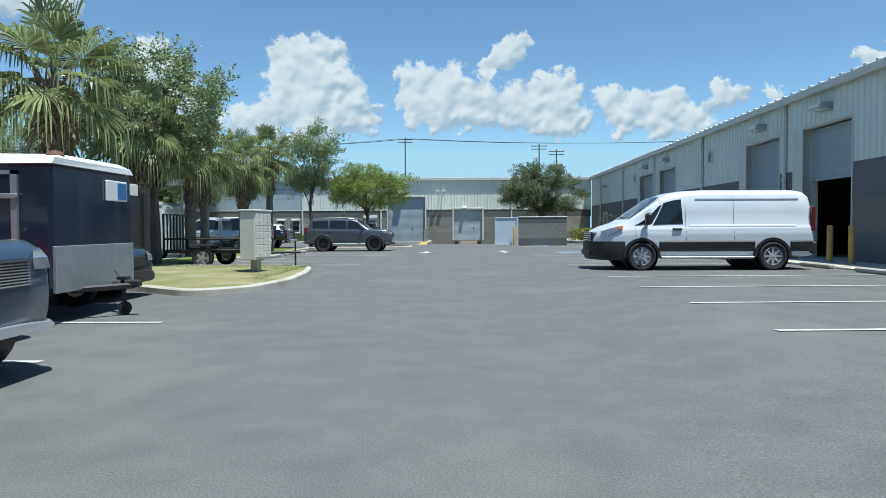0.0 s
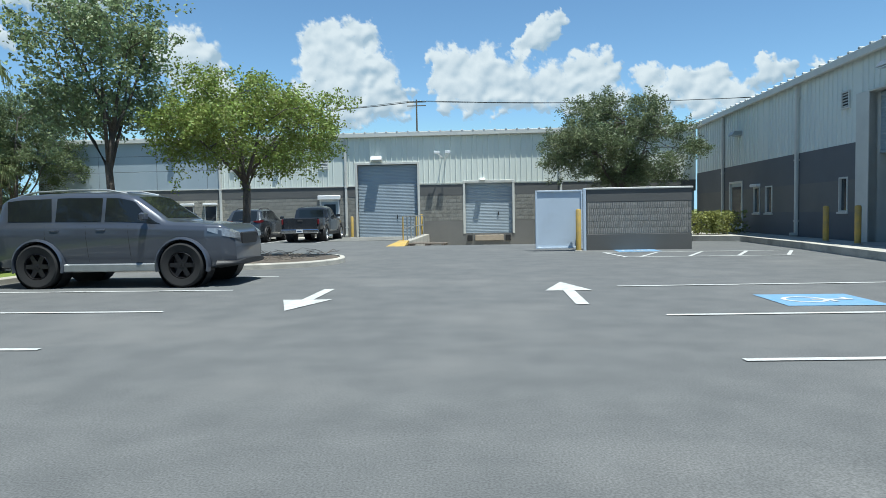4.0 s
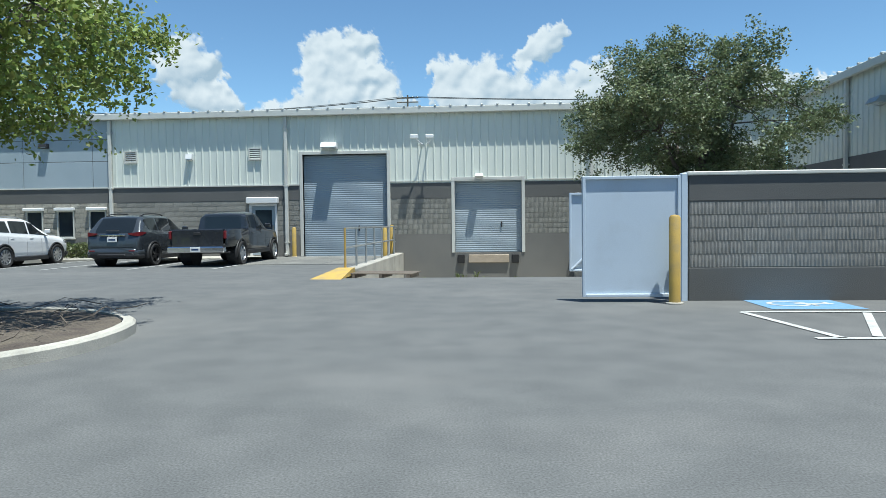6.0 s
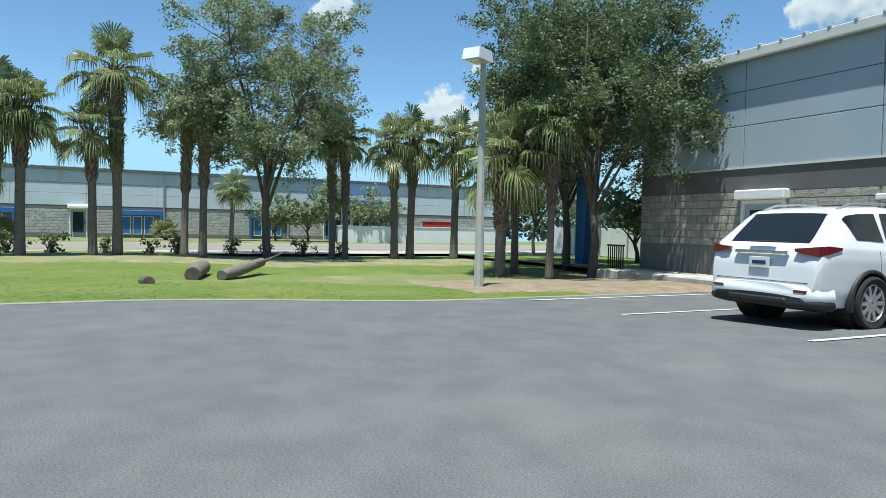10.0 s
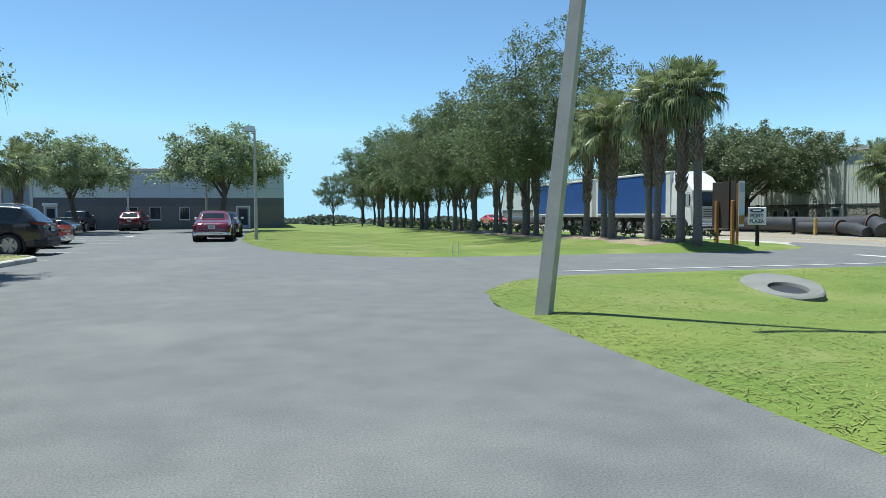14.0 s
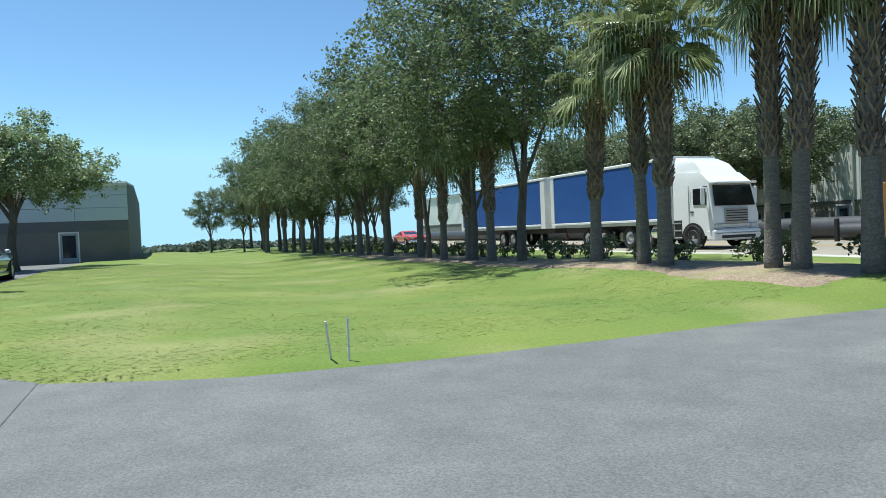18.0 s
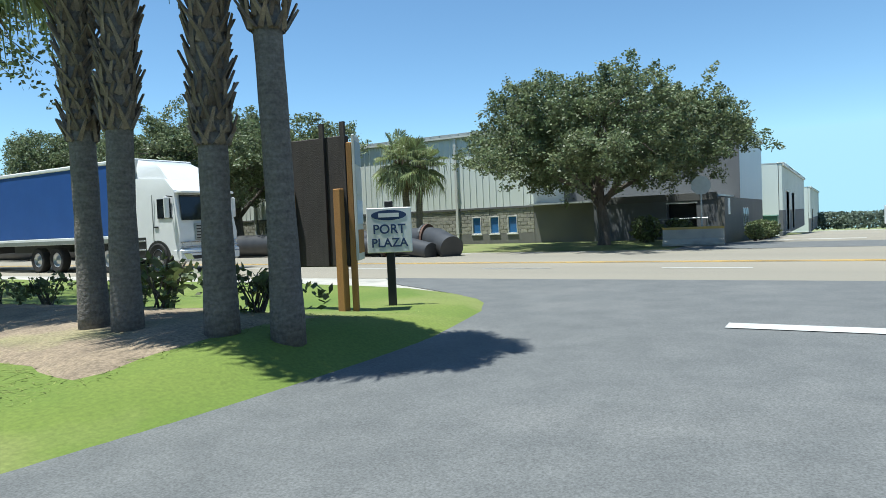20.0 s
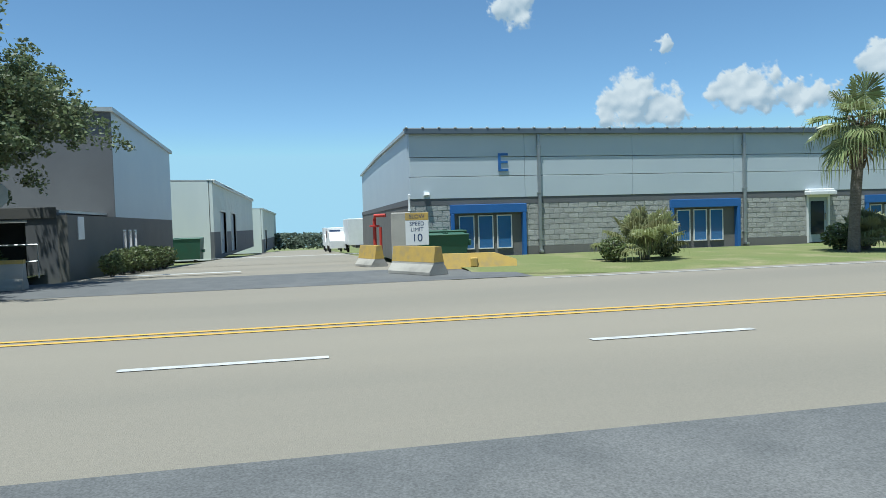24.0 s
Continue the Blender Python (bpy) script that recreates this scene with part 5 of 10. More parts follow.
def palm(name, seed, trunk_h, trunk_r=0.16, boots=0.4, fronds=30, blade=0.72, stem=0.75, bulk=1.0, collar=0.0):
    """A cabbage palm: ringed trunk, criss-cross split leaf boots below the head, arching fan leaves and a skirt of dry ones."""
    rng = np.random.default_rng(seed)
    e = thing(name)
    blade, stem, fronds = blade * 1.12, stem * 1.18, int(fronds * 0.72)
    lean = (rng.uniform(-0.22, 0.22), rng.uniform(-0.22, 0.22))
    pts, rad = [], []
    for i in range(17):
        t = i / 16
        pts.append((lean[0] * t * t, lean[1] * t * t, -0.15 + (trunk_h + 0.15) * t))
        rad.append(trunk_r * (1.16 - 0.24 * min(1, t * 4)) * (1 + 0.03 * (i % 2)) * (1.0 + 0.14 * smooth01(1 - boots, 1 - boots * 0.5, t)))
    part("trunk", MB().tube(pts, rad, 12), M_PALMBARK, e, smooth=True)
    mb = MB()
    z = trunk_h * (1 - boots)
    ring = 0
    while z < trunk_h - 0.02:
        t = z / trunk_h
        rise = max(collar, smooth01(1 - boots, 1.0, t))
        r = trunk_r * (0.93 + 0.22 * rise)
        for k in range(7):
            a = 2 * math.pi * (k + (ring % 2) * 0.5) / 7 + rng.uniform(-0.12, 0.12)
            c, s = math.cos(a), math.sin(a)
            bx, by = lean[0] * t * t + c * r * 0.92, lean[1] * t * t + s * r * 0.92
            L = rng.uniform(0.22, 0.34) * (0.9 + 0.35 * rise) * bulk
            out = rng.uniform(0.015, 0.06) + 0.10 * rise * rng.uniform(0.2, 1.2) * bulk
            if rng.uniform() < 0.12:
                continue
            for sg in (-1, 1):                     # the two prongs of a split leaf base
                w, tilt = 0.036, sg * rng.uniform(0.3, 0.62)
                x0, y0 = bx + sg * s * 0.028, by - sg * c * 0.028
                x1, y1 = x0 + c * out + s * tilt * L, y0 + s * out - c * tilt * L
                z1 = z + L * rng.uniform(0.8, 1.0)
                mb.add([(x0 - s * w, y0 + c * w, z), (x0 + s * w, y0 - c * w, z), (x0 + c * 0.045, y0 + s * 0.045, z + 0.02),
                        (x1 - s * w * 0.45, y1 + c * w * 0.45, z1), (x1 + s * w * 0.45, y1 - c * w * 0.45, z1), (x1 + c * 0.02, y1 + s * 0.02, z1 - 0.01)],
                       [(0, 1, 4, 3), (1, 2, 5, 4), (2, 0, 3, 5), (3, 4, 5)])
        z += 0.125
        ring += 1
    part("bark_sheath", mb, M_BOOT, e)
    head = (lean[0], lean[1], trunk_h + 0.05)
    green, dry = [], []
    for i in range(fronds):
        t = i / fronds
        el = math.radians(80 - 126 * t ** 0.9 + rng.uniform(-10, 10))
        az = i * 2.39996 + rng.uniform(-0.2, 0.2)
        fan_frond(rng, head, az, el, stem * rng.uniform(0.8, 1.2), blade * rng.uniform(0.85, 1.1), green, 0.34 + 0.56 * t)
    for i in range(3):
        fan_frond(rng, (head[0], head[1], trunk_h - 0.1), rng.uniform(0, 6.28), math.radians(rng.uniform(-72, -50)), stem * 0.7, blade * 0.75, dry, 0.6, 14)
    part("fronds", quads_mesh("fronds", np.array(green), M_PALM), None, e)
    part("dry_fronds", quads_mesh("dry_fronds", np.array(dry), M_DEADPALM), None, e)
    return e


def shrub(name, seed, w, d, h, n, material, leaf=0.07, boxy=0.0, stems=8, ragged=0.0):
    rng = np.random.default_rng(seed)
    e = thing(name)
    mb = MB()
    for i in range(stems):
        a = rng.uniform(0, 6.28)
        mb.tube([(rng.uniform(-.1, .1) * w, rng.uniform(-.1, .1) * d, -0.05), (math.cos(a) * w * 0.3, math.sin(a) * d * 0.3, h * 0.8)], [0.015, 0.006], 5)
    part("woody_base", mb, M_BARK, e)
    p = rng.uniform(-1, 1, (n * 3, 3))
    if boxy:
        p = p[:n]
    else:
        r = np.linalg.norm(p, axis=1)
        p = p[(r < 1) & (r > 0.35)][:n]
    c = p * [w / 2, d / 2, h * 0.47] + [0, 0, h * 0.53]
    if ragged:                                     # leaves in loose tufts at the ends of bare stems
        tuft = rng.normal(size=(14, 3)) * [w * 0.3, d * 0.3, h * 0.2] + [0, 0, h * 0.62]
        c = tuft[rng.integers(0, 14, n)] + rng.normal(size=(n, 3)) * h * 0.13 * ragged
        c[:, 2] = np.maximum(c[:, 2], 0.06)
    lump = np.array([noise.noise((q[0] * 3, q[1] * 3, q[2] * 3 + seed)) for q in c])
    c = c * (1 + 0.22 * lump[:, None] * [1, 1, 0.6])
    part("foliage", quads_mesh("foliage", leaf_quads(rng, c, leaf), material), None, e)
    return e


def place_all(src, spots, label, category, group, zf=None):
    """Puts copies of a built thing at (x, y, turn, scale); the first spot takes the original."""
    for i, (x, y, turn, sc) in enumerate(spots):
        z = zf(x, y) if zf else 0
        m = pose(x, y, z, 0, 0, turn)
        if i == 0:
            src.matrix_basis = m @ Matrix.Diagonal((sc, sc, sc, 1))
            o = src
        else:
            o = copy_thing(src, m)
            o.scale = (sc, sc, sc)
        tagged(o, label, category, group)


NZ = lambda x, y: n_height(x, y, 3, 3)
SZ = lambda x, y: s_height(x, y, 3, 3)

# row along the road, north of the driveway
oakN1 = broad_tree("oak_tree", 11, 9.4, 2.5, 4.4, 76000, M_OAK, 0.058, 0.125, 110, flat=0.95, spray=0.62)
oakN2 = broad_tree("oak_tree", 12, 10.2, 2.2, 4.2, 70000, M_OAK, 0.058, 0.15, 110, flat=0.95, spray=0.66, fork=0.4)
place_all(oakN1, [(-34.7, 39.1, 0, 1.0), (-34.8, 36.8, 70, 0.94), (-36.0, 66, 30, 0.62)], "dark green live oak standing in the tree row", "tree", "tree row by the road", NZ)
place_all(oakN2, [(-34.7, 53.2, 0, 0.95)], "broad live oak with a dense dark crown", "tree", "tree row by the road", NZ)
oakC = broad_tree("oak_tree", 29, 9.8, 2.4, 4.0, 64000, M_OAKMID, 0.058, 0.14, 100, flat=0.95, spray=0.68, fork=0.4)
place_all(oakC, [(-25.4, 61.0, 120, 0.9), (-28.6, 62.4, 200, 0.95)], "dark green live oak at the warehouse corner", "tree", "tree row by the road", NZ)
palmA = palm("palm_tree", 21, 4.5, 0.15, blade=0.64, stem=0.56)
palmB = palm("palm_tree", 22, 6.1, 0.15, boots=0.55, blade=0.72, stem=0.68)
palmC = palm("palm_tree", 23, 3.4, boots=0.6, fronds=26)
palmD = palm("palm_tree", 24, 5.7, 0.15, boots=0.35, fronds=32, blade=0.66, stem=0.62)
place_all(palmA, [(-34.7, 34.0, 0, 1.02), (-34.7, 42.6, 160, 1.12), (-34.7, 44.6, 80, 1.1), (-34.7, 45.3, 10, 1.06), (-34.6, 47.4, 200, 0.93), (-34.9, 58.4, 240, 1.05), (-34.9, 59.1, 30, 1.1), (-34.6, 61.0, 99, 1.1)], "cabbage palm with a shaggy trunk in the tree row", "palm", "palms in the tree row", NZ)
place_all(palmB, [(-34.7, 48.15, 0, 1.04), (-34.7, 35.9, 30, 0.78), (-27.2, 58.9, 60, 0.74), (-27.4, 59.5, 60, 0.8), (-25.2, 59.3, 140, 0.76), (-34.8, 50.3, 200, 0.84), (-34.6, 50.9, 240, 0.92), (-34.7, 55.7, 20, 0.8), (-34.6, 56.2, 310, 0.76)], "tall cabbage palm with a criss-cross shaggy trunk", "palm", "palms in the tree row", NZ)
place_all(palmC, [(-36.3, 33.0, 180, 1.2), (-26.3, 58.3, 90, 1.05)], "short cabbage palm in the tree row", "palm", "palms in the tree row", NZ)
place_all(palmD, [(-31.3, 30.1, 0, 0.9), (-31.5, 30.9, 100, 0.98), (-33.6, 31.6, 200, 0.9), (-33.0, 32.4, 290, 0.95)], "cabbage palm beside the stop sign", "palm", "palms in the tree row", NZ)

# row along the road, south of the driveway
oakS1 = broad_tree("oak_tree", 13, 10.2, 2.5, 4.8, 33000, M_OAKMID, 0.062, 0.135, 100, flat=0.95, spray=0.72, fork=0.3)
oakS2 = broad_tree("oak_tree", 14, 8.6, 2.1, 3.1, 24000, M_OAKMID, 0.068, 0.125, 70, flat=0.95, spray=0.65)
place_all(oakS1, [(-31.6, 6.2, 0, 0.98), (-31.5, 3.1, 80, 0.9), (-31.3, -0.6, 160, 0.74), (-31.2, -8.6, 240, 0.76), (-31.0, -14.4, 20, 0.9)], "live oak with a spreading open crown", "tree", "tree row by the road", SZ)
place_all(oakS2, [(-31.2, -5.2, 0, 1.08), (-31.5, -11.4, 70, 1.04), (-31.0, -20, 140, 1.18), (-30.8, -27, 210, 1.12), (-31.2, -36, 30, 1.22), (-31.0, -46, 80, 1.05), (-31.4, -58, 10, 1.25), (-30.2, -17.0, 33, 0.7), (-35.6, -22, 77, 0.8), (-36.4, -31, 150, 0.8), (-35.0, -41, 222, 0.9), (-28.6, -40, 10, 0.66), (-26.5, -52, 100, 0.8), (-36, -52, 290, 0.9)], "live oak farther along the tree row", "tree", "tree row by the road", SZ)
palmE = palm("palm_tree", 31, 6.0, 0.16, boots=0.62, fronds=36, blade=0.74, stem=0.72, bulk=1.2)
palmF = palm("palm_tree", 32, 4.8, 0.155, boots=0.65, fronds=34, blade=0.7, stem=0.66)
palmG = palm("palm_tree", 33, 5.6, 0.16, boots=0.66, fronds=34, blade=0.66, stem=0.6, bulk=1.1)
palmK = palm("palm_tree", 34, 5.9, 0.165, boots=0.46, fronds=34, blade=0.64, stem=0.58, bulk=0.9, collar=0.75)
place_all(palmE, [(-31.3, 12.1, 0, 0.86), (-31.35, 15.4, 90, 0.84), (-31.35, 15.95, 160, 0.87)], "cabbage palm with a thick shaggy trunk", "palm", "palms by the driveway", SZ)
place_all(palmF, [(-31.5, 10.1, 0, 0.92), (-31.2, 12.9, 70, 0.98), (-31.6, 2.5, 130, 0.9), (-31.5, -6.6, 200, 0.9), (-30.9, -24, 260, 1.1), (-29.4, -31, 20, 1.1), (-31.7, -2.6, 45, 0.95), (-31.3, 0.9, 300, 0.85), (-31.4, 4.6, 190, 0.95), (-31.2, -10.2, 80, 1.0), (-30.8, -17.5, 10, 1.0), (-30.4, -28.5, 140, 1.1), (-29.9, -36, 230, 1.1)], "cabbage palm with old leaf boots on its trunk", "palm", "palms by the driveway", SZ)
place_all(palmG, [(-31.65, 16.95, 0, 0.93)], "cabbage palm with a criss-cross trunk beside the sign", "palm", "palms by the driveway", SZ)
place_all(palmK, [(-31.95, 17.5, 120, 0.9)], "cabbage palm with a smooth grey trunk and ragged collar", "palm", "palms by the driveway", SZ)

# lot trees
oakL = broad_tree("tree", 15, 5.2, 2.0, 2.75, 42000, M_OAKLIGHT, 0.046, 0.115, 84, flat=0.85, spray=0.5, droop=0.25)
place_all(oakL, [(-5.7, 43.5, 0, 1.0)], "bright green shade tree in a mulch island", "tree", "trees in the parking lot", lambda x, y: 0.15)
oakR = broad_tree("oak_tree", 16, 6.6, 1.6, 3.1, 76000, M_OAKDARK, 0.05, 0.16, 96, flat=0.92, spray=0.66)
place_all(oakR, [(7.3, 56.2, 0, 0.98)], "bushy dark green oak behind the dumpster enclosure", "tree", "trees in the parking lot", lambda x, y: 0.1)
oakM = broad_tree("oak_tree", 17, 9.2, 4.2, 2.4, 20000, M_GREYLEAF, 0.062, 0.11, 60, flat=0.95, spray=0.6)
place_all(oakM, [(-12.6, 31.4, 200, 0.6), (-11.2, 36.2, 170, 0.52)], "slender open-crowned oak on the planted median", "tree", "trees in the parking lot", lambda x, y: 0.1)
oakN = broad_tree("tree", 27, 7.9, 2.6, 2.3, 19000, M_GREYLEAF, 0.062, 0.11, 60, flat=0.95, spray=0.6)
place_all(oakN, [(-9.1, 42.5, 40, 1.0), (-9.6, 21.6, 150, 0.94)], "open grey-green shade tree in a kerbed island", "tree", "trees in the parking lot", lambda x, y: 0.15)
greyT = broad_tree("tree", 18, 5.4, 1.7, 2.9, 34000, M_GREYLEAF, 0.06, 0.14, 76, spray=0.5, droop=0.2)
place_all(greyT, [(-4.7, -14.4, 0, 1.3), (-14.5, -17.3, 120, 1.5)], "pale grey-green shade tree before the south warehouse", "tree", "trees in the parking lot", lambda x, y: 0.1)
palmH = palm("palm_tree", 41, 5.0, 0.19, boots=0.45, fronds=34, blade=0.74, stem=0.72, bulk=1.3, collar=0.3)
palmI = palm("palm_tree", 42, 3.9, 0.18, boots=0.55, fronds=34, blade=0.74, stem=0.7, bulk=1.1)
place_all(palmH, [(-10.45, 37.97, 90, 1.08), (-9.45, 20.3, 20, 0.86)], "cabbage palm with a thick collar of old leaf boots", "palm", "palms on the median", lambda x, y: 0.15)
place_all(palmI, [(-10.4, 22.8, 40, 1.1), (-6.75, 11.25, 110, 0.93), (-10.05, 21.3, 200, 1.14), (-10.7, 27.2, 70, 1.08), (-10.9, 29.2, 130, 1.15), (-10.8, 34.2, 250, 1.14), (-2.9, -1.3, 90, 1.06), (-3.5, -1.9, 200, 1.02), (-4.6, -3.7, 180, 1.0)], "shaggy cabbage palm on the planted median", "palm", "palms on the median", lambda x, y: 0.15)

# across the road
oakBig = broad_tree("oak_tree", 19, 6.7, 1.8, 6.0, 140000, M_OAKDARK, 0.068, 0.24, 175, flat=0.98, spray=0.66)
place_all(oakBig, [(-55.0, 13.4, 180, 1.0), (-55.2, -8.5, 120, 1.18), (-55.5, -22, 200, 1.2)], "large dense live oak in front of the long warehouse", "tree", "trees across the road", lambda x, y: 0)
palmJ = palm("palm_tree", 51, 3.5, 0.15, boots=0.35, fronds=34, blade=0.66, stem=0.58)
place_all(palmJ, [(-57.0, 2.28, 0, 1.3), (-57.0, 2.95, 100, 1.2), (-54.4, 41.2, 60, 1.12), (-55.0, 55, 140, 1.0), (-55, 62, 220, 1.0)], "cabbage palm on the verge across the road", "palm", "palms across the road", lambda x, y: 0)


def fan_clump(name, seed, n, blade, stem):
    """A bushy palmetto: fans on stalks that rise from a few short stems, each fan one welded leaf."""
    rng = np.random.default_rng(seed)
    e = thing(name)
    for i in range(n):
        q = []
        el = math.radians(16 + 70 * rng.uniform() ** 0.65)
        fan_frond(rng, (rng.uniform(-.3, .3), rng.uniform(-.3, .3), 0.15), i * 2.4, el, stem * rng.uniform(0.65, 1.1), blade, q, 0.42 + 0.25 * math.cos(el), costa=0.0)
        bm = bmesh.new()
        for f in q:
            bm.faces.new([bm.verts.new(tuple(c)) for c in f])
        bmesh.ops.remove_doubles(bm, verts=bm.verts, dist=0.0135)
        me = bpy.data.meshes.new("frond")
        bm.to_mesh(me)
        bm.free()
        me.materials.append(M_PALMETTO)
        part("frond", me, None, e)
    for k in range(3):
        a = 2.1 * k
        part("stem", MB().tube([(0, 0, -0.1), (0.2 * math.cos(a), 0.2 * math.sin(a), 0.35)], [0.12, 0.09], 8), M_PALMBARK, e, smooth=True)
    return e


clump = fan_clump("palmetto", 5, 60, 0.66, 1.2)
place_all(clump, [(-55.0, 34.6, 0, 0.92), (-55.2, 42.4, 90, 0.75), (-55, 51, 200, 0.8)], "bushy fan palmetto clump on the verge", "palmetto", "palmettos across the road", lambda x, y: 0.04)
bush = shrub("shrub", 61, 1.0, 0.9, 0.8, 900, M_SHRUB, 0.06)
place_all(bush, [(-54.6, 33.4, 0, 0.9), (-55.6, 35.6, 50, 0.9), (-56.5, 14.8, 80, 1.5), (-57.2, 16.0, 140, 1.3), (-61.6, 18.5, 0, 1.1), (-62.6, 18.6, 50, 1.1), (-63.8, 18.6, 100, 1.2), (-65.2, 18.6, 150, 1.2), (-66.6, 18.6, 200, 1.2), (-68.2, 18.6, 250, 1.2), (-59.7, 18.7, 20, 0.9), (-55.4, 41.6, 220, 1.1)], "low dark green shrub", "shrub", "shrubs across the road", lambda x, y: fall(x, y))
yb = shrub("shrub", 62, 1.5, 1.1, 0.95, 1600, M_YSHRUB, 0.06, boxy=1)
place_all(yb, [(9.9, 53.3, 0, 1.0), (11.0, 53.4, 20, 1.0)], "clipped yellow-green shrub on the walk", "shrub", "", lambda x, y: WALK_Z - 0.06)
hg = shrub("hedge", 63, 1.2, 0.7, 0.6, 1300, M_SHRUB, 0.05, boxy=1)
place_all(hg, [(-17.6 + i * 1.05, 61.9, i * 180, 1.0) for i in range(4)], "low clipped green hedge before the windows", "hedge", "hedge by the north warehouse", lambda x, y: 0.05)
row = shrub("shrub", 64, 1.2, 0.8, 0.72, 300, M_SHRUB, 0.07, stems=16, ragged=0.9)
rr = random.Random(7)
place_all(row, [(-33.1 + rr.uniform(-.3, .3), -46 + i * 1.55 + rr.uniform(-.3, .3), rr.uniform(0, 360), rr.uniform(0.7, 1.1)) for i in range(41)], "small leafy shrub under the palms", "shrub", "shrubs under the tree row", SZ)
row2 = shrub("shrub", 65, 0.9, 0.7, 0.66, 210, M_SHRUB, 0.07, stems=14, ragged=0.9)
place_all(row2, [(-37.0 + rr.uniform(-.3, .3), 31 + i * 1.5 + rr.uniform(-.4, .4), rr.uniform(0, 360), rr.uniform(0.7, 1.15)) for i in range(18)], "small leafy shrub under the roadside trees", "shrub", "shrubs under the tree row", NZ)
mid = broad_tree("tree", 66, 3.2, 0.6, 1.5, 3500, M_OAK, 0.1, 0.07, 22)
place_all(mid, [(-54.5, 60.0, 0, 1.1), (-54.0, 64.5, 90, 1.2), (-29.5, 66.5, 0, 1.15), (-55.5, 58, 30, 1.0)], "young dense tree beyond the road", "tree", "trees across the road", lambda x, y: 0)

# far woods
def far_woods(name, x0, y0, x1, y1, h, n, seed, label, leaf=0.34):
    rng = np.random.default_rng(seed)
    t = rng.uniform(0, 1, (n, 1))
    c = np.array([[x0, y0, 0]]) + t * np.array([[x1 - x0, y1 - y0, 0]])
    c = c + rng.normal(size=(n, 3)) * [3, 3, 0]
    top = np.array([h * (0.75 + 0.35 * noise.noise((p[0] * 0.08, p[1] * 0.08, seed))) for p in c])
    c[:, 2] = rng.uniform(0.05, 1, n) ** 0.8 * top + [fall(p[0], p[1]) for p in c]
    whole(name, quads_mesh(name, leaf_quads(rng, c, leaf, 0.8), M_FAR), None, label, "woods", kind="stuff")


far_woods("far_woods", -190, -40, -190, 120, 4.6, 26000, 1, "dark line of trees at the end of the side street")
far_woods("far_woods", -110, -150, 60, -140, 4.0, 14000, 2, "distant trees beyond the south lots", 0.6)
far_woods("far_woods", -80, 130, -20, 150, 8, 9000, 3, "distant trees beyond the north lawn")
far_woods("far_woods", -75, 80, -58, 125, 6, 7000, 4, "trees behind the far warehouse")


# ---- grass blades beside the pavement ----
def blades(name, count, seed, xf, yf, zf, label, h=0.09):
    rng = np.random.default_rng(seed)
    pts = []
    while len(pts) < count:
        y = rng.uniform(*yf)
        a, b = xf(y)
        x = b - rng.uniform(0, 1) ** 1.25 * (b - a)
        if a < x < b:
            pts.append((x, y, zf(x, y, 3, b - x + 0.02)))
    p = np.array(pts)
    n = len(p)
    az = rng.uniform(0, 6.28, n)
    s = np.stack([np.cos(az), np.sin(az), 0 * az], 1) * 0.008
    up = np.stack([rng.normal(0, 0.055, n), rng.normal(0, 0.055, n), h * rng.uniform(0.5, 1.4, n)], 1)
    q = np.stack([p - s, p + s, p + up + s * 0.2, p + up - s * 0.2], 1)
    return whole(name, quads_mesh(name, q, M_BLADE), None, label, "grass", kind="stuff")


blades("grass", 130000, 1, lambda y: (lerp_list(y, N_EDGE) - 13.0, lerp_list(y, N_EDGE) + 0.05), (25.4, 60), n_height, "bright green lawn grass along the lane", 0.009)
blades("grass", 130000, 2, lambda y: (lerp_list(y, S_EDGE) - 14.0, lerp_list(y, S_EDGE) + 0.05), (-14, 17.2), s_height, "bright green grass of the swale", 0.009)
blades("grass", 7000, 3, lambda y: (-10.8, -4.4), (15.2, 20.8), lambda x, y, a, b: 0.14, "patchy grass on the planting island", 0.02)

# ---- vehicles: built facing +x, on z = 0, midway between the axles ----
def interp(pts, x):
    for (a, p), (b, q) in zip(pts, pts[1:]):
        if x <= b:
            return p + (q - p) * max(0.0, (x - a) / (b - a) if b > a else 0)
    return pts[-1][1]


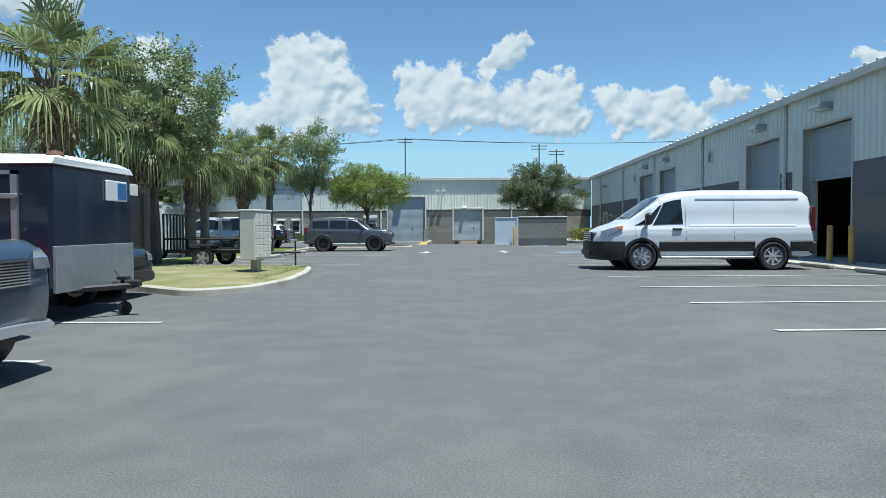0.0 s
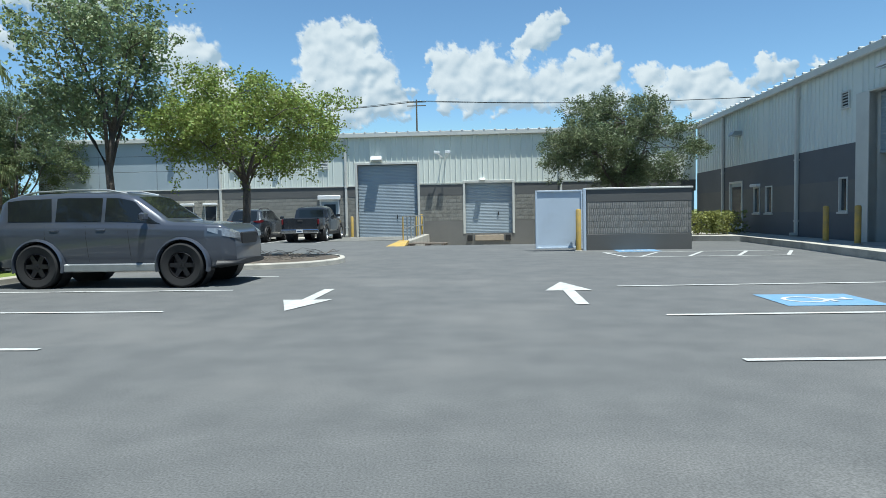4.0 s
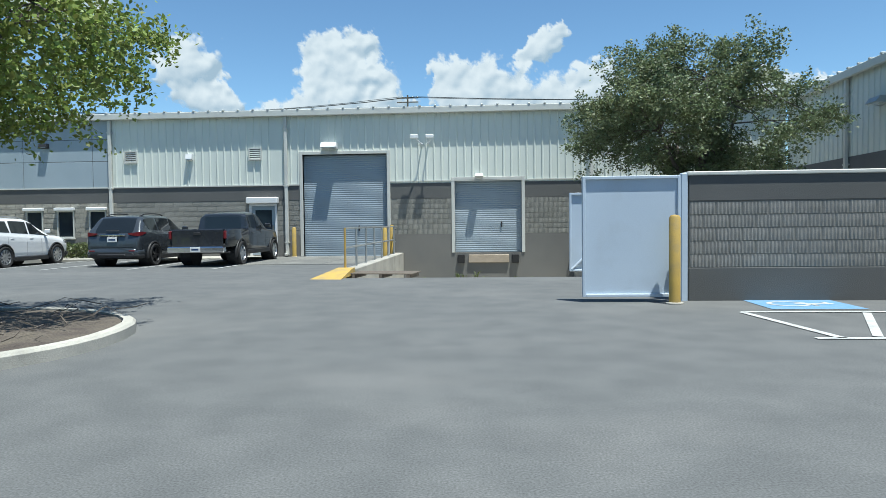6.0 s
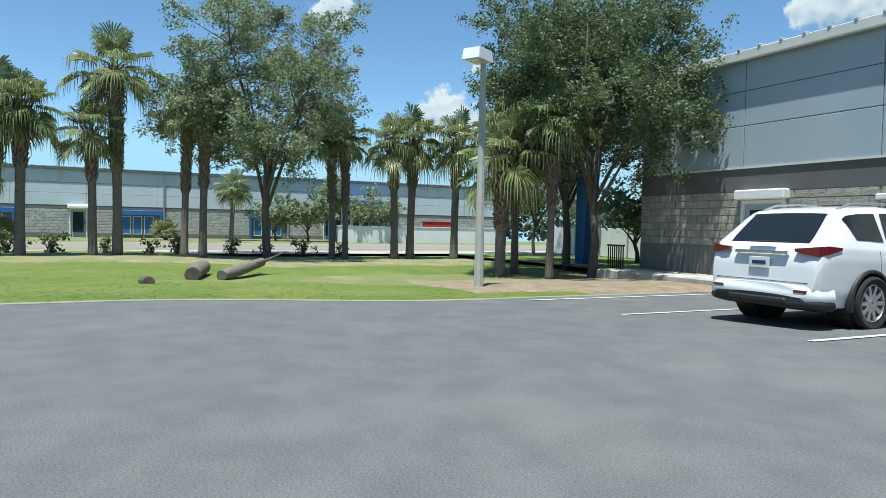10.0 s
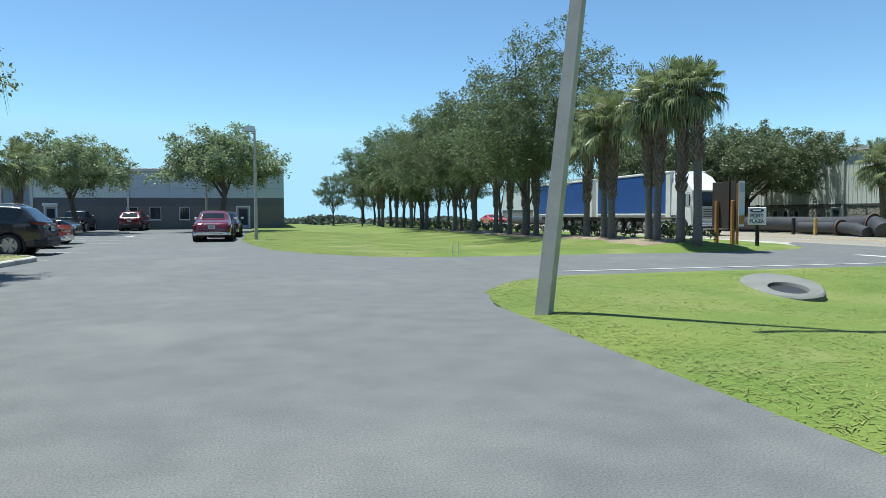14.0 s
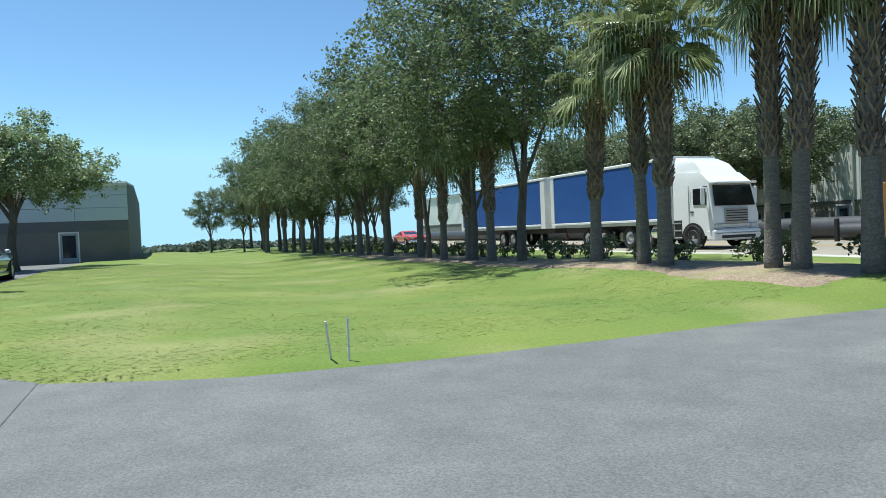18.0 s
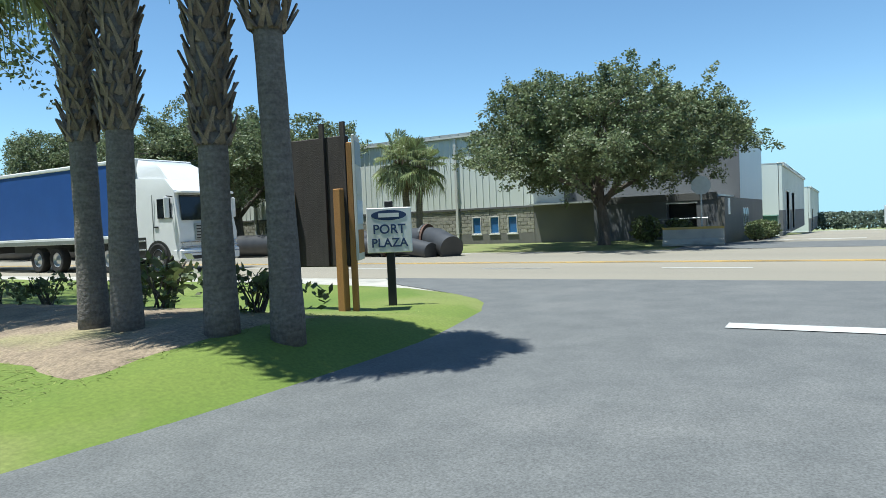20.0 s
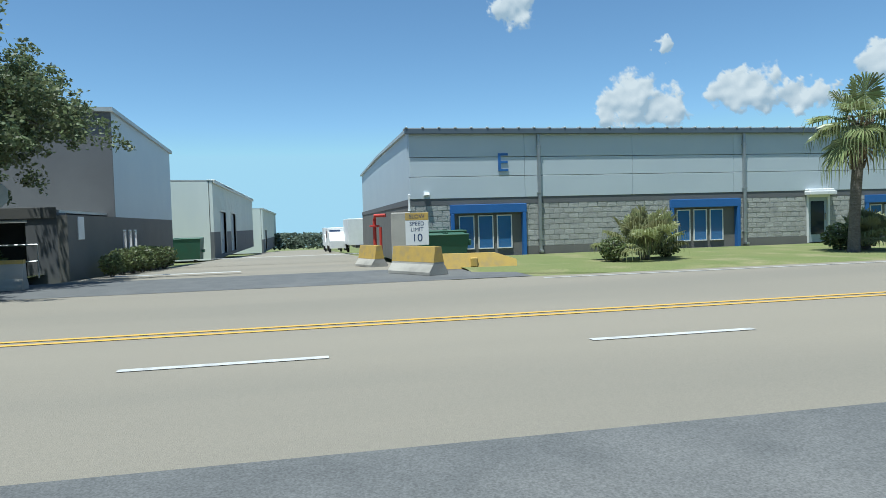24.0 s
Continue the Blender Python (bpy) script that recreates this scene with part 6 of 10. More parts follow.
def wheel(parent, x, y, r, w, rim_mat, spokes=6, rim_r=0.66):
    """Tyre and rim; y is the centre, the outer face looks away from the middle."""
    s = 1 if y > 0 else -1
    e = thing("wheel")
    e.parent = parent
    e.matrix_basis = pose(x, y, r)
    h = w / 2
    ri = r * rim_r
    tyre = MB().lathe([(ri, -h * 0.8), (r * 0.9, -h), (r * 0.975, -h * 0.85), (r, -h * 0.5), (r, h * 0.5), (r * 0.975, h * 0.85), (r * 0.9, h), (ri, h * 0.8), (ri * 0.97, h * 0.3), (ri * 0.97, -h * 0.8)], 24)
    part("tyre", tyre, M_RUBBER, e, smooth=35)
    rim = MB().lathe([(ri * 1.0, s * h * 0.72), (ri * 0.93, s * h * 0.82), (ri * 0.88, s * h * 0.45), (ri * 0.86, -s * h * 0.2), (0.02, -s * h * 0.2)], 24)
    if spokes:
        for k in range(spokes):
            a = 2 * math.pi * k / spokes
            c, q = math.cos(a), math.sin(a)
            wd = ri * (0.17 if spokes < 8 else 0.11)
            vs = []
            for rr, ww, yy in ((ri * 0.12, wd * 1.2, s * h * 0.62), (ri * 0.9, wd * 0.85, s * h * 0.7)):
                for t, dy in ((-ww, 0), (ww, 0), (ww, -s * h * 0.4), (-ww, -s * h * 0.4)):
                    vs.append((c * rr - q * t, yy + dy, q * rr + c * t))
            rim.add(vs, [(0, 1, 5, 4), (1, 2, 6, 5), (2, 3, 7, 6), (3, 0, 4, 7), (0, 3, 2, 1), (4, 5, 6, 7)])
        rim.lathe([(0.01, s * h * 0.72), (ri * 0.2, s * h * 0.68), (ri * 0.22, s * h * 0.3)], 12)
    else:
        rim.lathe([(0.01, s * h * 0.75), (ri * 0.35, s * h * 0.7), (ri * 0.6, s * h * 0.4), (ri * 0.92, s * h * 0.7)], 24)
    part("rim", rim, rim_mat, e, smooth=35)
    return e


def body_shell(tops, bots, widths, xs, crown=0.02, tuck=0.8):
    rings = []
    for x in xs:
        zt, zb, w = interp(tops, x), interp(bots, x), interp(widths, x)
        H = zt - zb
        half = [(0.0, zb), (w * tuck, zb), (w * 0.96, zb + 0.16 * H), (w, zb + 0.42 * H), (w * 0.992, zb + 0.6 * H), (w * 0.965, zb + 0.82 * H), (w * 0.92, zt - 0.04 * min(1, H)), (w * 0.84, zt), (w * 0.4, zt + crown)]
        ring = [(x, y, z) for y, z in half] + [(x, 0, zt + crown * 1.2)] + [(x, -y, z) for y, z in reversed(half[1:])]
        rings.append(ring)
    return rings


class CarBody:
    """The outer skin of a car as one smooth surface, from its outline seen from the side (top, belt and bottom) and from above (width)."""

    def __init__(self, top, belt, bottom, width, roof_w, wells=(), well_r=0.0):
        self.top, self.belt, self.bottom, self.width, self.roof_w = top, belt, bottom, width, roof_w
        self.wells, self.well_r = wells, well_r

    def section(self, x):
        """Half of the cross section at x, from the sill up to the middle of the roof."""
        zt, zb, w = interp(self.top, x), interp(self.bottom, x), interp(self.width, x)
        zs = min(interp(self.belt, x), zt - 0.025)
        h, g = max(0.02, zs - zb), zt - zs
        k = min(1.0, g / 0.34)
        wt = w * 0.87 + (self.roof_w - w * 0.87) * k
        a = w * 0.95
        pts = [(w * 0.78, zb), (w * 0.93, zb + 0.05 * h), (w * 0.975, zb + 0.25 * h), (w * 0.992, zb + 0.5 * h), (w, zb + 0.74 * h), (w * 0.985, zb + 0.9 * h), (a, zs)]
        return pts + [(a + (wt - a) * 0.36, zs + 0.36 * g), (a + (wt - a) * 0.82, zs + 0.82 * g), (wt * 0.955, zs + 0.91 * g), (wt * 0.84, zs + 0.965 * g), (wt * 0.45, zs + 0.993 * g), (0.0, zt)]

    def side(self, x, z, s, out=0.0):
        pts = self.section(x)
        for (y0, z0), (y1, z1) in zip(pts, pts[1:]):
            if z <= z1 or y1 == 0.0:
                t = min(1.0, max(0.0, (z - z0) / max(1e-5, z1 - z0)))
                return (x, s * (y0 + (y1 - y0) * t + out), z)
        return (x, 0.0, z)

    def upper(self, x, y, out=0.0):
        """The point of the hood, screen or roof over (x, y)."""
        pts = self.section(x)[::-1]
        z = pts[0][1]
        for (y0, z0), (y1, z1) in zip(pts, pts[1:]):
            if abs(y) <= y1:
                z = z0 + (z1 - z0) * (abs(y) - y0) / max(1e-5, y1 - y0)
                break
        return (x, y, z + out)

    def skin(self, xs):
        mb, n = MB(), 0
        for x in xs:
            half = self.section(x)
            low = [(a[0] + (b[0] - a[0]) * k / 4, a[1] + (b[1] - a[1]) * k / 4) for a, b in zip(half[:6], half[1:7]) for k in range(4)]
            half = low + half[6:]
            ring = [(x, y, z) for y, z in half] + [(x, -y, z) for y, z in reversed(half[:-1])]
            n = len(ring)
            mb.v.extend(ring)
        for i in range(len(xs) - 1):
            for j in range(n):
                q = (i * n + j, i * n + (j + 1) % n, (i + 1) * n + (j + 1) % n, (i + 1) * n + j)
                c = [sum(mb.v[p][m] for p in q) / 4 for m in range(3)]
                if abs(c[1]) > 0.3 and any((c[0] - a) ** 2 + (c[2] - b) ** 2 < self.well_r ** 2 for a, b in self.wells):
                    continue
                mb.f.append(q)
        mb.f.append(tuple(reversed(range(n))))
        mb.f.append(tuple((len(xs) - 1) * n + k for k in range(n)))
        return mb

    def pane(self, x0, x1, t0, t1, s, lo=0.08, hi=0.80, nu=8, nf=4, out=0.008):
        """A side window between x0 and x1 at the belt, and t0 and t1 at the roof."""
        mb = MB()
        for f in range(nf + 1):
            for u in range(nu + 1):
                k = (0.0, 0.19, 0.389, 0.7, 1.0)[f]
                a, b = x0 + (t0 - x0) * k, x1 + (t1 - x1) * k
                x = a + (b - a) * u / nu
                zt, zs = interp(self.top, x), interp(self.belt, x)
                zs = min(zs, zt - 0.025)
                mb.v.append(self.side(x, zs + (zt - zs) * (lo + (hi - lo) * k), s, out))
        for f in range(nf):
            for u in range(nu):
                k = f * (nu + 1) + u
                mb.f.append((k, k + 1, k + nu + 2, k + nu + 1))
        return mb

    def screen(self, xa, xb, share=0.86, na=8, nb=8, out=0.007):
        """A windscreen or rear window on the slope between xa and xb."""
        mb = MB()
        for i in range(na + 1):
            x = xa + (xb - xa) * i / na
            w = self.section(x)[9][0] * share
            for j in range(nb + 1):
                p = self.upper(x, w * (2 * j / nb - 1), out)
                mb.v.append(p)
        for i in range(na):
            for j in range(nb):
                k = i * (nb + 1) + j
                mb.f.append((k, k + 1, k + nb + 2, k + nb + 1))
        return mb

    def seam(self, x, z0, z1, s, lean=0.0):
        mb = MB()
        for k in range(7):
            z = z0 + (z1 - z0) * k / 6
            px = x + lean * k / 6
            for d in (-0.0045, 0.0045):
                mb.v.append(self.side(px + d, z, s, 0.003))
        for k in range(6):
            mb.f.append((2 * k, 2 * k + 1, 2 * k + 3, 2 * k + 2))
        return mb


def arches(v, wb, w, r, trim=None, flare=0.02):
    for x in (wb / 2, -wb / 2):
        for s in (1, -1):
            mb = MB()
            rings = []
            n = 18
            for rr, yy in ((r * 1.10, w - 0.12), (r * 1.10, w + flare * 0.5), (r * 1.14, w + flare), (r * 1.22, w + flare * 0.6), (r * 1.26, w - 0.05)):
                rings.append([(x + rr * math.cos(a), s * yy, max(0.2, r + rr * math.sin(a))) for a in [math.radians(-14 + 208 * j / n) for j in range(n + 1)]])
            mb.loft(rings, caps=False, closed=False)
            part("wheel_arch", mb, trim or M_BLACK, v, smooth=40)
            ang = [2 * math.pi * j / 24 for j in range(24)]
            well = MB().loft([[(x + r * 1.16 * math.cos(a), s * (w - 0.03), r + r * 1.16 * math.sin(a)) for a in ang], [(x + r * 1.16 * math.cos(a), s * (w - 0.36), r + r * 1.16 * math.sin(a)) for a in ang]], caps=False)
            well.f.append(tuple(range(24, 48)))
            part("wheel_well", well, M_BLACK, v)


def vehicle(name, x, y, rz, label, category, spec, group="", z=None):
    """A road vehicle from its measures. rz: the way its nose points, from +x."""
    S = spec
    v = thing(name, x, y, gz(x, y) if z is None else z, rz, label, category, group)
    L, W, wb, r = S["L"], S["W"] / 2, S["wb"], S["r"]
    fo = S.get("front", 0.92)
    xf, xr = wb / 2 + fo, wb / 2 + fo - L
    body = S["paint"]
    trim = S.get("trim", M_BLACK)
    clear = S.get("clear", 0.24)
    zb, zh, nose = S["belt"], S["hood"], S.get("nose", S["hood"] - 0.22)
    cowl = S["cowl"]
    tail_top = S.get("deck", zb)
    end = S.get("body_end", xr)
    H, rb0, (rf, rr) = S["H"], S["rear_base"], S["roof"]
    top = S.get("top")
    if not top:
        top = [(end, S.get("tail", 0.64)), (end + 0.03, tail_top - 0.18), (end + 0.09, tail_top - 0.01)]
        if rb0 > end + 0.14:
            top.append((rb0, tail_top + 0.01))
        top += [(rr - 0.05, H - 0.15), (rr + 0.06, H - 0.075), (rr + 0.3, H - 0.035), ((rf + rr) / 2, H), (rf - 0.25, H - 0.02), (rf, H - 0.09), (rf + 0.1, H - 0.15), (cowl + 0.04, zh + 0.06), (cowl + 0.16, zh + 0.03), (cowl + 0.5, zh + 0.015), (xf - 0.5, zh - 0.025), (xf - 0.25, nose + 0.06), (xf - 0.1, nose - 0.03), (xf - 0.03, nose - 0.13), (xf, nose - 0.3)]
    belt = S.get("belt_line") or [(end, zb + 0.03), (0.0, zb), (cowl, zb - 0.03), (xf, min(zb - 0.05, zh - 0.08))]
    bots = [(end, clear + 0.2), (end + 0.25, clear + 0.03), (xf - 0.35, clear), (xf, clear + 0.12)]
    tap = S.get("taper", 0.86)
    widths = [(end, W * tap), (end + 0.05, W * (tap + 0.06)), (end + 0.14, W * 0.955), (end + 0.5, W * 0.99), (end + 1.0, W), (xf - 0.9, W), (xf - 0.5, W * 0.975), (xf - 0.2, W * 0.90), (xf - 0.06, W * tap * 0.93), (xf, W * tap * 0.84)]
    if S.get("bed"):
        widths = [(end, W * 0.95), (end + 0.4, W)] + widths[5:]
    wells = [(px, r) for px in (wb / 2, -wb / 2)]
    shape = CarBody(top, belt, bots, widths, W * S.get("tumble", 0.78), wells, r * 1.14)
    xs = {end, end + 0.02, xf - 0.02, xf} | {p[0] for p in top}
    xs |= {end + (xf - end) * k / 46 for k in range(47)} | {px + r * 1.14 * math.cos(math.pi * k / 12) for px, _ in wells for k in range(13)}
    xs = sorted(x for x in xs if end <= x <= xf)
    xs = [x for k, x in enumerate(xs) if k == 0 or x - xs[k - 1] > 0.006 or x == xf]
    part("body", shape.skin(xs), body, v, smooth=48)
    glass = S.get("glass") or M_CARGLASS
    edges = [cowl - 0.02] + list(S["pillars"]) + [S.get("glass_end", rb0 + 0.30)]
    for s in (1, -1):
        for a, b in zip(edges, edges[1:]):
            a, b = a - (0.035 if a != edges[0] else 0.0), b + 0.035
            part("side_window", shape.pane(a, b, min(a, rf + 0.05) if a == edges[0] else a - 0.05 * (a < -0.9), b + (S.get("rake", 0.12) if b < edges[-1] + 0.05 else 0.0), s), glass, v)
    part("windscreen", shape.screen(cowl + 0.0, rf + 0.03), glass, v)
    if S.get("rear_glass", True):
        part("rear_window", shape.screen(rr - 0.02, max(rb0, end + 0.07) + S.get("glass_up", 0.02), 0.84), glass, v)
    part("underbody", MB().box(end + 0.25, -W * 0.8, clear + 0.02, xf - 0.25, W * 0.8, clear + 0.1), M_BLACK, v)
    arches(v, wb, W, r, S.get("arch", trim), S.get("flare", 0.015))
    for px in (wb / 2, -wb / 2):
        for s in (1, -1):
            wheel(v, px, s * (W - S.get("tw", 0.22) / 2 + 0.055), r, S.get("tw", 0.22), S.get("rim", M_RIM), S.get("spokes", 6), rim_r=S.get("rim_r", 0.68))
    # bumpers, sills, lights, plates, mirrors, handles
    fb, rb = S.get("front_bumper", trim), S.get("rear_bumper", trim)
    part("front_bumper", MB().loft(body_shell([(xf - 0.3, 0.5), (xf + 0.05, 0.47)], [(xf - 0.3, clear), (xf + 0.05, clear + 0.05)], [(xf - 0.3, W * 0.97), (xf - 0.05, W * 0.86), (xf + 0.05, W * 0.72)], [xf - 0.3, xf - 0.05, xf + 0.05])), fb, v, smooth=50)
    rbz = S.get("rb_z", 0.55)
    part("rear_bumper", MB().loft(body_shell([(xr - 0.05, rbz - 0.04), (xr + 0.3, rbz)], [(xr - 0.05, clear + 0.1), (xr + 0.3, clear + 0.05)], [(xr - 0.05, W * 0.8), (xr + 0.05, W * 0.93), (xr + 0.3, W * 0.985)], [xr - 0.05, xr + 0.05, xr + 0.3])), rb, v, smooth=50)
    part("grille", MB().box(xf - 0.04, -W * 0.42, nose - 0.32, xf + 0.02, W * 0.42, nose - 0.1, 0.02), S.get("grille", M_BLACK), v)
    for k in range(9 if S.get("billet") else 0):
        part("grille_bar", MB().box(xf + 0.015, -W * 0.42, nose - 0.325 + k * 0.025, xf + 0.035, W * 0.42, nose - 0.313 + k * 0.025), M_CHROME, v)
    for s in (1, -1):
        part("headlight", MB().loft([[(xf - 0.45, s * W * 0.955, nose - 0.0), (xf - 0.45, s * W * 0.965, nose - 0.06), (xf - 0.45, s * W * 0.8, nose - 0.06), (xf - 0.45, s * W * 0.8, nose - 0.0)],
                                      [(xf - 0.17, s * W * 0.87, nose - 0.02), (xf - 0.17, s * W * 0.885, nose - 0.16), (xf - 0.12, s * W * 0.7, nose - 0.16), (xf - 0.12, s * W * 0.7, nose - 0.02)],
                                      [(xf - 0.015, s * W * 0.74, nose - 0.1), (xf - 0.005, s * W * 0.76, nose - 0.2), (xf + 0.012, s * W * 0.5, nose - 0.2), (xf + 0.004, s * W * 0.5, nose - 0.1)]]), M_HEADLAMP, v, smooth=40)
        tz = S.get("tail_z", zb - 0.1)
        tb = S.get("tail_box", (0.3, 0.16))
        if tb[0] > 0.3 and not S.get("bed") and tb[0] < 0.5:
            def lens(px, py, z0, z1, d):
                return [(px, py, z1), (px, py, z0), (px + d[0], py + d[1], z0), (px + d[0], py + d[1], z1)]
            part("tail_light", MB().loft([lens(xr + 0.40, s * W * 0.985, tz + 0.03, tz + 0.06, (0, -s * 0.05)), lens(xr + 0.16, s * W * 0.965, tz - 0.03, tz + 0.08, (0.02, -s * 0.05)), lens(xr + 0.04, s * W * 0.895, tz - 0.06, tz + 0.07, (0.05, -s * 0.02)), lens(xr + 0.004, s * W * 0.70, tz - 0.03, tz + 0.05, (0.06, 0)), lens(xr + 0.004, s * W * 0.56, tz - 0.0, tz + 0.04, (0.06, 0))]), M_TAIL, v, smooth=50)
            part("reflector", MB().box(xr - 0.055, s * W * 0.6, 0.5, xr - 0.02, s * W * 0.8, 0.54, 0.006), M_TAIL, v)
        else:
            part("tail_light", MB().box(xr + 0.0 + S.get("tail_in", 0.03), s * W * 0.965, tz - tb[1] / 2, xr + 0.04 + S.get("tail_in", 0.03) + S.get("tail_wrap", 0.16), s * (W * 0.965 - tb[0]), tz + tb[1] / 2, 0.02), M_TAIL, v)
        mx = cowl - 0.28
        part("mirror", MB().box(mx - 0.07, s * (W * 0.98), zb + 0.05, mx + 0.05, s * (W * 0.98 + 0.2), zb + 0.2, 0.03), S.get("mirror", body), v)
        for hx in S.get("handles", ()):
            part("door_handle", MB().box(hx - 0.09, s * (W * 0.975), zb - 0.13, hx + 0.09, s * (W * 0.975 + 0.03), zb - 0.09, 0.01), S.get("handle_mat", body), v)
        part("side_sill", MB().box(-wb / 2 + r * 1.15, s * (W - 0.1), clear - 0.03, wb / 2 - r * 1.15, s * (W + 0.005), clear + 0.12, 0.02), S.get("sill", trim), v)
        for dx in S.get("seams", ()):
            part("door_seam", shape.seam(dx, clear + 0.16, zb - 0.03, s, -0.05), M_BLACK, v)
    part("number_plate", MB().box(xr - 0.022 + S.get("plate_in", 0), -0.16, S.get("plate_z", 0.8), xr - 0.002 + S.get("plate_in", 0), 0.16, S.get("plate_z", 0.8) + 0.15, 0.004), M_BOARD, v, "white plate with plain dark bar")
    part("plate_bar", MB().box(xr - 0.0255 + S.get("plate_in", 0), -0.11, S.get("plate_z", 0.8) + 0.05, xr - 0.022 + S.get("plate_in", 0), 0.11, S.get("plate_z", 0.8) + 0.1), M_NAVY, v)
    if S.get("hatch"):
        part("lower_cladding", MB().loft(body_shell([(xr - 0.06, 0.44), (xr + 0.3, 0.46)], [(xr - 0.06, clear + 0.06), (xr + 0.3, clear)], [(xr - 0.06, W * 0.78), (xr + 0.05, W * 0.935), (xr + 0.3, W * 0.99)], [xr - 0.06, xr + 0.05, xr + 0.3])), M_BLACK, v, smooth=50)
        part("skid_plate", MB().box(xr - 0.085, -W * 0.5, 0.34, xr + 0.0, W * 0.5, 0.42, 0.02), M_DARKMETAL, v)
        part("wiper", MB().box(xr + 0.045, -0.2, zb + 0.06, xr + 0.09, 0.22, zb + 0.085, 0.008), M_BLACK, v)
        part("tailgate_seam", MB().box(xr - 0.004, -W * 0.78, 0.63, xr + 0.03, W * 0.78, 0.636), M_BLACK, v)
    if S.get("rails"):
        for s in (1, -1):
            yy = s * W * S.get("tumble", 0.78) * 0.8
            rail = [shape.upper(rf - 0.2 + (rr - rf + 0.35) * k / 6, yy, 0.0 if k in (0, 6) else 0.05) for k in range(7)]
            part("roof_rail", MB().tube(rail, 0.018, 6), S["rails"], v)
    if S.get("wiper", True) and not S.get("bed"):
        part("tailgate_trim", MB().box(xr - 0.012, -W * 0.45, S.get("plate_z", 0.8) + 0.19, xr + 0.05, W * 0.45, S.get("plate_z", 0.8) + 0.24, 0.01), S.get("gate_trim", M_CHROME), v)
    if S.get("bed"):
        b0, top, t = S["bed"], S.get("bed_top", zb), 0.07
        e0 = xr
        part("bed_floor", MB().box(e0 + 0.02, -W * 0.93, 0.62, b0, W * 0.93, 0.68), M_BLACK, v)
        for s in (1, -1):
            mb = MB().box(e0 + 0.08, s * W * 0.97, clear + 0.25, b0, s * (W * 0.97 - t), top, 0.025)
            mb.box(e0 + 0.08, s * (W * 0.985), 0.66, b0, s * (W * 0.9), top - 0.14, 0.03)
            part("bed_side", mb, body, v, smooth=50)
        part("bed_front", MB().box(b0 - t, -W * 0.93, 0.6, b0, W * 0.93, top - 0.02), body, v)
        part("tailgate", MB().box(e0, -W * 0.86, 0.6, e0 + t, W * 0.86, top - 0.01, 0.02), body, v)
        part("tailgate_handle", MB().box(e0 - 0.02, -0.12, top - 0.17, e0 + 0.01, 0.12, top - 0.1, 0.01), M_BLACK, v)
        part("rear_step", MB().box(e0 - 0.16, -W * 0.96, 0.46, e0 + 0.02, W * 0.96, 0.64, 0.03), S.get("step", M_CHROME), v)
    return v


P_WHITE = paint("white_car_paint", (0.72, 0.73, 0.73))
P_SILVER = paint("silver_car_paint", (0.50, 0.52, 0.54), 0.3, 0.4)
P_GREY = paint("dark_grey_car_paint", (0.072, 0.083, 0.105), 0.28, 0.3)
P_CHARCOAL = paint("charcoal_car_paint", (0.028, 0.031, 0.036), 0.25, 0.2)
P_BLUEGREY = paint("green_grey_car_paint", (0.05, 0.058, 0.066), 0.26, 0.3)
P_STEELBLUE = paint("steel_blue_car_paint", (0.05, 0.075, 0.11), 0.25, 0.3)
P_BLACK = paint("black_car_paint", (0.012, 0.013, 0.016), 0.22, 0.1)
P_NAVY = paint("navy_car_paint", (0.014, 0.02, 0.04), 0.22, 0.1)
P_RED = paint("orange_red_car_paint", (0.50, 0.05, 0.02), 0.25, 0.0)
P_MAROON = paint("maroon_car_paint", (0.13, 0.012, 0.018), 0.22, 0.1)
P_VAN = paint("white_van_paint", (0.62, 0.66, 0.70), 0.32, 0.0)

SUV = dict(L=4.6, W=1.86, wb=2.66, r=0.365, belt=1.09, hood=1.04, nose=0.88, H=1.69, cowl=1.0, rear_base=-2.2, roof=(0.2, -1.72), pillars=(-0.08, -0.98), glass_end=-1.62, rake=-0.16, front=0.93, handles=(0.0, -0.95), seams=(0.55, -0.2, -1.1), tail_z=1.04, tail_box=(0.36, 0.17), plate_z=0.8, hatch=True, rb_z=0.62, rim_r=0.72, flare=0.03, tumble=0.76,
           belt_line=[(-2.34, 1.2), (-1.4, 1.16), (-0.4, 1.1), (1.0, 1.03), (2.26, 0.8)])
vehicle("car", -15.6, 58.4, 90, "white compact suv parked nose-in before the hedge", "car", {**SUV, "paint": P_WHITE, "rails": M_GALV, "handle_mat": P_WHITE, "spokes": 10, "rear_bumper": P_WHITE}, "parked cars")
vehicle("car", -10.65, 58.75, 90, "dark grey compact suv parked nose-in", "car", {**SUV, "L": 4.52, "wb": 2.69, "paint": P_BLUEGREY, "rear_bumper": P_BLUEGREY, "rim": M_RIMBLACK, "rails": M_DARKMETAL, "spokes": 5}, "parked cars")
PICK = dict(L=5.4, W=1.9, wb=3.24, r=0.39, belt=1.16, hood=1.14, H=1.78, cowl=1.0, rear_base=-0.86, roof=(0.4, -0.76), pillars=(-0.08,), glass_end=-0.72, rake=0.0, glass_up=0.004, front=0.9, bed=-0.88, body_end=-0.95, deck=1.16, tail=1.1, bed_top=1.18, handles=(0.3, -0.55), seams=(0.75, -0.1), tail_z=1.0, tail_box=(0.085, 0.25), tail_in=-0.01, tail_wrap=0.1, plate_z=0.48, plate_in=-0.15, clear=0.36, tumble=0.8, rb_z=0.5, tw=0.25)
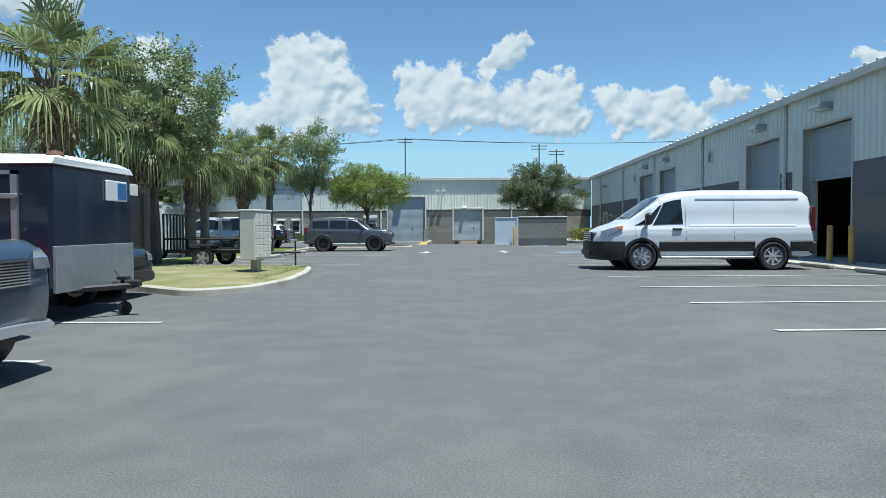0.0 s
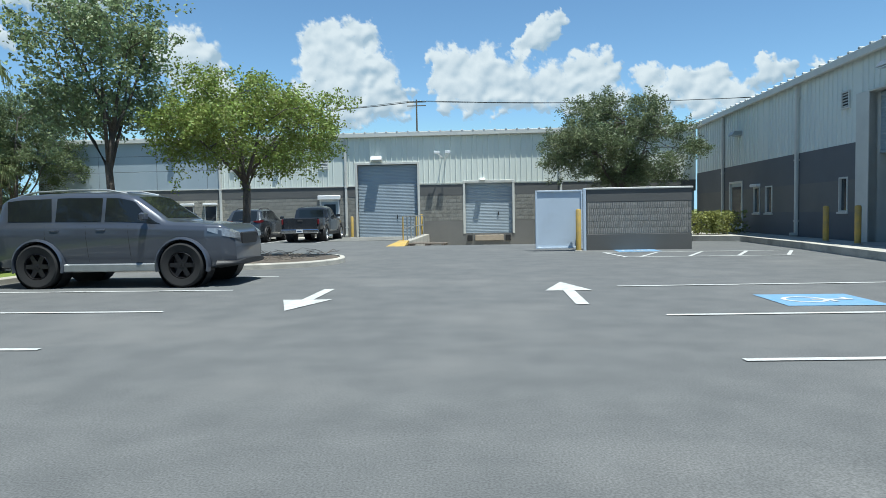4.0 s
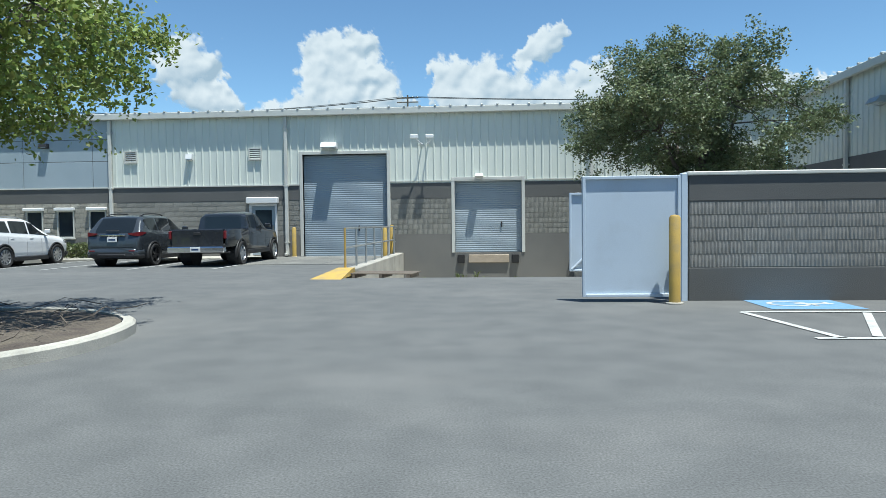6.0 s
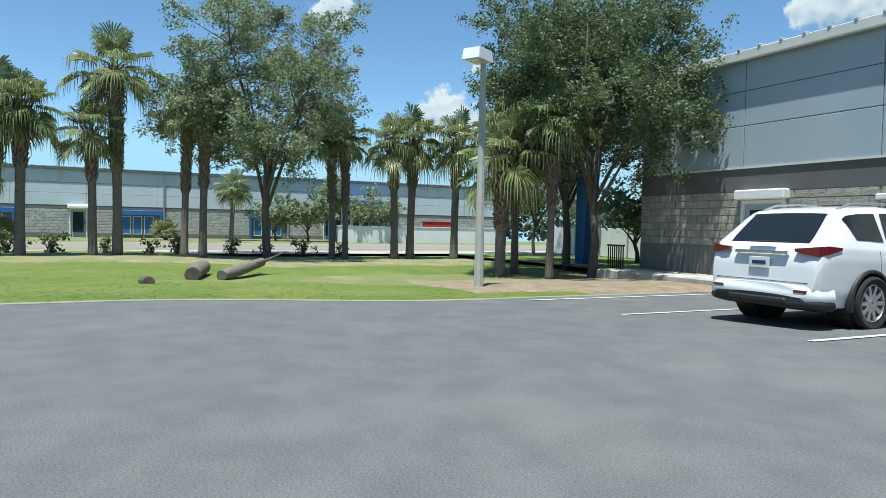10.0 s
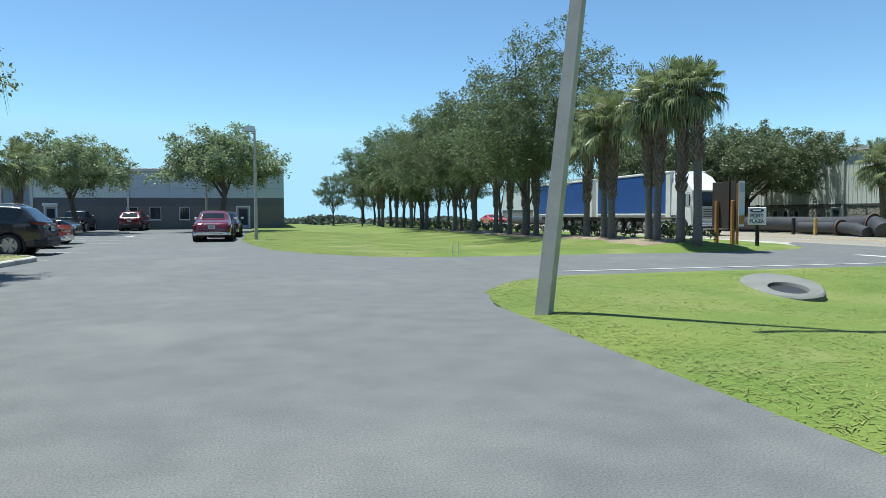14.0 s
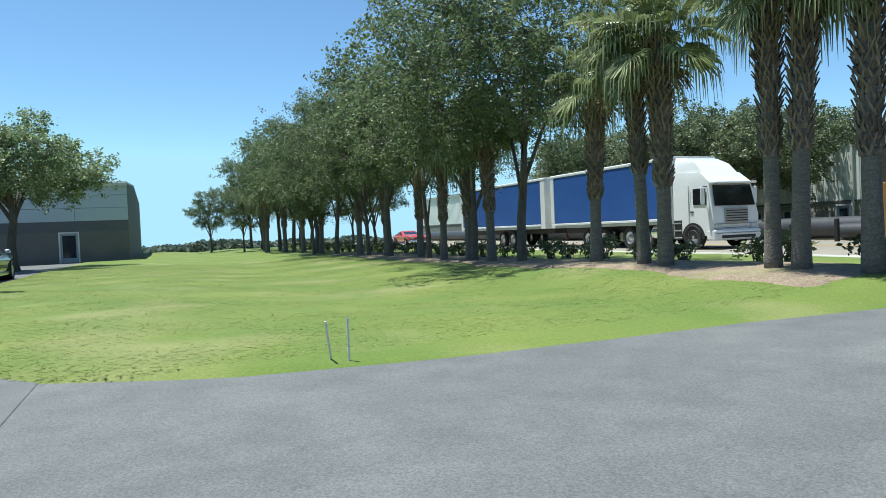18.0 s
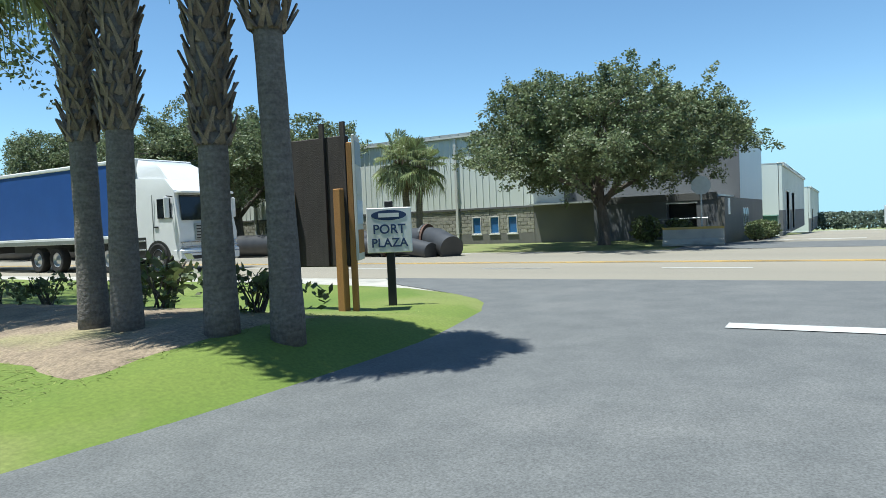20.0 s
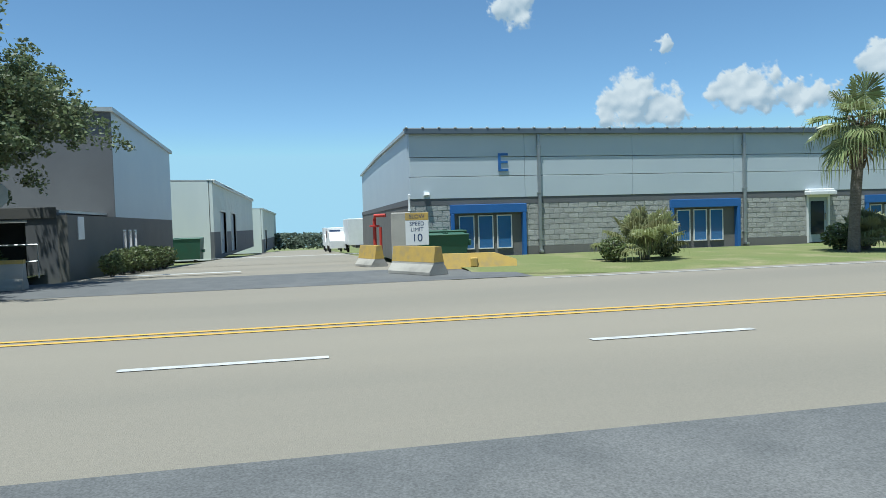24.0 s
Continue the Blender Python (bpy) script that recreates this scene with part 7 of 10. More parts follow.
vehicle("pickup_truck", -7.75, 59.1, 90, "dark grey crew-cab pickup with a chrome rear bumper", "pickup", {**PICK, "paint": P_CHARCOAL}, "parked cars")
R4 = dict(L=4.82, W=1.92, wb=2.79, r=0.42, belt=1.2, hood=1.2, H=1.82, cowl=1.02, rear_base=-2.28, roof=(0.42, -2.1), pillars=(-0.12, -1.08), glass_end=-2.02, rake=-0.05, front=0.93, handles=(-0.15, -1.05), seams=(0.42, -0.4, -1.2), tail_z=1.15, tail_box=(0.2, 0.32), clear=0.34, rim=M_RIMBLACK, spokes=6, rails=M_GALV, tumble=0.8, flare=0.05, tw=0.28, rim_r=0.6, nose=1.1)
vehicle("car", -5.78, 37.6, 0, "lifted dark grey off-road suv with black wheels", "car", {**R4, "paint": P_GREY, "arch": P_GREY, "sill": M_GALV}, "parked cars")
def panel_van(x, y, rz, label):
    v = thing("cargo_van", x, y, gz(x, y), rz, label, "van", "parked cars")
    W, r, fx, rx = 1.03, 0.36, 1.87, -1.43
    top = [(-2.48, 0.72), (-2.47, 1.1), (-2.43, 1.6), (-2.36, 1.93), (-2.26, 2.02), (-2.05, 2.06), (0.16, 2.07), (0.75, 2.04), (1.05, 1.99), (1.36, 1.88), (2.16, 1.30), (2.3, 1.23), (2.62, 1.13), (2.84, 1.02), (2.95, 0.9), (3.01, 0.74), (3.05, 0.55)]
    belt = [(-2.48, 1.16), (1.0, 1.14), (2.2, 1.12), (3.05, 0.9)]
    bots = [(-2.48, 0.36), (-2.2, 0.33), (2.6, 0.3), (3.05, 0.34)]
    wid = [(-2.48, W * 0.93), (-2.42, W * 0.975), (-2.2, W), (1.9, W), (2.3, W * 0.975), (2.6, W * 0.93), (2.84, W * 0.84), (2.97, W * 0.7), (3.05, W * 0.5)]
    shape = CarBody(top, belt, bots, wid, W * 0.86, ((fx, r), (rx, r)), r * 1.15)
    xs = {p[0] for p in top} | {-2.48 + 5.53 * k / 56 for k in range(57)} | {px + r * 1.15 * math.cos(math.pi * k / 12) for px in (fx, rx) for k in range(13)}
    xs = sorted(xs)
    xs = [q for k, q in enumerate(xs) if k == 0 or q - xs[k - 1] > 0.006]
    part("body", shape.skin(xs), P_VAN, v, smooth=42)
    part("windshield", shape.screen(2.14, 1.34, 0.93), M_CARGLASS, v)
    part("wiper", MB().tube([shape.upper(2.12, 0.1, 0.02), shape.upper(2.05, -0.6, 0.02)], 0.012, 5), M_BLACK, v)
    for s in (1, -1):
        part("side_window", shape.pane(1.58, 0.82, 1.30, 0.86, s, 0.05, 0.76), M_CARGLASS, v)
        part("quarter_window", shape.pane(2.06, 1.63, 1.42, 1.34, s, 0.10, 0.72), M_CARGLASS, v)
        for dx, top_z, lean in ((2.02, 1.1, 0.0), (0.74, 1.9, 0.02), (-0.46, 1.9, 0.0)):
            part("door_seam", shape.seam(dx, 0.5, top_z, s, lean), M_BLACK, v)
        for z0, z1, a, b in ((1.86, 1.78, -2.1, 0.5), (1.16, 1.10, -2.0, 0.66)):
            strip = MB().loft([[shape.side(px, z0, s, 0.002), shape.side(px, (z0 + z1) / 2, s, 0.018), shape.side(px, z1, s, 0.002), shape.side(px, (z0 + z1) / 2, s, -0.02)] for px in np.linspace(a, b, 14)])
            part("side_crease", strip, P_VAN, v, smooth=60)
        for a, b in ((-2.46, rx - r * 1.24), (rx + r * 1.24, fx - r * 1.24)):
            strip = MB().loft([[shape.side(px, 0.48, s, 0.0), shape.side(px, 0.50, s, 0.022), shape.side(px, 0.72, s, 0.022), shape.side(px, 0.75, s, 0.0), shape.side(px, 0.6, s, -0.03)] for px in np.linspace(a, b, 8)])
            part("rub_strip", strip, M_BLACK, v)
        part("running_board", MB().box(-0.95, s * (W - 0.12), 0.30, 1.4, s * (W + 0.07), 0.36, 0.015), M_GALV, v)
        mirror = part("mirror", MB().box(1.66, s * (W + 0.02), 1.16, 1.82, s * (W + 0.25), 1.46, 0.045), M_BLACK, v)
        part("mirror_arm", MB().box(1.70, s * (W * 0.94), 1.18, 1.78, s * (W + 0.06), 1.26, 0.015), M_BLACK, mirror)
        part("door_handle", MB().box(0.86, s * W * 0.985, 1.02, 1.10, s * (W + 0.03), 1.08, 0.014), M_BLACK, v)
        part("tail_light", MB().box(-2.50, s * W * 0.86, 0.98, -2.40, s * W * 0.985, 1.62, 0.02), M_TAIL, v)
        lens = [[(2.36, s * W * 0.965, 1.13), (2.36, s * W * 0.985, 1.08), (2.36, s * W * 0.8, 1.08), (2.36, s * W * 0.8, 1.13)],
                [(2.62, s * W * 0.935, 1.09), (2.62, s * W * 0.95, 0.93), (2.62, s * W * 0.7, 0.93), (2.62, s * W * 0.7, 1.10)],
                [(2.86, s * W * 0.83, 1.0), (2.88, s * W * 0.84, 0.86), (2.86, s * W * 0.6, 0.86), (2.84, s * W * 0.6, 1.02)]]
        part("headlight", MB().loft(lens), M_HEADLAMP, v, smooth=40)
        part("indicator", MB().loft([[(2.34, s * W * 0.968, 1.14), (2.34, s * W * 0.99, 1.09), (2.34, s * W * 0.85, 1.09), (2.34, s * W * 0.85, 1.14)], [(2.46, s * W * 0.962, 1.122), (2.46, s * W * 0.982, 1.05), (2.46, s * W * 0.85, 1.05), (2.46, s * W * 0.85, 1.125)]]), M_AMBER, v, "amber indicator lens")
        for px in (fx, rx):
            wheel(v, px, s * (W - 0.07), r, 0.225, P_SILVER, 8, rim_r=0.66)
            ang = [math.radians(-12 + 204 * k / 16) for k in range(17)]
            flare = MB().loft([[(px + q * math.cos(a), s * yy, max(0.34, r + q * math.sin(a))) for a in ang] for q, yy in ((r * 1.1, W - 0.1), (r * 1.1, W + 0.01), (r * 1.3, W + 0.016), (r * 1.34, W - 0.05))], caps=False, closed=False)
            part("wheel_arch", flare, M_BLACK, v, smooth=40)
            full = [2 * math.pi * k / 24 for k in range(24)]
            well = MB().loft([[(px + r * 1.17 * math.cos(a), s * q, r + r * 1.17 * math.sin(a)) for a in full] for q in (W - 0.03, W - 0.38)], caps=False)
            well.f.append(tuple(range(24, 48)))
            part("wheel_well", well, M_BLACK, v)
    path = [(2.30, 1.005), (2.5, 0.985), (2.68, 0.94), (2.85, 0.86), (2.98, 0.72), (3.06, 0.5), (3.10, 0.2)]
    path += [(a, -b) for a, b in path[::-1]]
    part("front_bumper", MB().loft([[(a * 0.93, b * 0.9, 0.76), (a, b, 0.74), (a + 0.012, b * 1.005, 0.64), (a + 0.012, b * 1.005, 0.4), (a - 0.03, b * 0.98, 0.27), (a * 0.9, b * 0.88, 0.25)] for a, b in path]), M_BLACK, v, smooth=40)
    part("lower_intake", MB().box(3.06, -0.5, 0.38, 3.115, 0.5, 0.5, 0.01), M_DARKMETAL, v)
    part("rear_bumper", MB().box(-2.58, -0.97, 0.42, -2.36, 0.97, 0.72, 0.03), M_BLACK, v)
    part("grille", MB().box(2.84, -0.5, 0.72, 3.045, 0.5, 0.98, 0.03), M_BLACK, v)
    for z in (0.75, 0.81, 0.87, 0.93):
        part("grille_bar", MB().box(3.03, -0.46, z, 3.062, 0.46, z + 0.025, 0.006), M_CHROME, v)
    part("underbody", MB().box(-2.2, -W * 0.75, 0.3, 2.6, W * 0.75, 0.4), M_BLACK, v)
    return v


panel_van(6.62, 18.2, 180, "white long-wheelbase cargo van with black lower trim")
vehicle("car", -8.2, 12.38, 0, "black crossover suv with dark glass", "car", {**SUV, "L": 4.65, "wb": 2.7, "paint": P_BLACK, "rails": M_GALV}, "parked cars")
MUSCLE = dict(L=4.7, W=1.85, wb=2.74, r=0.34, belt=0.92, hood=0.90, H=1.30, cowl=0.55, rear_base=-1.75, roof=(-0.15, -1.0), pillars=(-0.75,), front=0.95, deck=0.93, handles=(-0.5,), seams=(0.45, -0.7), tail_z=0.74, tail_box=(0.55, 0.12), clear=0.2, tumble=0.72, plate_z=0.45, nose=0.78, spokes=5, front_bumper=M_CHROME, rear_bumper=M_CHROME)
vehicle("car", -7.35, 7.15, 0, "orange-red vintage muscle car", "car", {**MUSCLE, "paint": P_RED}, "parked cars")
vehicle("pickup_truck", -6.6, 2.9, 180, "navy pickup parked nose-out beside the muscle car", "pickup", {**PICK, "paint": P_NAVY}, "parked cars")
vehicle("pickup_truck", -2.2, -26.0, -90, "black pickup before the south warehouse", "pickup", {**PICK, "paint": P_BLACK}, "parked cars")
vehicle("car", -6.6, -26.3, -90, "dark maroon suv before the south warehouse", "car", {**SUV, "paint": P_MAROON}, "parked cars")
CLASSIC = dict(L=5.2, W=1.82, wb=3.0, r=0.36, belt=1.0, hood=1.10, H=1.56, cowl=0.75, rear_base=-1.42, roof=(0.35, -1.02), pillars=(-0.25,), front=0.98, deck=1.1, handles=(0.2, -0.7), seams=(0.6, -0.35, -1.05), tail_z=0.72, tail_box=(0.13, 0.22), tail_in=0.05, clear=0.24, tumble=0.70, plate_z=0.66, plate_in=0.02, nose=0.95, spokes=0, front_bumper=M_CHROME, rear_bumper=M_CHROME, grille=M_CHROME, gate_trim=M_CHROME, taper=0.72, sill=M_CHROME, rb_z=0.52, glass_end=-1.15, mirror=M_CHROME,
               top=[(-2.72, 0.60), (-2.69, 0.74), (-2.60, 0.88), (-2.35, 0.99), (-1.9, 1.07), (-1.5, 1.11), (-1.42, 1.13), (-1.05, 1.40), (-0.75, 1.51), (-0.3, 1.56), (0.05, 1.54), (0.3, 1.46), (0.42, 1.38), (0.78, 1.12), (0.95, 1.10), (1.4, 1.08), (2.0, 1.03), (2.3, 0.94), (2.43, 0.82), (2.48, 0.66)],
               belt_line=[(-2.72, 0.52), (-2.5, 0.78), (-1.9, 0.93), (0.0, 0.99), (1.0, 0.98), (2.2, 0.84), (2.48, 0.56)])
vehicle("car", -15.03, 0.6, -90, "maroon nineteen-fifties sedan with chrome bumpers", "car", {**CLASSIC, "paint": P_MAROON}, "vintage cars")
vehicle("car", -15.2, -6.0, -90, "dark vintage sedan parked ahead of the maroon one", "car", {**CLASSIC, "paint": P_BLACK}, "vintage cars")
vehicle("pickup_truck", -13.2, 36.3, 180, "silver full-size pickup parked behind the palms", "pickup", {**PICK, "L": 5.8, "wb": 3.6, "W": 2.0, "H": 1.9, "paint": P_SILVER}, "parked cars")
vehicle("pickup_truck", -12.7, 39.3, 180, "dark blue pickup parked behind the palms", "pickup", {**PICK, "L": 5.8, "wb": 3.6, "W": 2.0, "H": 1.9, "paint": P_NAVY}, "parked cars")
vehicle("pickup_truck", -6.05, 5.25, 0, "dark blue full-size pickup with a bright grille", "pickup", {**PICK, "L": 4.9, "wb": 3.0, "W": 2.0, "H": 1.9, "hood": 1.22, "cowl": 0.6, "nose": 1.14, "paint": P_STEELBLUE, "front_bumper": P_SILVER, "grille": M_DARKMETAL, "billet": True}, "parked cars")
vehicle("car", -42.2, -33.0, 90, "red car on the road beyond the trees", "car", {**MUSCLE, "paint": P_RED, "r": 0.33}, "", z=0)


# ---- lorry with two curtain trailers ----
def lorry(x, y, rz):
    v = thing("lorry", x, y, 0, rz, "white cab-over lorry with two blue curtain-sided trailers", "lorry")
    P = P_WHITE
    part("cab", MB().loft([[(2.6, -1.2, 0.55), (2.6, 1.2, 0.55), (0.5, 1.22, 0.55), (0.5, -1.22, 0.55)], [(2.68, -1.2, 1.3), (2.68, 1.2, 1.3), (0.5, 1.22, 1.3), (0.5, -1.22, 1.3)], [(2.4, -1.12, 2.7), (2.4, 1.12, 2.7), (0.5, 1.2, 2.75), (0.5, -1.2, 2.75)], [(1.9, -1.05, 3.1), (1.9, 1.05, 3.1), (0.5, 1.15, 3.2), (0.5, -1.15, 3.2)]]), P, v, smooth=40)
    part("roof_fairing", MB().loft([[(2.1, -0.95, 2.9), (2.1, 0.95, 2.9), (0.5, 1.12, 3.0), (0.5, -1.12, 3.0)], [(1.5, -0.9, 3.5), (1.5, 0.9, 3.5), (0.5, 1.08, 3.6), (0.5, -1.08, 3.6)], [(1.0, -0.8, 3.75), (1.0, 0.8, 3.75), (0.5, 1.0, 3.85), (0.5, -1.0, 3.85)]]), P, v, smooth=40)
    part("windscreen", MB().loft([[(2.62, -1.05, 1.72), (2.62, 1.05, 1.72), (2.46, 0.98, 2.55), (2.46, -0.98, 2.55)], [(2.66, -1.05, 1.72), (2.66, 1.05, 1.72), (2.5, 0.98, 2.55), (2.5, -0.98, 2.55)]]), M_CARGLASS, v)
    for s in (1, -1):
        part("side_window", MB().box(1.62, s * 1.175, 1.8, 2.3, s * 1.212, 2.45, 0.01), M_CARGLASS, v)
        part("headlight", MB().box(2.62, s * 0.75, 0.8, 2.72, s * 1.1, 1.0, 0.02), M_LAMP, v)
        part("mirror", MB().box(2.3, s * 1.3, 1.8, 2.4, s * 1.48, 2.5, 0.03), M_WHITE, v)
        part("fuel_tank", MB().tube([(-0.9, s * 0.95, 0.7), (0.4, s * 0.95, 0.7)], 0.32, 14), M_CHROME, v)
    part("grille", MB().box(2.66, -0.6, 1.05, 2.73, 0.6, 1.62, 0.02), M_GALV, v)
    for k in range(5):
        part("grille_bar", MB().box(2.73, -0.56, 1.1 + k * 0.1, 2.745, 0.56, 1.14 + k * 0.1), M_DARKMETAL, v)
    for z in (0.98, 0.82, 0.62):
        part("chrome_strip", MB().box(2.68, -1.18, z, 2.82 if z < 0.8 else 2.73, 1.18, z + 0.035, 0.01), M_CHROME, v)
    part("sun_visor", MB().box(2.38, -1.1, 2.6, 2.75, 1.1, 2.68, 0.02), P, v)
    part("air_intake", MB().box(2.74, -0.9, 0.42, 2.81, 0.9, 0.56, 0.02), M_DARKMETAL, v)
    for s in (1, -1):
        arch = [(1.6 + 0.64 * math.cos(math.pi * k / 14), 0.42 + 0.66 * math.sin(math.pi * k / 14)) for k in range(15)]
        part("wheel_well", MB().loft([[(a, s * 1.12, b) for a, b in arch], [(a, s * 1.228, b) for a, b in arch]]), M_BLACK, v)
        for z in (0.45, 0.75, 1.05):
            part("cab_step", MB().box(0.55, s * 1.1, z, 0.95, s * 1.25, z + 0.05, 0.01), M_GALV, v)
        part("step_well", MB().box(0.52, s * 1.1, 0.4, 0.98, s * 1.223, 1.2), M_BLACK, v)
        part("door_seam", MB().box(1.38, s * 1.2, 0.95, 1.4, s * 1.226, 2.6), M_GALV, v)
        part("door_handle", MB().box(1.45, s * 1.2, 1.5, 1.65, s * 1.24, 1.55, 0.01), M_BLACK, v)
        part("mirror_arm", MB().tube([(2.35, s * 1.15, 2.5), (2.35, s * 1.38, 2.52)], 0.02, 6).tube([(2.35, s * 1.15, 1.8), (2.35, s * 1.38, 1.82)], 0.02, 6), M_BLACK, v)
    part("front_bumper", MB().box(2.3, -1.22, 0.35, 2.8, 1.22, 0.78, 0.06), P, v)
    part("chassis", MB().box(-2.6, -0.5, 0.6, 2.2, 0.5, 0.95), M_BLACK, v)
    for px in (1.6, -1.3, -2.5):
        for s in (1, -1):
            wheel(v, px, s * (1.12 if px > 0 else 1.05), 0.5, 0.3, M_RIM, 0, rim_r=0.6)
    for x0, x1, ax in ((0.42, -9.15, -5.85), (-9.75, -21.3, -15.2)):
        t = thing("trailer")
        t.parent = v
        part("deck", MB().box(x1, -1.25, 1.05, x0, 1.25, 1.3, 0.02), M_WHITE, t)
        part("roof", MB().box(x1, -1.27, 3.78, x0, 1.27, 3.92, 0.03), M_WHITE, t)
        for s in (1, -1):
            part("curtain", MB().box(x1 + 0.35, s * 1.24, 1.3, x0 - 0.5, s * 1.19, 3.78, 0.01), M_TRAILERBLUE, t, "blue curtain side")
            part("corner_post", MB().box(x0 - 0.5, s * 1.25, 1.3, x0, s * 1.1, 3.78, 0.02), M_WHITE, t)
            part("corner_post", MB().box(x1, s * 1.25, 1.3, x1 + 0.35, s * 1.1, 3.78, 0.02), M_WHITE, t)
            part("side_rail", MB().box(x1 + 0.4, s * 1.26, 1.06, x0 - 0.5, s * 1.2, 1.2), M_GALV, t)
        part("bulkhead", MB().box(x0 - 0.08, -1.1, 1.3, x0, 1.1, 3.78), M_WHITE, t)
        part("rear_doors", MB().box(x1, -1.1, 1.3, x1 + 0.08, 1.1, 3.78), M_WHITE, t)
        part("frame", MB().box(x1 + 0.3, -0.45, 0.75, x0 - 0.3, 0.45, 1.05), M_BLACK, t)
        for k in (0, 1.3):
            for s in (1, -1):
                wheel(t, ax + k, s * 1.0, 0.48, 0.32, M_RIM, 0, rim_r=0.6)
    return v


lorry(-42.9, 0.85, 90)


# ---- trailers in the lot ----
def box_trailer(x, y, rz):
    t = thing("cargo_trailer", x, y, 0, rz, "black enclosed cargo trailer with a white roof and diamond-plate nose", "trailer")
    part("body", MB().box(-1.5, -1.05, 0.42, 0.0, 1.05, 2.04, 0.05), P_NAVY, t)
    part("roof", MB().loft([[(-1.5, -1.06, 2.04), (0.02, -1.06, 2.04), (0.03, 1.06, 2.04), (-1.5, 1.06, 2.04)], [(-1.5, -1.02, 2.14), (0.02, -1.0, 2.12), (0.02, 1.0, 2.12), (-1.5, 1.02, 2.14)], [(-1.5, -0.8, 2.2), (-0.05, -0.75, 2.18), (-0.05, 0.75, 2.18), (-1.5, 0.8, 2.2)]]), M_WHITE, t)
    part("rock_guard", MB().box(-0.02, -1.03, 0.4, 0.03, 1.03, 1.0, 0.008), M_GALV, t)
    w = thing("window")
    w.parent = t
    part("window_frame", MB().box(-0.0, 0.25, 1.62, 0.035, 0.85, 1.92, 0.01), M_WHITE, w)
    part("pane", MB().box(0.03, 0.55, 1.65, 0.04, 0.82, 1.89), M_BLUEGLASS, w)
    part("side_door", MB().box(-1.2, -1.08, 0.5, -0.5, -1.04, 1.9, 0.01), P_NAVY, t)
    part("door_frame", MB().box(-0.5, -1.09, 0.5, -0.42, -1.04, 1.95).box(-1.28, -1.09, 1.9, -0.42, -1.04, 1.95), M_GALV, t)
    part("door_bar", MB().box(-0.95, -1.12, 1.6, -0.4, -1.08, 1.66, 0.01), M_GALV, t)
    part("clearance_lamp", MB().lathe([(0.11, 2.13), (0.11, 2.17), (0.08, 2.215), (0.01, 2.23)], 16, "z"), M_RUST, t, loc=(-0.12, -0.75, 0.0))
    part("tongue", MB().tube([(-0.1, 0.5, 0.40), (0.52, 0.0, 0.42)], 0.045, 6).tube([(-0.1, -0.5, 0.40), (0.52, 0.0, 0.42)], 0.045, 6).box(0.4, -0.06, 0.40, 0.62, 0.06, 0.5, 0.02), M_DARKMETAL, t)
    j = part("jack", MB().tube([(0.36, 0.05, 0.14), (0.33, 0.05, 0.52)], 0.03, 8).tube([(0.33, 0.05, 0.5), (0.2, 0.1, 0.62)], 0.012, 6).box(0.28, -0.02, 0.5, 0.42, 0.12, 0.54), M_DARKMETAL, t)
    part("jack_wheel", MB().lathe([(0.02, -0.03), (0.09, -0.03), (0.1, 0.0), (0.09, 0.03), (0.02, 0.03)], 12), M_RUBBER, j, loc=(0.36, 0.05, 0.1))
    for s in (1, -1):
        wheel(t, -0.95, s * 1.12, 0.33, 0.2, M_RIM, 5)
        part("fender", MB().tube([(-1.4, s * 1.15, 0.5), (-1.25, s * 1.15, 0.74), (-0.65, s * 1.15, 0.74), (-0.5, s * 1.15, 0.5)], 0.06, 6), M_WHITE, t)
    t.scale = (1.05, 1.05, 1.06)
    return t


box_trailer(-5.33, 9.93, 0)


def utility_trailer(x, y, rz):
    t = thing("utility_trailer", x, y, 0, rz, "black open utility trailer with a raised mesh ramp", "trailer")
    part("deck", MB().box(-3.0, -0.95, 0.48, 0.0, 0.95, 0.56, 0.01), M_BROWN, t)
    mb = MB()
    for s in (1, -1):
        for z in (0.58, 0.95):
            mb.tube([(-3.0, s * 0.97, z), (0.0, s * 0.97, z)], 0.03, 6)
        for k in range(6):
            mb.box(-3.0 + k * 0.6 - 0.02, s * 0.95, 0.5, -3.0 + k * 0.6 + 0.02, s * 0.99, 0.95)
    for z in (0.58, 0.95):
        mb.tube([(0.0, -0.97, z), (0.0, 0.97, z)], 0.03, 6)
    part("side_rail", mb, M_DARKMETAL, t)
    gate = part("ramp_gate", MB().tube([(-3.04, -0.96, 0.5), (-3.04, -0.96, 1.75), (-3.04, 0.96, 1.75), (-3.04, 0.96, 0.5), (-3.04, -0.96, 0.52)], 0.03, 6), M_DARKMETAL, t)
    for k in range(8):
        yy = -0.9 + k * 1.8 / 7
        part("gate_bar", MB().box(-3.06, yy - 0.02, 0.545, -3.02, yy + 0.02, 1.725), M_DARKMETAL, gate)
    part("tongue", MB().tube([(0, 0.6, 0.48), (1.2, 0, 0.48)], 0.04, 6).tube([(0, -0.6, 0.48), (1.2, 0, 0.48)], 0.04, 6), M_DARKMETAL, t)
    part("jack", MB().tube([(1.0, 0.1, 0.02), (1.0, 0.1, 0.85)], 0.03, 8), M_DARKMETAL, t)
    for s in (1, -1):
        wheel(t, -1.7, s * 1.1, 0.34, 0.2, M_RIM, 5)
        part("fender", MB().box(-2.15, s * 1.0, 0.72, -1.25, s * 1.22, 0.77, 0.02), M_DARKMETAL, t)
    return t


utility_trailer(-6.4, 22.6, 0)


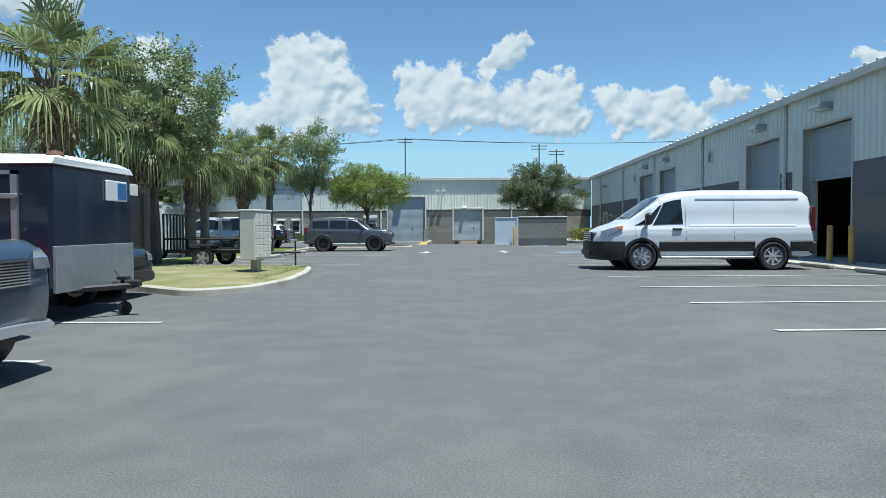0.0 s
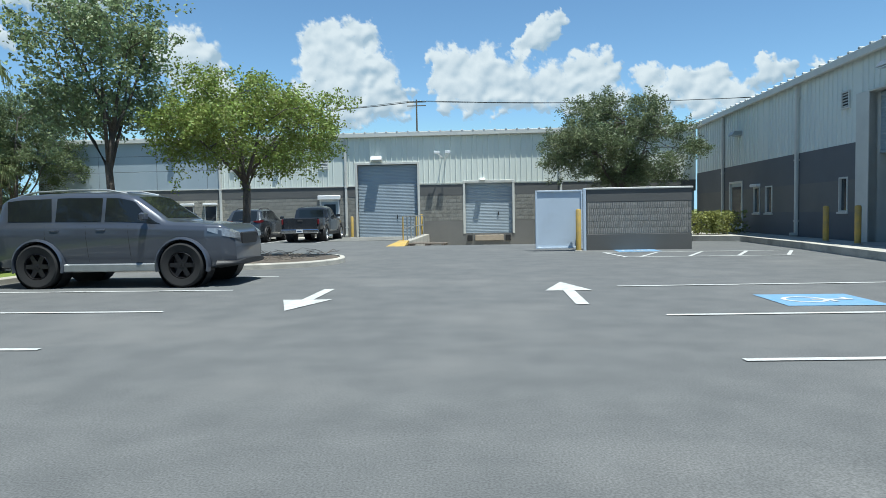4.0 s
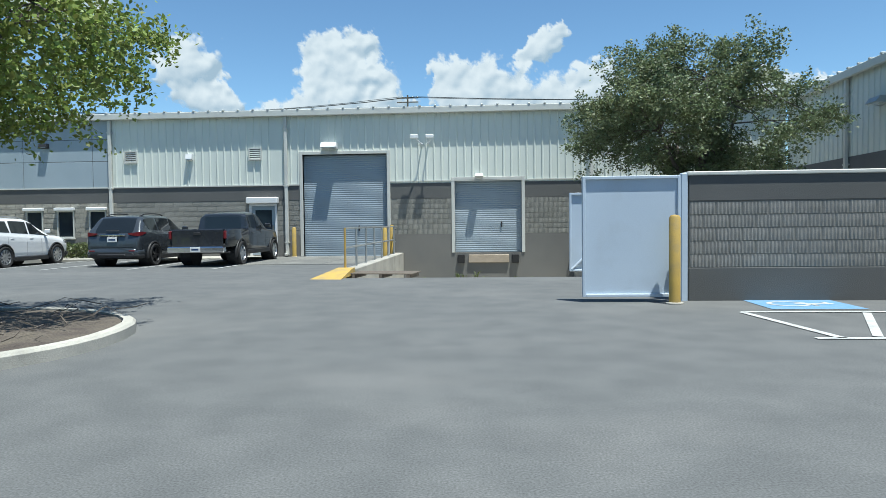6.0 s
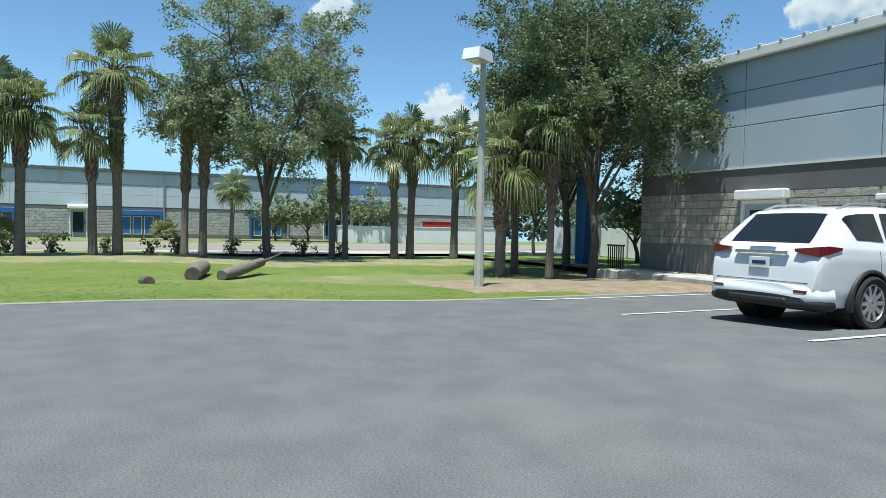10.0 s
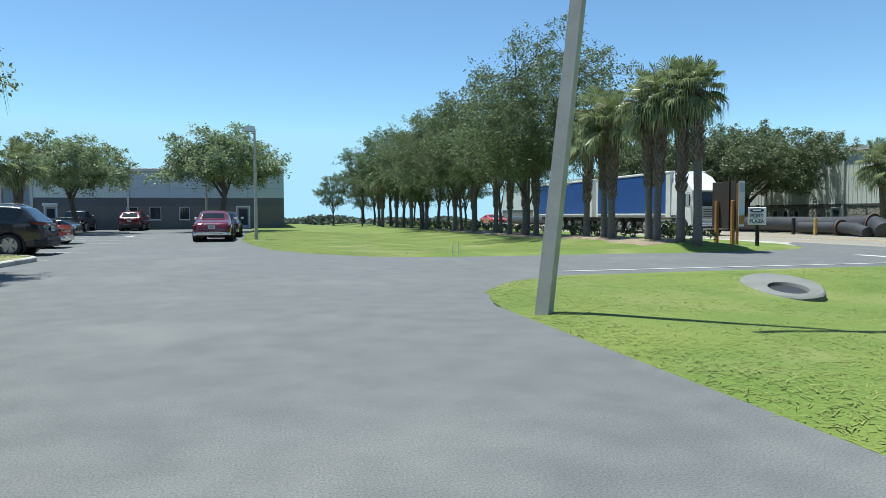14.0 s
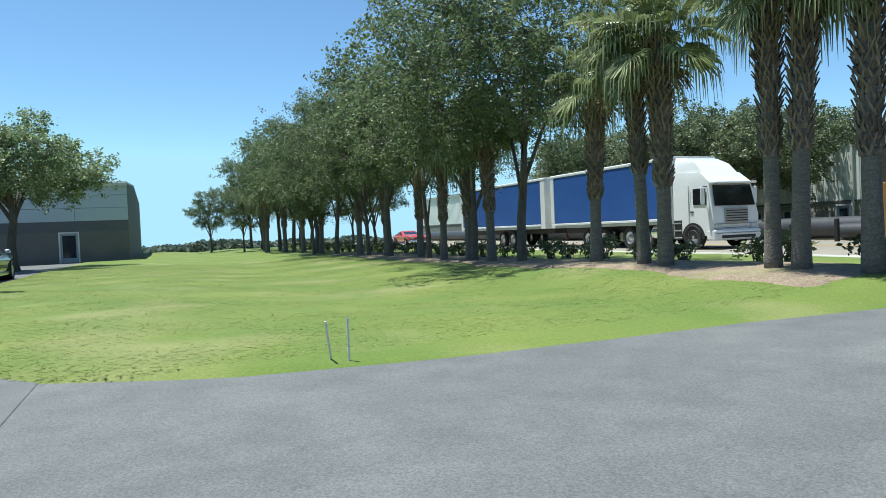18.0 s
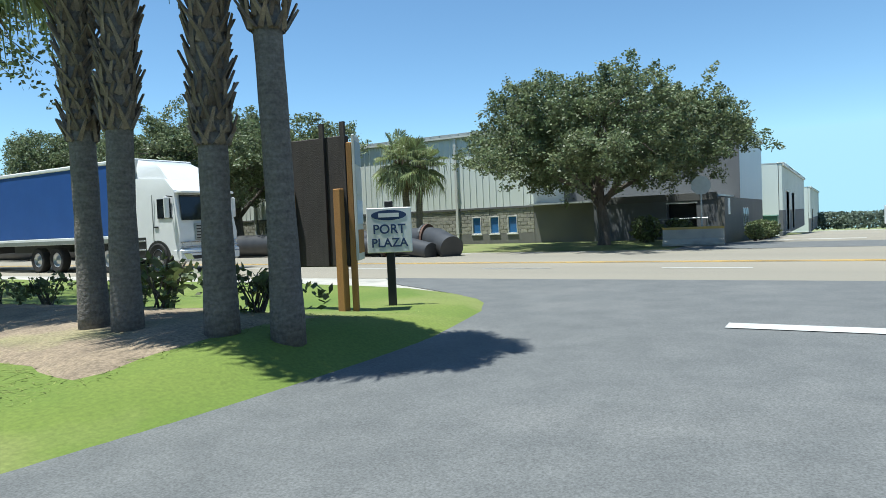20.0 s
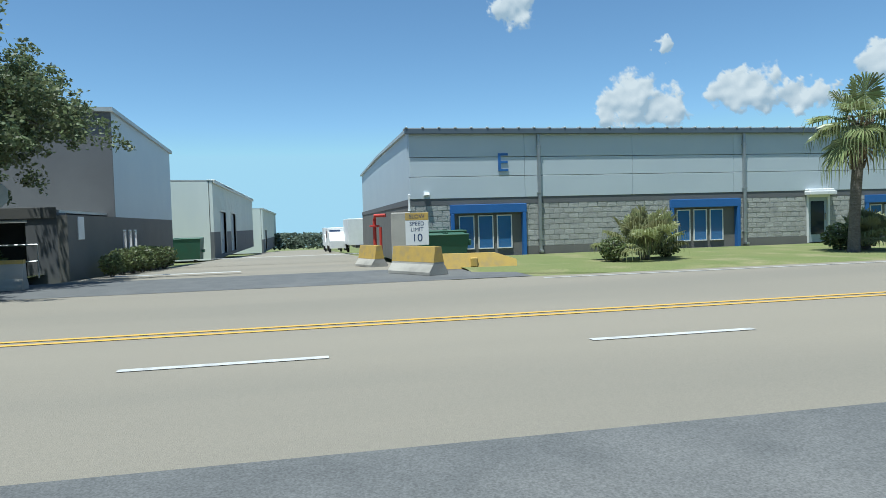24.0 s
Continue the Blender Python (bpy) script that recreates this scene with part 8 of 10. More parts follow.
def white_trailer(x, y, rz):
    """A white enclosed trailer seen side-on: its nose at the origin, the body reaching back."""
    t = thing("enclosed_trailer", x, y, 0, rz, "white enclosed trailer with dark marks along its side", "trailer")
    L, h, w = 1.75, 2.22, 0.9
    part("body", MB().box(-L, -w, 0.42, 0.0, w, h, 0.03), M_WHITE, t)
    part("roof", MB().loft([[(-L, -w, h), (0.0, -w, h), (0.0, w, h), (-L, w, h)], [(-L, -w * 0.9, h + 0.1), (-0.04, -w * 0.9, h + 0.1), (-0.04, w * 0.9, h + 0.1), (-L, w * 0.9, h + 0.1)]]), M_GALV, t)
    for s in (1, -1):
        part("top_rail", MB().box(-L, s * (w + 0.012), h - 0.07, 0.0, s * w, h, 0.004), M_GALV, t)
        part("bottom_rail", MB().box(-L, s * (w + 0.012), 0.4, 0.0, s * w, 0.52, 0.004), M_GALV, t)
        for px in (-0.95,):
            wheel(t, px, s * (w + 0.02), 0.33, 0.2, M_RIM, 5)
        part("fender", MB().tube([(-1.4, s * (w + 0.06), 0.5), (-1.25, s * (w + 0.06), 0.76), (-0.65, s * (w + 0.06), 0.76), (-0.5, s * (w + 0.06), 0.5)], 0.05, 6), M_DARKMETAL, t)
    for z, a, b in ((1.72, -1.6, -0.15), (1.36, -1.45, -0.2)):
        part("text_bar", MB().box(a, -w - 0.006, z, b, -w, z + 0.17), M_NAVY, t)
    for k in range(4):
        part("icon", MB().box(-1.6 + k * 0.38, -w - 0.006, 0.86, -1.32 + k * 0.38, -w, 1.14), M_NAVY, t)
    part("tongue", MB().tube([(-0.1, 0.4, 0.42), (0.4, 0.0, 0.44)], 0.045, 6).tube([(-0.1, -0.4, 0.42), (0.4, 0.0, 0.44)], 0.045, 6), M_DARKMETAL, t)
    part("jack", MB().tube([(0.3, 0.05, 0.02), (0.3, 0.05, 0.8)], 0.035, 8), M_DARKMETAL, t)


white_trailer(-11.3, 26.8, 0)


# ---- site furniture ----
def mail_unit(x, y, rz):
    c = thing("mailbox_cluster", x, y, 0.14, rz, "cream steel cluster mailbox on a concrete post", "mailbox")
    part("post", MB().box(-0.1, -0.1, -0.1, 0.1, 0.1, 0.36, 0.01), M_CONCRETE, c)
    part("cabinet", MB().box(-0.4, -0.22, 0.34, 0.4, 0.22, 1.58, 0.015), M_TRIM, c)
    part("cap", MB().box(-0.43, -0.25, 1.58, 0.43, 0.25, 1.63, 0.01), M_TRIM, c)
    for i in range(2):
        for j in range(7):
            d = part("mail_door", MB().box(-0.37 + i * 0.38, -0.235, 0.4 + j * 0.165, -0.02 + i * 0.38, -0.222, 0.55 + j * 0.165, 0.004), M_TRIM, c)
            part("lock", MB().box(-0.2 + i * 0.38, -0.24, 0.46 + j * 0.165, -0.17 + i * 0.38, -0.236, 0.49 + j * 0.165), M_DARKMETAL, d)
    return c


mail_unit(-5.2, 17.5, 75)


def bollard(x, y, z=0.0, h=1.1, r=0.085):
    b = thing("bollard", x, y, z, 0, "yellow steel safety bollard", "bollard", "bollards")
    part("post", MB().lathe([(r, -0.1), (r, h - 0.05), (r * 0.75, h - 0.012), (0.005, h)], 16, "z"), M_YELLOW, b, smooth=40)
    part("base_ring", MB().lathe([(r + 0.05, -0.05), (r + 0.05, 0.02), (r, 0.03)], 16, "z"), M_CONCRETE, b)
    return b


for q in ((4.1, 46.3, 0.0, 1.35), (-6.5, 62.35, 0.0, 1.2), (-2.5, 61.9, 0.1, 1.15), (-2.72, 61.6, 0.0, 1.15)):
    bollard(*q)
for y in (46.0, 42.1, 44.2, 41.2, 24.2, 20.3, 19.2, 28.9, 25.0):
    bollard(11.55 if y > 35 else 11.2, y, WALK_Z - 0.06, 1.1)
bollard(11.9, 43.2, WALK_Z - 0.06, 1.1)


def railing(name, pts, posts, label, zt=1.05):
    r = thing(name, label=label, category="railing")
    for k, (x, y, z) in enumerate(posts):
        part("post", MB().tube([(x, y, z - 0.05), (x, y, z + zt)], 0.03, 8), M_YELLOW if k == 0 else M_GALV, r)
    for f in (1.0, 0.52):
        part("rail", MB().tube([(x, y, z + zt * f) for x, y, z in pts], 0.026, 8), M_GALV, r)
    return r


railing("railing", [(-2.38, 52.9, 0.13), (-2.38, 58.5, 0.13), (-2.38, 61.6, 0.13), (-2.38, 61.9, 0.05)], [(-2.38, 52.9 + k * 1.45, 0.13) for k in range(7)], "galvanised pipe railing along the dock wall")
railing("railing", [(4.7, 54.4, 0.18), (4.7, 62.5, 0.18)], [(4.7, 54.4 + k * 1.6, 0.18) for k in range(6)], "pipe railing on the east dock wall")


def gate_leaf(x, y, rz, w, h, label):
    """A framed sheet gate hung at its origin, running along +x, its sheet towards -y."""
    g = thing("gate", x, y, 0.08, rz, label, "gate", "dumpster enclosure gates")
    f = 0.05
    part("sheet", MB().box(0.0, -0.02, 0.0, w, 0.0, h), M_GATE, g)
    for a, b, c, d in ((0, f, 0, h), (w - f, w, 0, h), (f, w - f, 0, f), (f, w - f, h - f, h)):
        part("frame_bar", MB().box(a, -0.06, c, b, -0.02, d, 0.006), M_GATE, g)
    for a, b, c, d in ((0, f, 0, h), (w - f, w, 0, h), (f, w - f, 0, f), (f, w - f, h - f, h)):
        part("frame_bar", MB().box(a, 0.0, c, b, 0.045, d, 0.006), M_GATE, g)
    part("brace", MB().tube([(w - f, 0.03, f), (f, 0.03, h * 0.74)], 0.03, 6), M_GATE, g)
    part("latch", MB().box(w - 0.16, -0.12, h * 0.3, w - 0.03, -0.06, h * 0.33, 0.01).tube([(w - 0.08, -0.09, h * 0.3), (w - 0.08, -0.09, 0.05)], 0.014, 6), M_GALV, g)
    return g


part_enc = thing("dumpster_enclosure", 0, 0, 0, 0, "dark grey painted block dumpster enclosure", "enclosure")


def enc_wall(name, x0, y0, x1, y1):
    part(name, MB().box(x0, y0, -0.1, x1, y1, 0.52, 0.01), M_DARKGREY, part_enc)
    part(name, MB().box(x0 + 0.015, y0 + 0.015, 0.52, x1 - 0.015, y1 - 0.015, 1.56), M_MORTAR, part_enc)
    part(name, MB().box(x0, y0, 1.56, x1, y1, 1.96, 0.01), M_DARKGREY, part_enc)
    part("coping", MB().box(x0 - 0.03, y0 - 0.03, 1.96, x1 + 0.03, y1 + 0.03, 2.02, 0.012), M_TRIM, part_enc)


enc_wall("wall", 4.42, 46.7, 7.75, 46.95)
enc_wall("wall", 7.5, 46.95, 7.75, 52.4)
enc_wall("wall", 4.6, 52.15, 7.5, 52.4)
part("gate_post", MB().box(4.3, 46.68, -0.1, 4.4, 46.8, 2.0, 0.01), M_GATE, part_enc)
part("gate_post", MB().box(4.5, 52.2, -0.1, 4.58, 52.35, 2.0, 0.01), M_GATE, part_enc)
gate_leaf(4.28, 46.62, 180.0 - 2, 1.5, 1.88, "pale blue sheet-metal gate swung open") .matrix_basis = pose(2.76, 46.6, 0.08, 0, 0, 0)
gate_leaf(3.0, 52.3, 0, 1.5, 1.88, "pale blue gate leaf standing open, braced on its inside").matrix_basis = pose(4.72, 52.3, 0.08, 0, 0, 180)

def lamp_post(x, y, z, h, rz, label, r=0.11):
    p = thing("street_lamp", x, y, z, rz, label, "lamp post", "lamp posts in the lot")
    part("pole", MB().tube([(0, 0, -0.2), (0, 0, h)], [r * 1.25, r * 0.7], 8), M_POLE, p)
    part("arm", MB().tube([(0, 0, h - 0.1), (0.3, 0, h - 0.02)], 0.035, 6), M_POLE, p)
    hd = part("lamp_head", MB().loft([[(-0.05, -0.22, h - 0.12), (0.55, -0.22, h - 0.12), (0.55, 0.22, h - 0.12), (-0.05, 0.22, h - 0.12)], [(-0.02, -0.2, h + 0.12), (0.5, -0.2, h + 0.12), (0.5, 0.2, h + 0.12), (-0.02, 0.2, h + 0.12)]]), M_WHITE, p)
    part("lens", MB().box(0.02, -0.17, h - 0.14, 0.48, 0.17, h - 0.121), M_LAMP, hd)
    return p


lamp_post(-22.2, 55.3, -0.15, 5.1, -60, "tapered pale lamp post with a box head on the lawn", 0.09)
lamp_post(-17.1, 1.7, 0.0, 5.7, 0, "slim pale lamp post with a box head beside the lane", 0.08)
lamp_post(-13.0, -21, 0.0, 5.0, 0, "slim pale lamp post by the south warehouse", 0.08)
lamp_post(-10.9, 26.8, 0.14, 3.0, 160, "slim lamp post on the planted median", 0.06)

pole = thing("utility_pole", -20.87, 29.75, 0, 0, "leaning pale concrete utility pole on the lawn corner", "utility pole")
part("shaft", MB().tube([(0.04, 0, -0.4), (-0.48, -0.0, 4.2), (-1.15, 0, 10.2)], [0.13, 0.112, 0.085], 4), M_POLE, pole)
part("crossarm", MB().box(-2.1, -0.06, 9.7, 0.2, 0.06, 9.82, 0.01), M_WOODPOLE, pole)
for k in (-1.9, -1.4, -0.5, 0.05):
    part("insulator", MB().lathe([(0.03, 9.82), (0.05, 9.88), (0.03, 9.92), (0.05, 9.97), (0.005, 10.0)], 8, "z"), M_TRIM, pole, loc=(k, 0, 0))


def wood_pole(x, y, h, label, arm=True):
    p = thing("utility_pole", x, y, 0, 0, label, "utility pole", "distant utility poles")
    part("shaft", MB().tube([(0, 0, -0.2), (0, 0, h)], [0.17, 0.1], 8), M_WOODPOLE, p)
    if arm:
        for z in (h - 0.4, h - 0.9):
            part("crossarm", MB().box(-1.3, -0.06, z, 1.3, 0.06, z + 0.12, 0.01), M_WOODPOLE, p)
        for k in (-1.2, -0.6, 0.6, 1.2):
            part("insulator", MB().lathe([(0.03, h - 0.28), (0.06, h - 0.2), (0.02, h - 0.1)], 8, "z"), M_TRIM, p, loc=(k, 0, 0))
    return p


poles = [(-8.6, 118, 17.0), (-60, 124, 17.5), (14, 112, 15.0), (17, 113, 14.2), (60, 116, 17)]
for q in poles:
    wood_pole(*q, "dark wooden utility pole behind the warehouse")
wood_pole(-33.5, -12.5, 10, "dark wooden utility pole in the tree row", False)
lines = thing("power_lines", label="thin dark power lines between the poles", category="power lines")
for (x0, y0, h0), (x1, y1, h1) in (((-110, 130, 17.5), poles[1]), (poles[1], poles[0]), (poles[0], poles[4]), (poles[4], (160, 120, 17))):
    for dx in (-1.1, 0.6, 1.1):
        a, b = Vector((x0 + dx, y0, h0 - 0.2)), Vector((x1 + dx, y1, h1 - 0.2))
        pts = [a.lerp(b, t / 8) - Vector((0, 0, 1.1 * 4 * (t / 8) * (1 - t / 8))) for t in range(9)]
        part("cable", MB().tube(pts, 0.035, 4, caps=False), M_DARKMETAL, lines)


# ---- signs ----
def octagon_sign(x, y, rz, label, lean=0.0, back=False, z=2.3, R=0.38):
    s = thing("stop_sign", x, y, 0, rz, label, "stop sign")
    s.matrix_basis = pose(x, y, 0, 0, lean, rz)
    part("post", MB().box(-0.03, -0.02, -0.2, 0.03, 0.02, z), M_GALV, s)
    o = [(R * math.cos(math.radians(22.5 + 45 * k)), R * math.sin(math.radians(22.5 + 45 * k))) for k in range(8)]
    i = [(a * 0.93, b * 0.93) for a, b in o]
    part("plate", MB().loft([[(a, -0.02, z + b) for a, b in o], [(a, -0.03, z + b) for a, b in o]]), M_GALV if back else M_BOARD, s)
    part("face", MB().loft([[(a, -0.03, z + b) for a, b in i], [(a, -0.034, z + b) for a, b in i]]), M_RED, s)
    lettering("STOP", 0.71 * R, M_BOARD, s, pose(0, -0.036, z, 90, 0, 0), thick=0.002)
    return s


octagon_sign(-35.0, 26.2, 115, "red stop sign leaning on its post by the driveway", 6, z=2.75, R=0.34)
octagon_sign(-55.0, 17.3, -80, "stop sign seen from behind beside the street mouth", 0, True)

pps = thing("entrance_sign", -35.45, 16.25, 0, 121, "small white entrance sign on a black post", "sign")
part("post", MB().box(-0.06, -0.05, -0.2, 0.06, 0.05, 1.62, 0.01), M_BLACK, pps)
part("board", MB().box(-0.33, -0.09, 0.86, 0.33, -0.05, 1.52, 0.01), M_BOARD, pps)
part("number_oval", MB().loft([[(0.26 * math.cos(a), -0.09, 1.41 + 0.075 * math.sin(a)) for a in [2 * math.pi * k / 20 for k in range(20)]], [(0.26 * math.cos(a), -0.094, 1.41 + 0.075 * math.sin(a)) for a in [2 * math.pi * k / 20 for k in range(20)]]]), M_NAVY, pps)
part("number_bar", MB().box(-0.15, -0.097, 1.38, 0.15, -0.094, 1.44), M_BOARD, pps)
lettering("PORT", 0.19, M_NAVY, pps, pose(0, -0.092, 1.2, 90, 0, 0), thick=0.002, bold=0.003)
lettering("PLAZA", 0.18, M_NAVY, pps, pose(0, -0.092, 1.0, 90, 0, 0), thick=0.002, bold=0.003)

big = thing("plywood_sign", -34.45, 15.62, 0, 93, "brown wooden sign in a shade-darkened tone backed by orange posts", "sign")
part("board", MB().box(-0.66, 0.0, 0.72, 0.66, 0.06, 2.5, 0.01), M_BROWN, big)
part("cladding", MB().box(-0.64, -0.012, 0.74, 0.64, 0.0, 2.48), M_BROWN, big)
for a in (-0.3, 0.56):
    part("post", MB().box(a - 0.06, -0.14, -0.2, a + 0.06, -0.012, 1.78, 0.01), M_ORANGEWOOD, big)
for a in (0.28, 0.63):
    part("batten", MB().box(a - 0.035, -0.05, 0.74, a + 0.035, -0.012, 2.68), M_BROWN, big)
wing = thing("plywood_sign", -34.72, 16.28, 0, 209, "striped faded sign panel on orange posts", "sign")
part("board", MB().box(-0.25, 0.0, 0.8, 0.25, 0.04, 2.5, 0.008), M_TRIM, wing)
for k, mm in enumerate((M_ORANGEWOOD, M_GATE, M_TRIM, M_PANEL)):
    part("stripe", MB().box(-0.23, -0.006, 0.9 + k * 0.4, 0.23, 0.0, 1.22 + k * 0.4), mm, wing)
for a in (-0.2,):
    part("post", MB().box(a - 0.05, 0.04, -0.2, a + 0.05, 0.12, 2.4, 0.01), M_ORANGEWOOD, wing)

ds = thing("directory_sign", -8.28, 16.8, 0.16, -90, "black-posted tenant directory sign with pale strips", "sign")
for a in (-0.75, 0.75):
    part("post", MB().box(a - 0.09, -0.07, -0.2, a + 0.09, 0.07, 2.1, 0.012), M_BLACK, ds)
part("header_board", MB().box(-0.55, -0.06, 1.98, 0.6, -0.0, 2.28, 0.01), M_BOARD, ds)
lettering("PORT", 0.18, M_NAVY, ds, pose(-0.24, -0.062, 2.13, 90, 0, 0), thick=0.002, bold=0.002)
lettering("PLAZA", 0.18, M_NAVY, ds, pose(0.28, -0.062, 2.13, 90, 0, 0), thick=0.002, bold=0.002)
part("back_board", MB().box(-0.66, -0.03, 0.6, 0.66, 0.02, 1.97), M_BLACK, ds)
for i in range(2):
    for j in range(5):
        st = part("name_strip", MB().box(-0.63 + i * 0.65, -0.045, 0.64 + j * 0.265, -0.02 + i * 0.65, -0.03, 0.87 + j * 0.265, 0.004), M_BOARD, ds)
        part("text_bar", MB().box(-0.5 + i * 0.65, -0.048, 0.72 + j * 0.265, -0.14 + i * 0.65, -0.045, 0.78 + j * 0.265), M_GALV, st)
part("number_board", MB().box(-0.2, -0.045, 0.36, 0.36, -0.02, 0.57, 0.005), M_BOARD, ds)
part("number_bar", MB().box(-0.12, -0.049, 0.42, 0.28, -0.045, 0.51), M_NAVY, ds)
part("stake", MB().box(-0.62, -0.6, -0.1, -0.55, -0.56, 1.6, 0.006), M_WHITE, ds)

ds.scale = (1.3, 1.3, 1.0)

sp = thing("speed_sign", -57.2, 28.15, -0.32, 75, "white speed limit sign with a yellow header", "sign")
part("post", MB().box(-0.03, 0.02, -0.2, 0.03, 0.06, 1.9), M_GALV, sp)
part("board", MB().box(-0.36, 0.0, 0.95, 0.36, 0.02, 1.72, 0.006), M_BOARD, sp)
part("header", MB().box(-0.36, -0.004, 1.72, 0.36, 0.02, 1.95, 0.006), M_YELLOW, sp)
lettering("SLOW", 0.17, M_NAVY, sp, pose(0, -0.006, 1.83, 90, 0, 0), thick=0.002)
lettering("SPEED", 0.17, M_NAVY, sp, pose(0, -0.002, 1.61, 90, 0, 0), thick=0.002)
lettering("LIMIT", 0.17, M_NAVY, sp, pose(0, -0.002, 1.43, 90, 0, 0), thick=0.002)
lettering("10", 0.34, M_NAVY, sp, pose(0, -0.002, 1.17, 90, 0, 0), thick=0.002)


# ---- concrete and plastic barriers ----
def jersey(x, y, rz, L, label, yellow):
    b = thing("jersey_barrier", x, y, fall(x, y), rz, label, "barrier", "concrete barriers")
    prof = [(-0.3, 0.0), (-0.3, 0.08), (-0.17, 0.3), (-0.09, 0.81), (0.09, 0.81), (0.17, 0.3), (0.3, 0.08), (0.3, 0.0)]
    part("body", MB().loft([[(-L / 2, p, q) for p, q in prof], [(L / 2, p, q) for p, q in prof]]), M_CONCRETE, b)
    if yellow:
        z0 = 0.81 - yellow
        hw = 0.17 - (z0 - 0.3) / 0.51 * 0.08
        pr = [(-hw - 0.004, z0), (-0.094, 0.814), (0.094, 0.814), (hw + 0.004, z0)]
        part("painted_top", MB().loft([[(-L / 2 - 0.003, p, q) for p, q in pr], [(L / 2 + 0.003, p, q) for p, q in pr]]), M_YELLOW, b, "yellow painted upper part")
    b.scale = (1, 1, 0.87)
    return b


jersey(-54.25, 17.1, 96, 2.2, "white concrete barrier with a faint yellow top edge", 0.1)
jersey(-53.95, 27.6, 28, 1.8, "concrete barrier with a yellow painted upper half", 0.45)
jersey(-59.4, 26.9, 20, 1.3, "yellow end barrier by the hydrants", 0.5)
pb = thing("plastic_barrier", -55.1, 29.4, 0, 80, "yellow plastic water-filled barrier lying on the grass", "barrier")
part("body", MB().loft([[(-1.0, -0.25, 0), (-1.0, 0.25, 0), (-1.0, 0.12, 0.42), (-1.0, -0.12, 0.42)], [(0.6, -0.25, 0), (0.6, 0.25, 0), (0.6, 0.12, 0.42), (0.6, -0.12, 0.42)], [(1.2, -0.2, 0.0), (1.2, 0.2, 0.0), (1.2, 0.1, 0.22), (1.2, -0.1, 0.22)]]), M_YELLOW, pb, smooth=40)
part("rib", MB().box(-0.1, -0.27, 0.05, 0.1, 0.27, 0.3, 0.02), M_YELLOW, pb)


def dumpster(x, y, rz, label, L=1.8, W=1.2, H=1.2):
    d = thing("dumpster", x, y, fall(x, y), rz, label, "dumpster", "dumpsters")
    part("body", MB().loft([[(-L / 2 + .1, -W / 2 + .1, 0.12), (L / 2 - .1, -W / 2 + .1, 0.12), (L / 2 - .1, W / 2, 0.12), (-L / 2 + .1, W / 2, 0.12)], [(-L / 2, -W / 2, H), (L / 2, -W / 2, H), (L / 2, W / 2, H + .1), (-L / 2, W / 2, H + .1)]]), M_GREENBIN, d)
    part("lid", MB().box(-L / 2, -W / 2 - 0.03, H + 0.0, L / 2, W / 2, H + 0.06, 0.02).box(-0.02, -W / 2, H, 0.02, W / 2, H + 0.1), M_GREENBIN, d)
    for s in (-1, 1):
        part("side_pocket", MB().box(s * (L / 2 + 0.0), -0.3, 0.6, s * (L / 2 + 0.12), 0.3, 0.8, 0.01), M_GREENBIN, d)
        part("foot", MB().box(s * L * 0.35 - 0.06, -0.4, 0, s * L * 0.35 + 0.06, 0.4, 0.14), M_DARKMETAL, d)
    return d


dumpster(-59.6, 29.5, 90, "dark green steel dumpster beside the warehouse", 1.5, 1.0, 0.95)
dumpster(-61.2, 29.8, 90, "dark green steel dumpster with a raised lid", 1.5, 1.0, 1.1)
dumpster(-84.5, 16.2, 90, "green dumpster along the side street", 3.2, 1.6, 1.5)
cab = thing("utility_cabinet", -60.4, 28.1, 0, 80, "beige steel utility cabinet beside the warehouse corner", "cabinet")
part("body", MB().box(-0.35, -0.3, 0, 0.35, 0.3, 1.7, 0.03), M_CONCRETE, cab)
part("door_panel", MB().box(-0.3, -0.32, 0.1, 0.3, -0.3, 1.6, 0.01), M_CONCRETE, cab)
part("conduit", MB().tube([(0.3, 0.2, 1.75), (0.3, 0.2, 2.3), (0.3, 0.9, 2.35)], 0.05, 8), M_WHITE, cab)
riser = thing("fire_riser", -63.0, 27.4, 0, 0, "tall red fire riser pipe with valves", "fire riser")
part("pipe", MB().tube([(0, 0, 0), (0, 0, 1.5), (0.2, 0, 1.65), (0.4, 0.4, 1.65)], 0.07, 10).tube([(0.3, 0.2, 0), (0.3, 0.2, 1.2)], 0.055, 10), M_RED, riser)
part("valve", MB().lathe([(0.02, 1.2), (0.2, 1.22), (0.2, 1.28), (0.02, 1.3)], 14, "z"), M_RED, riser)

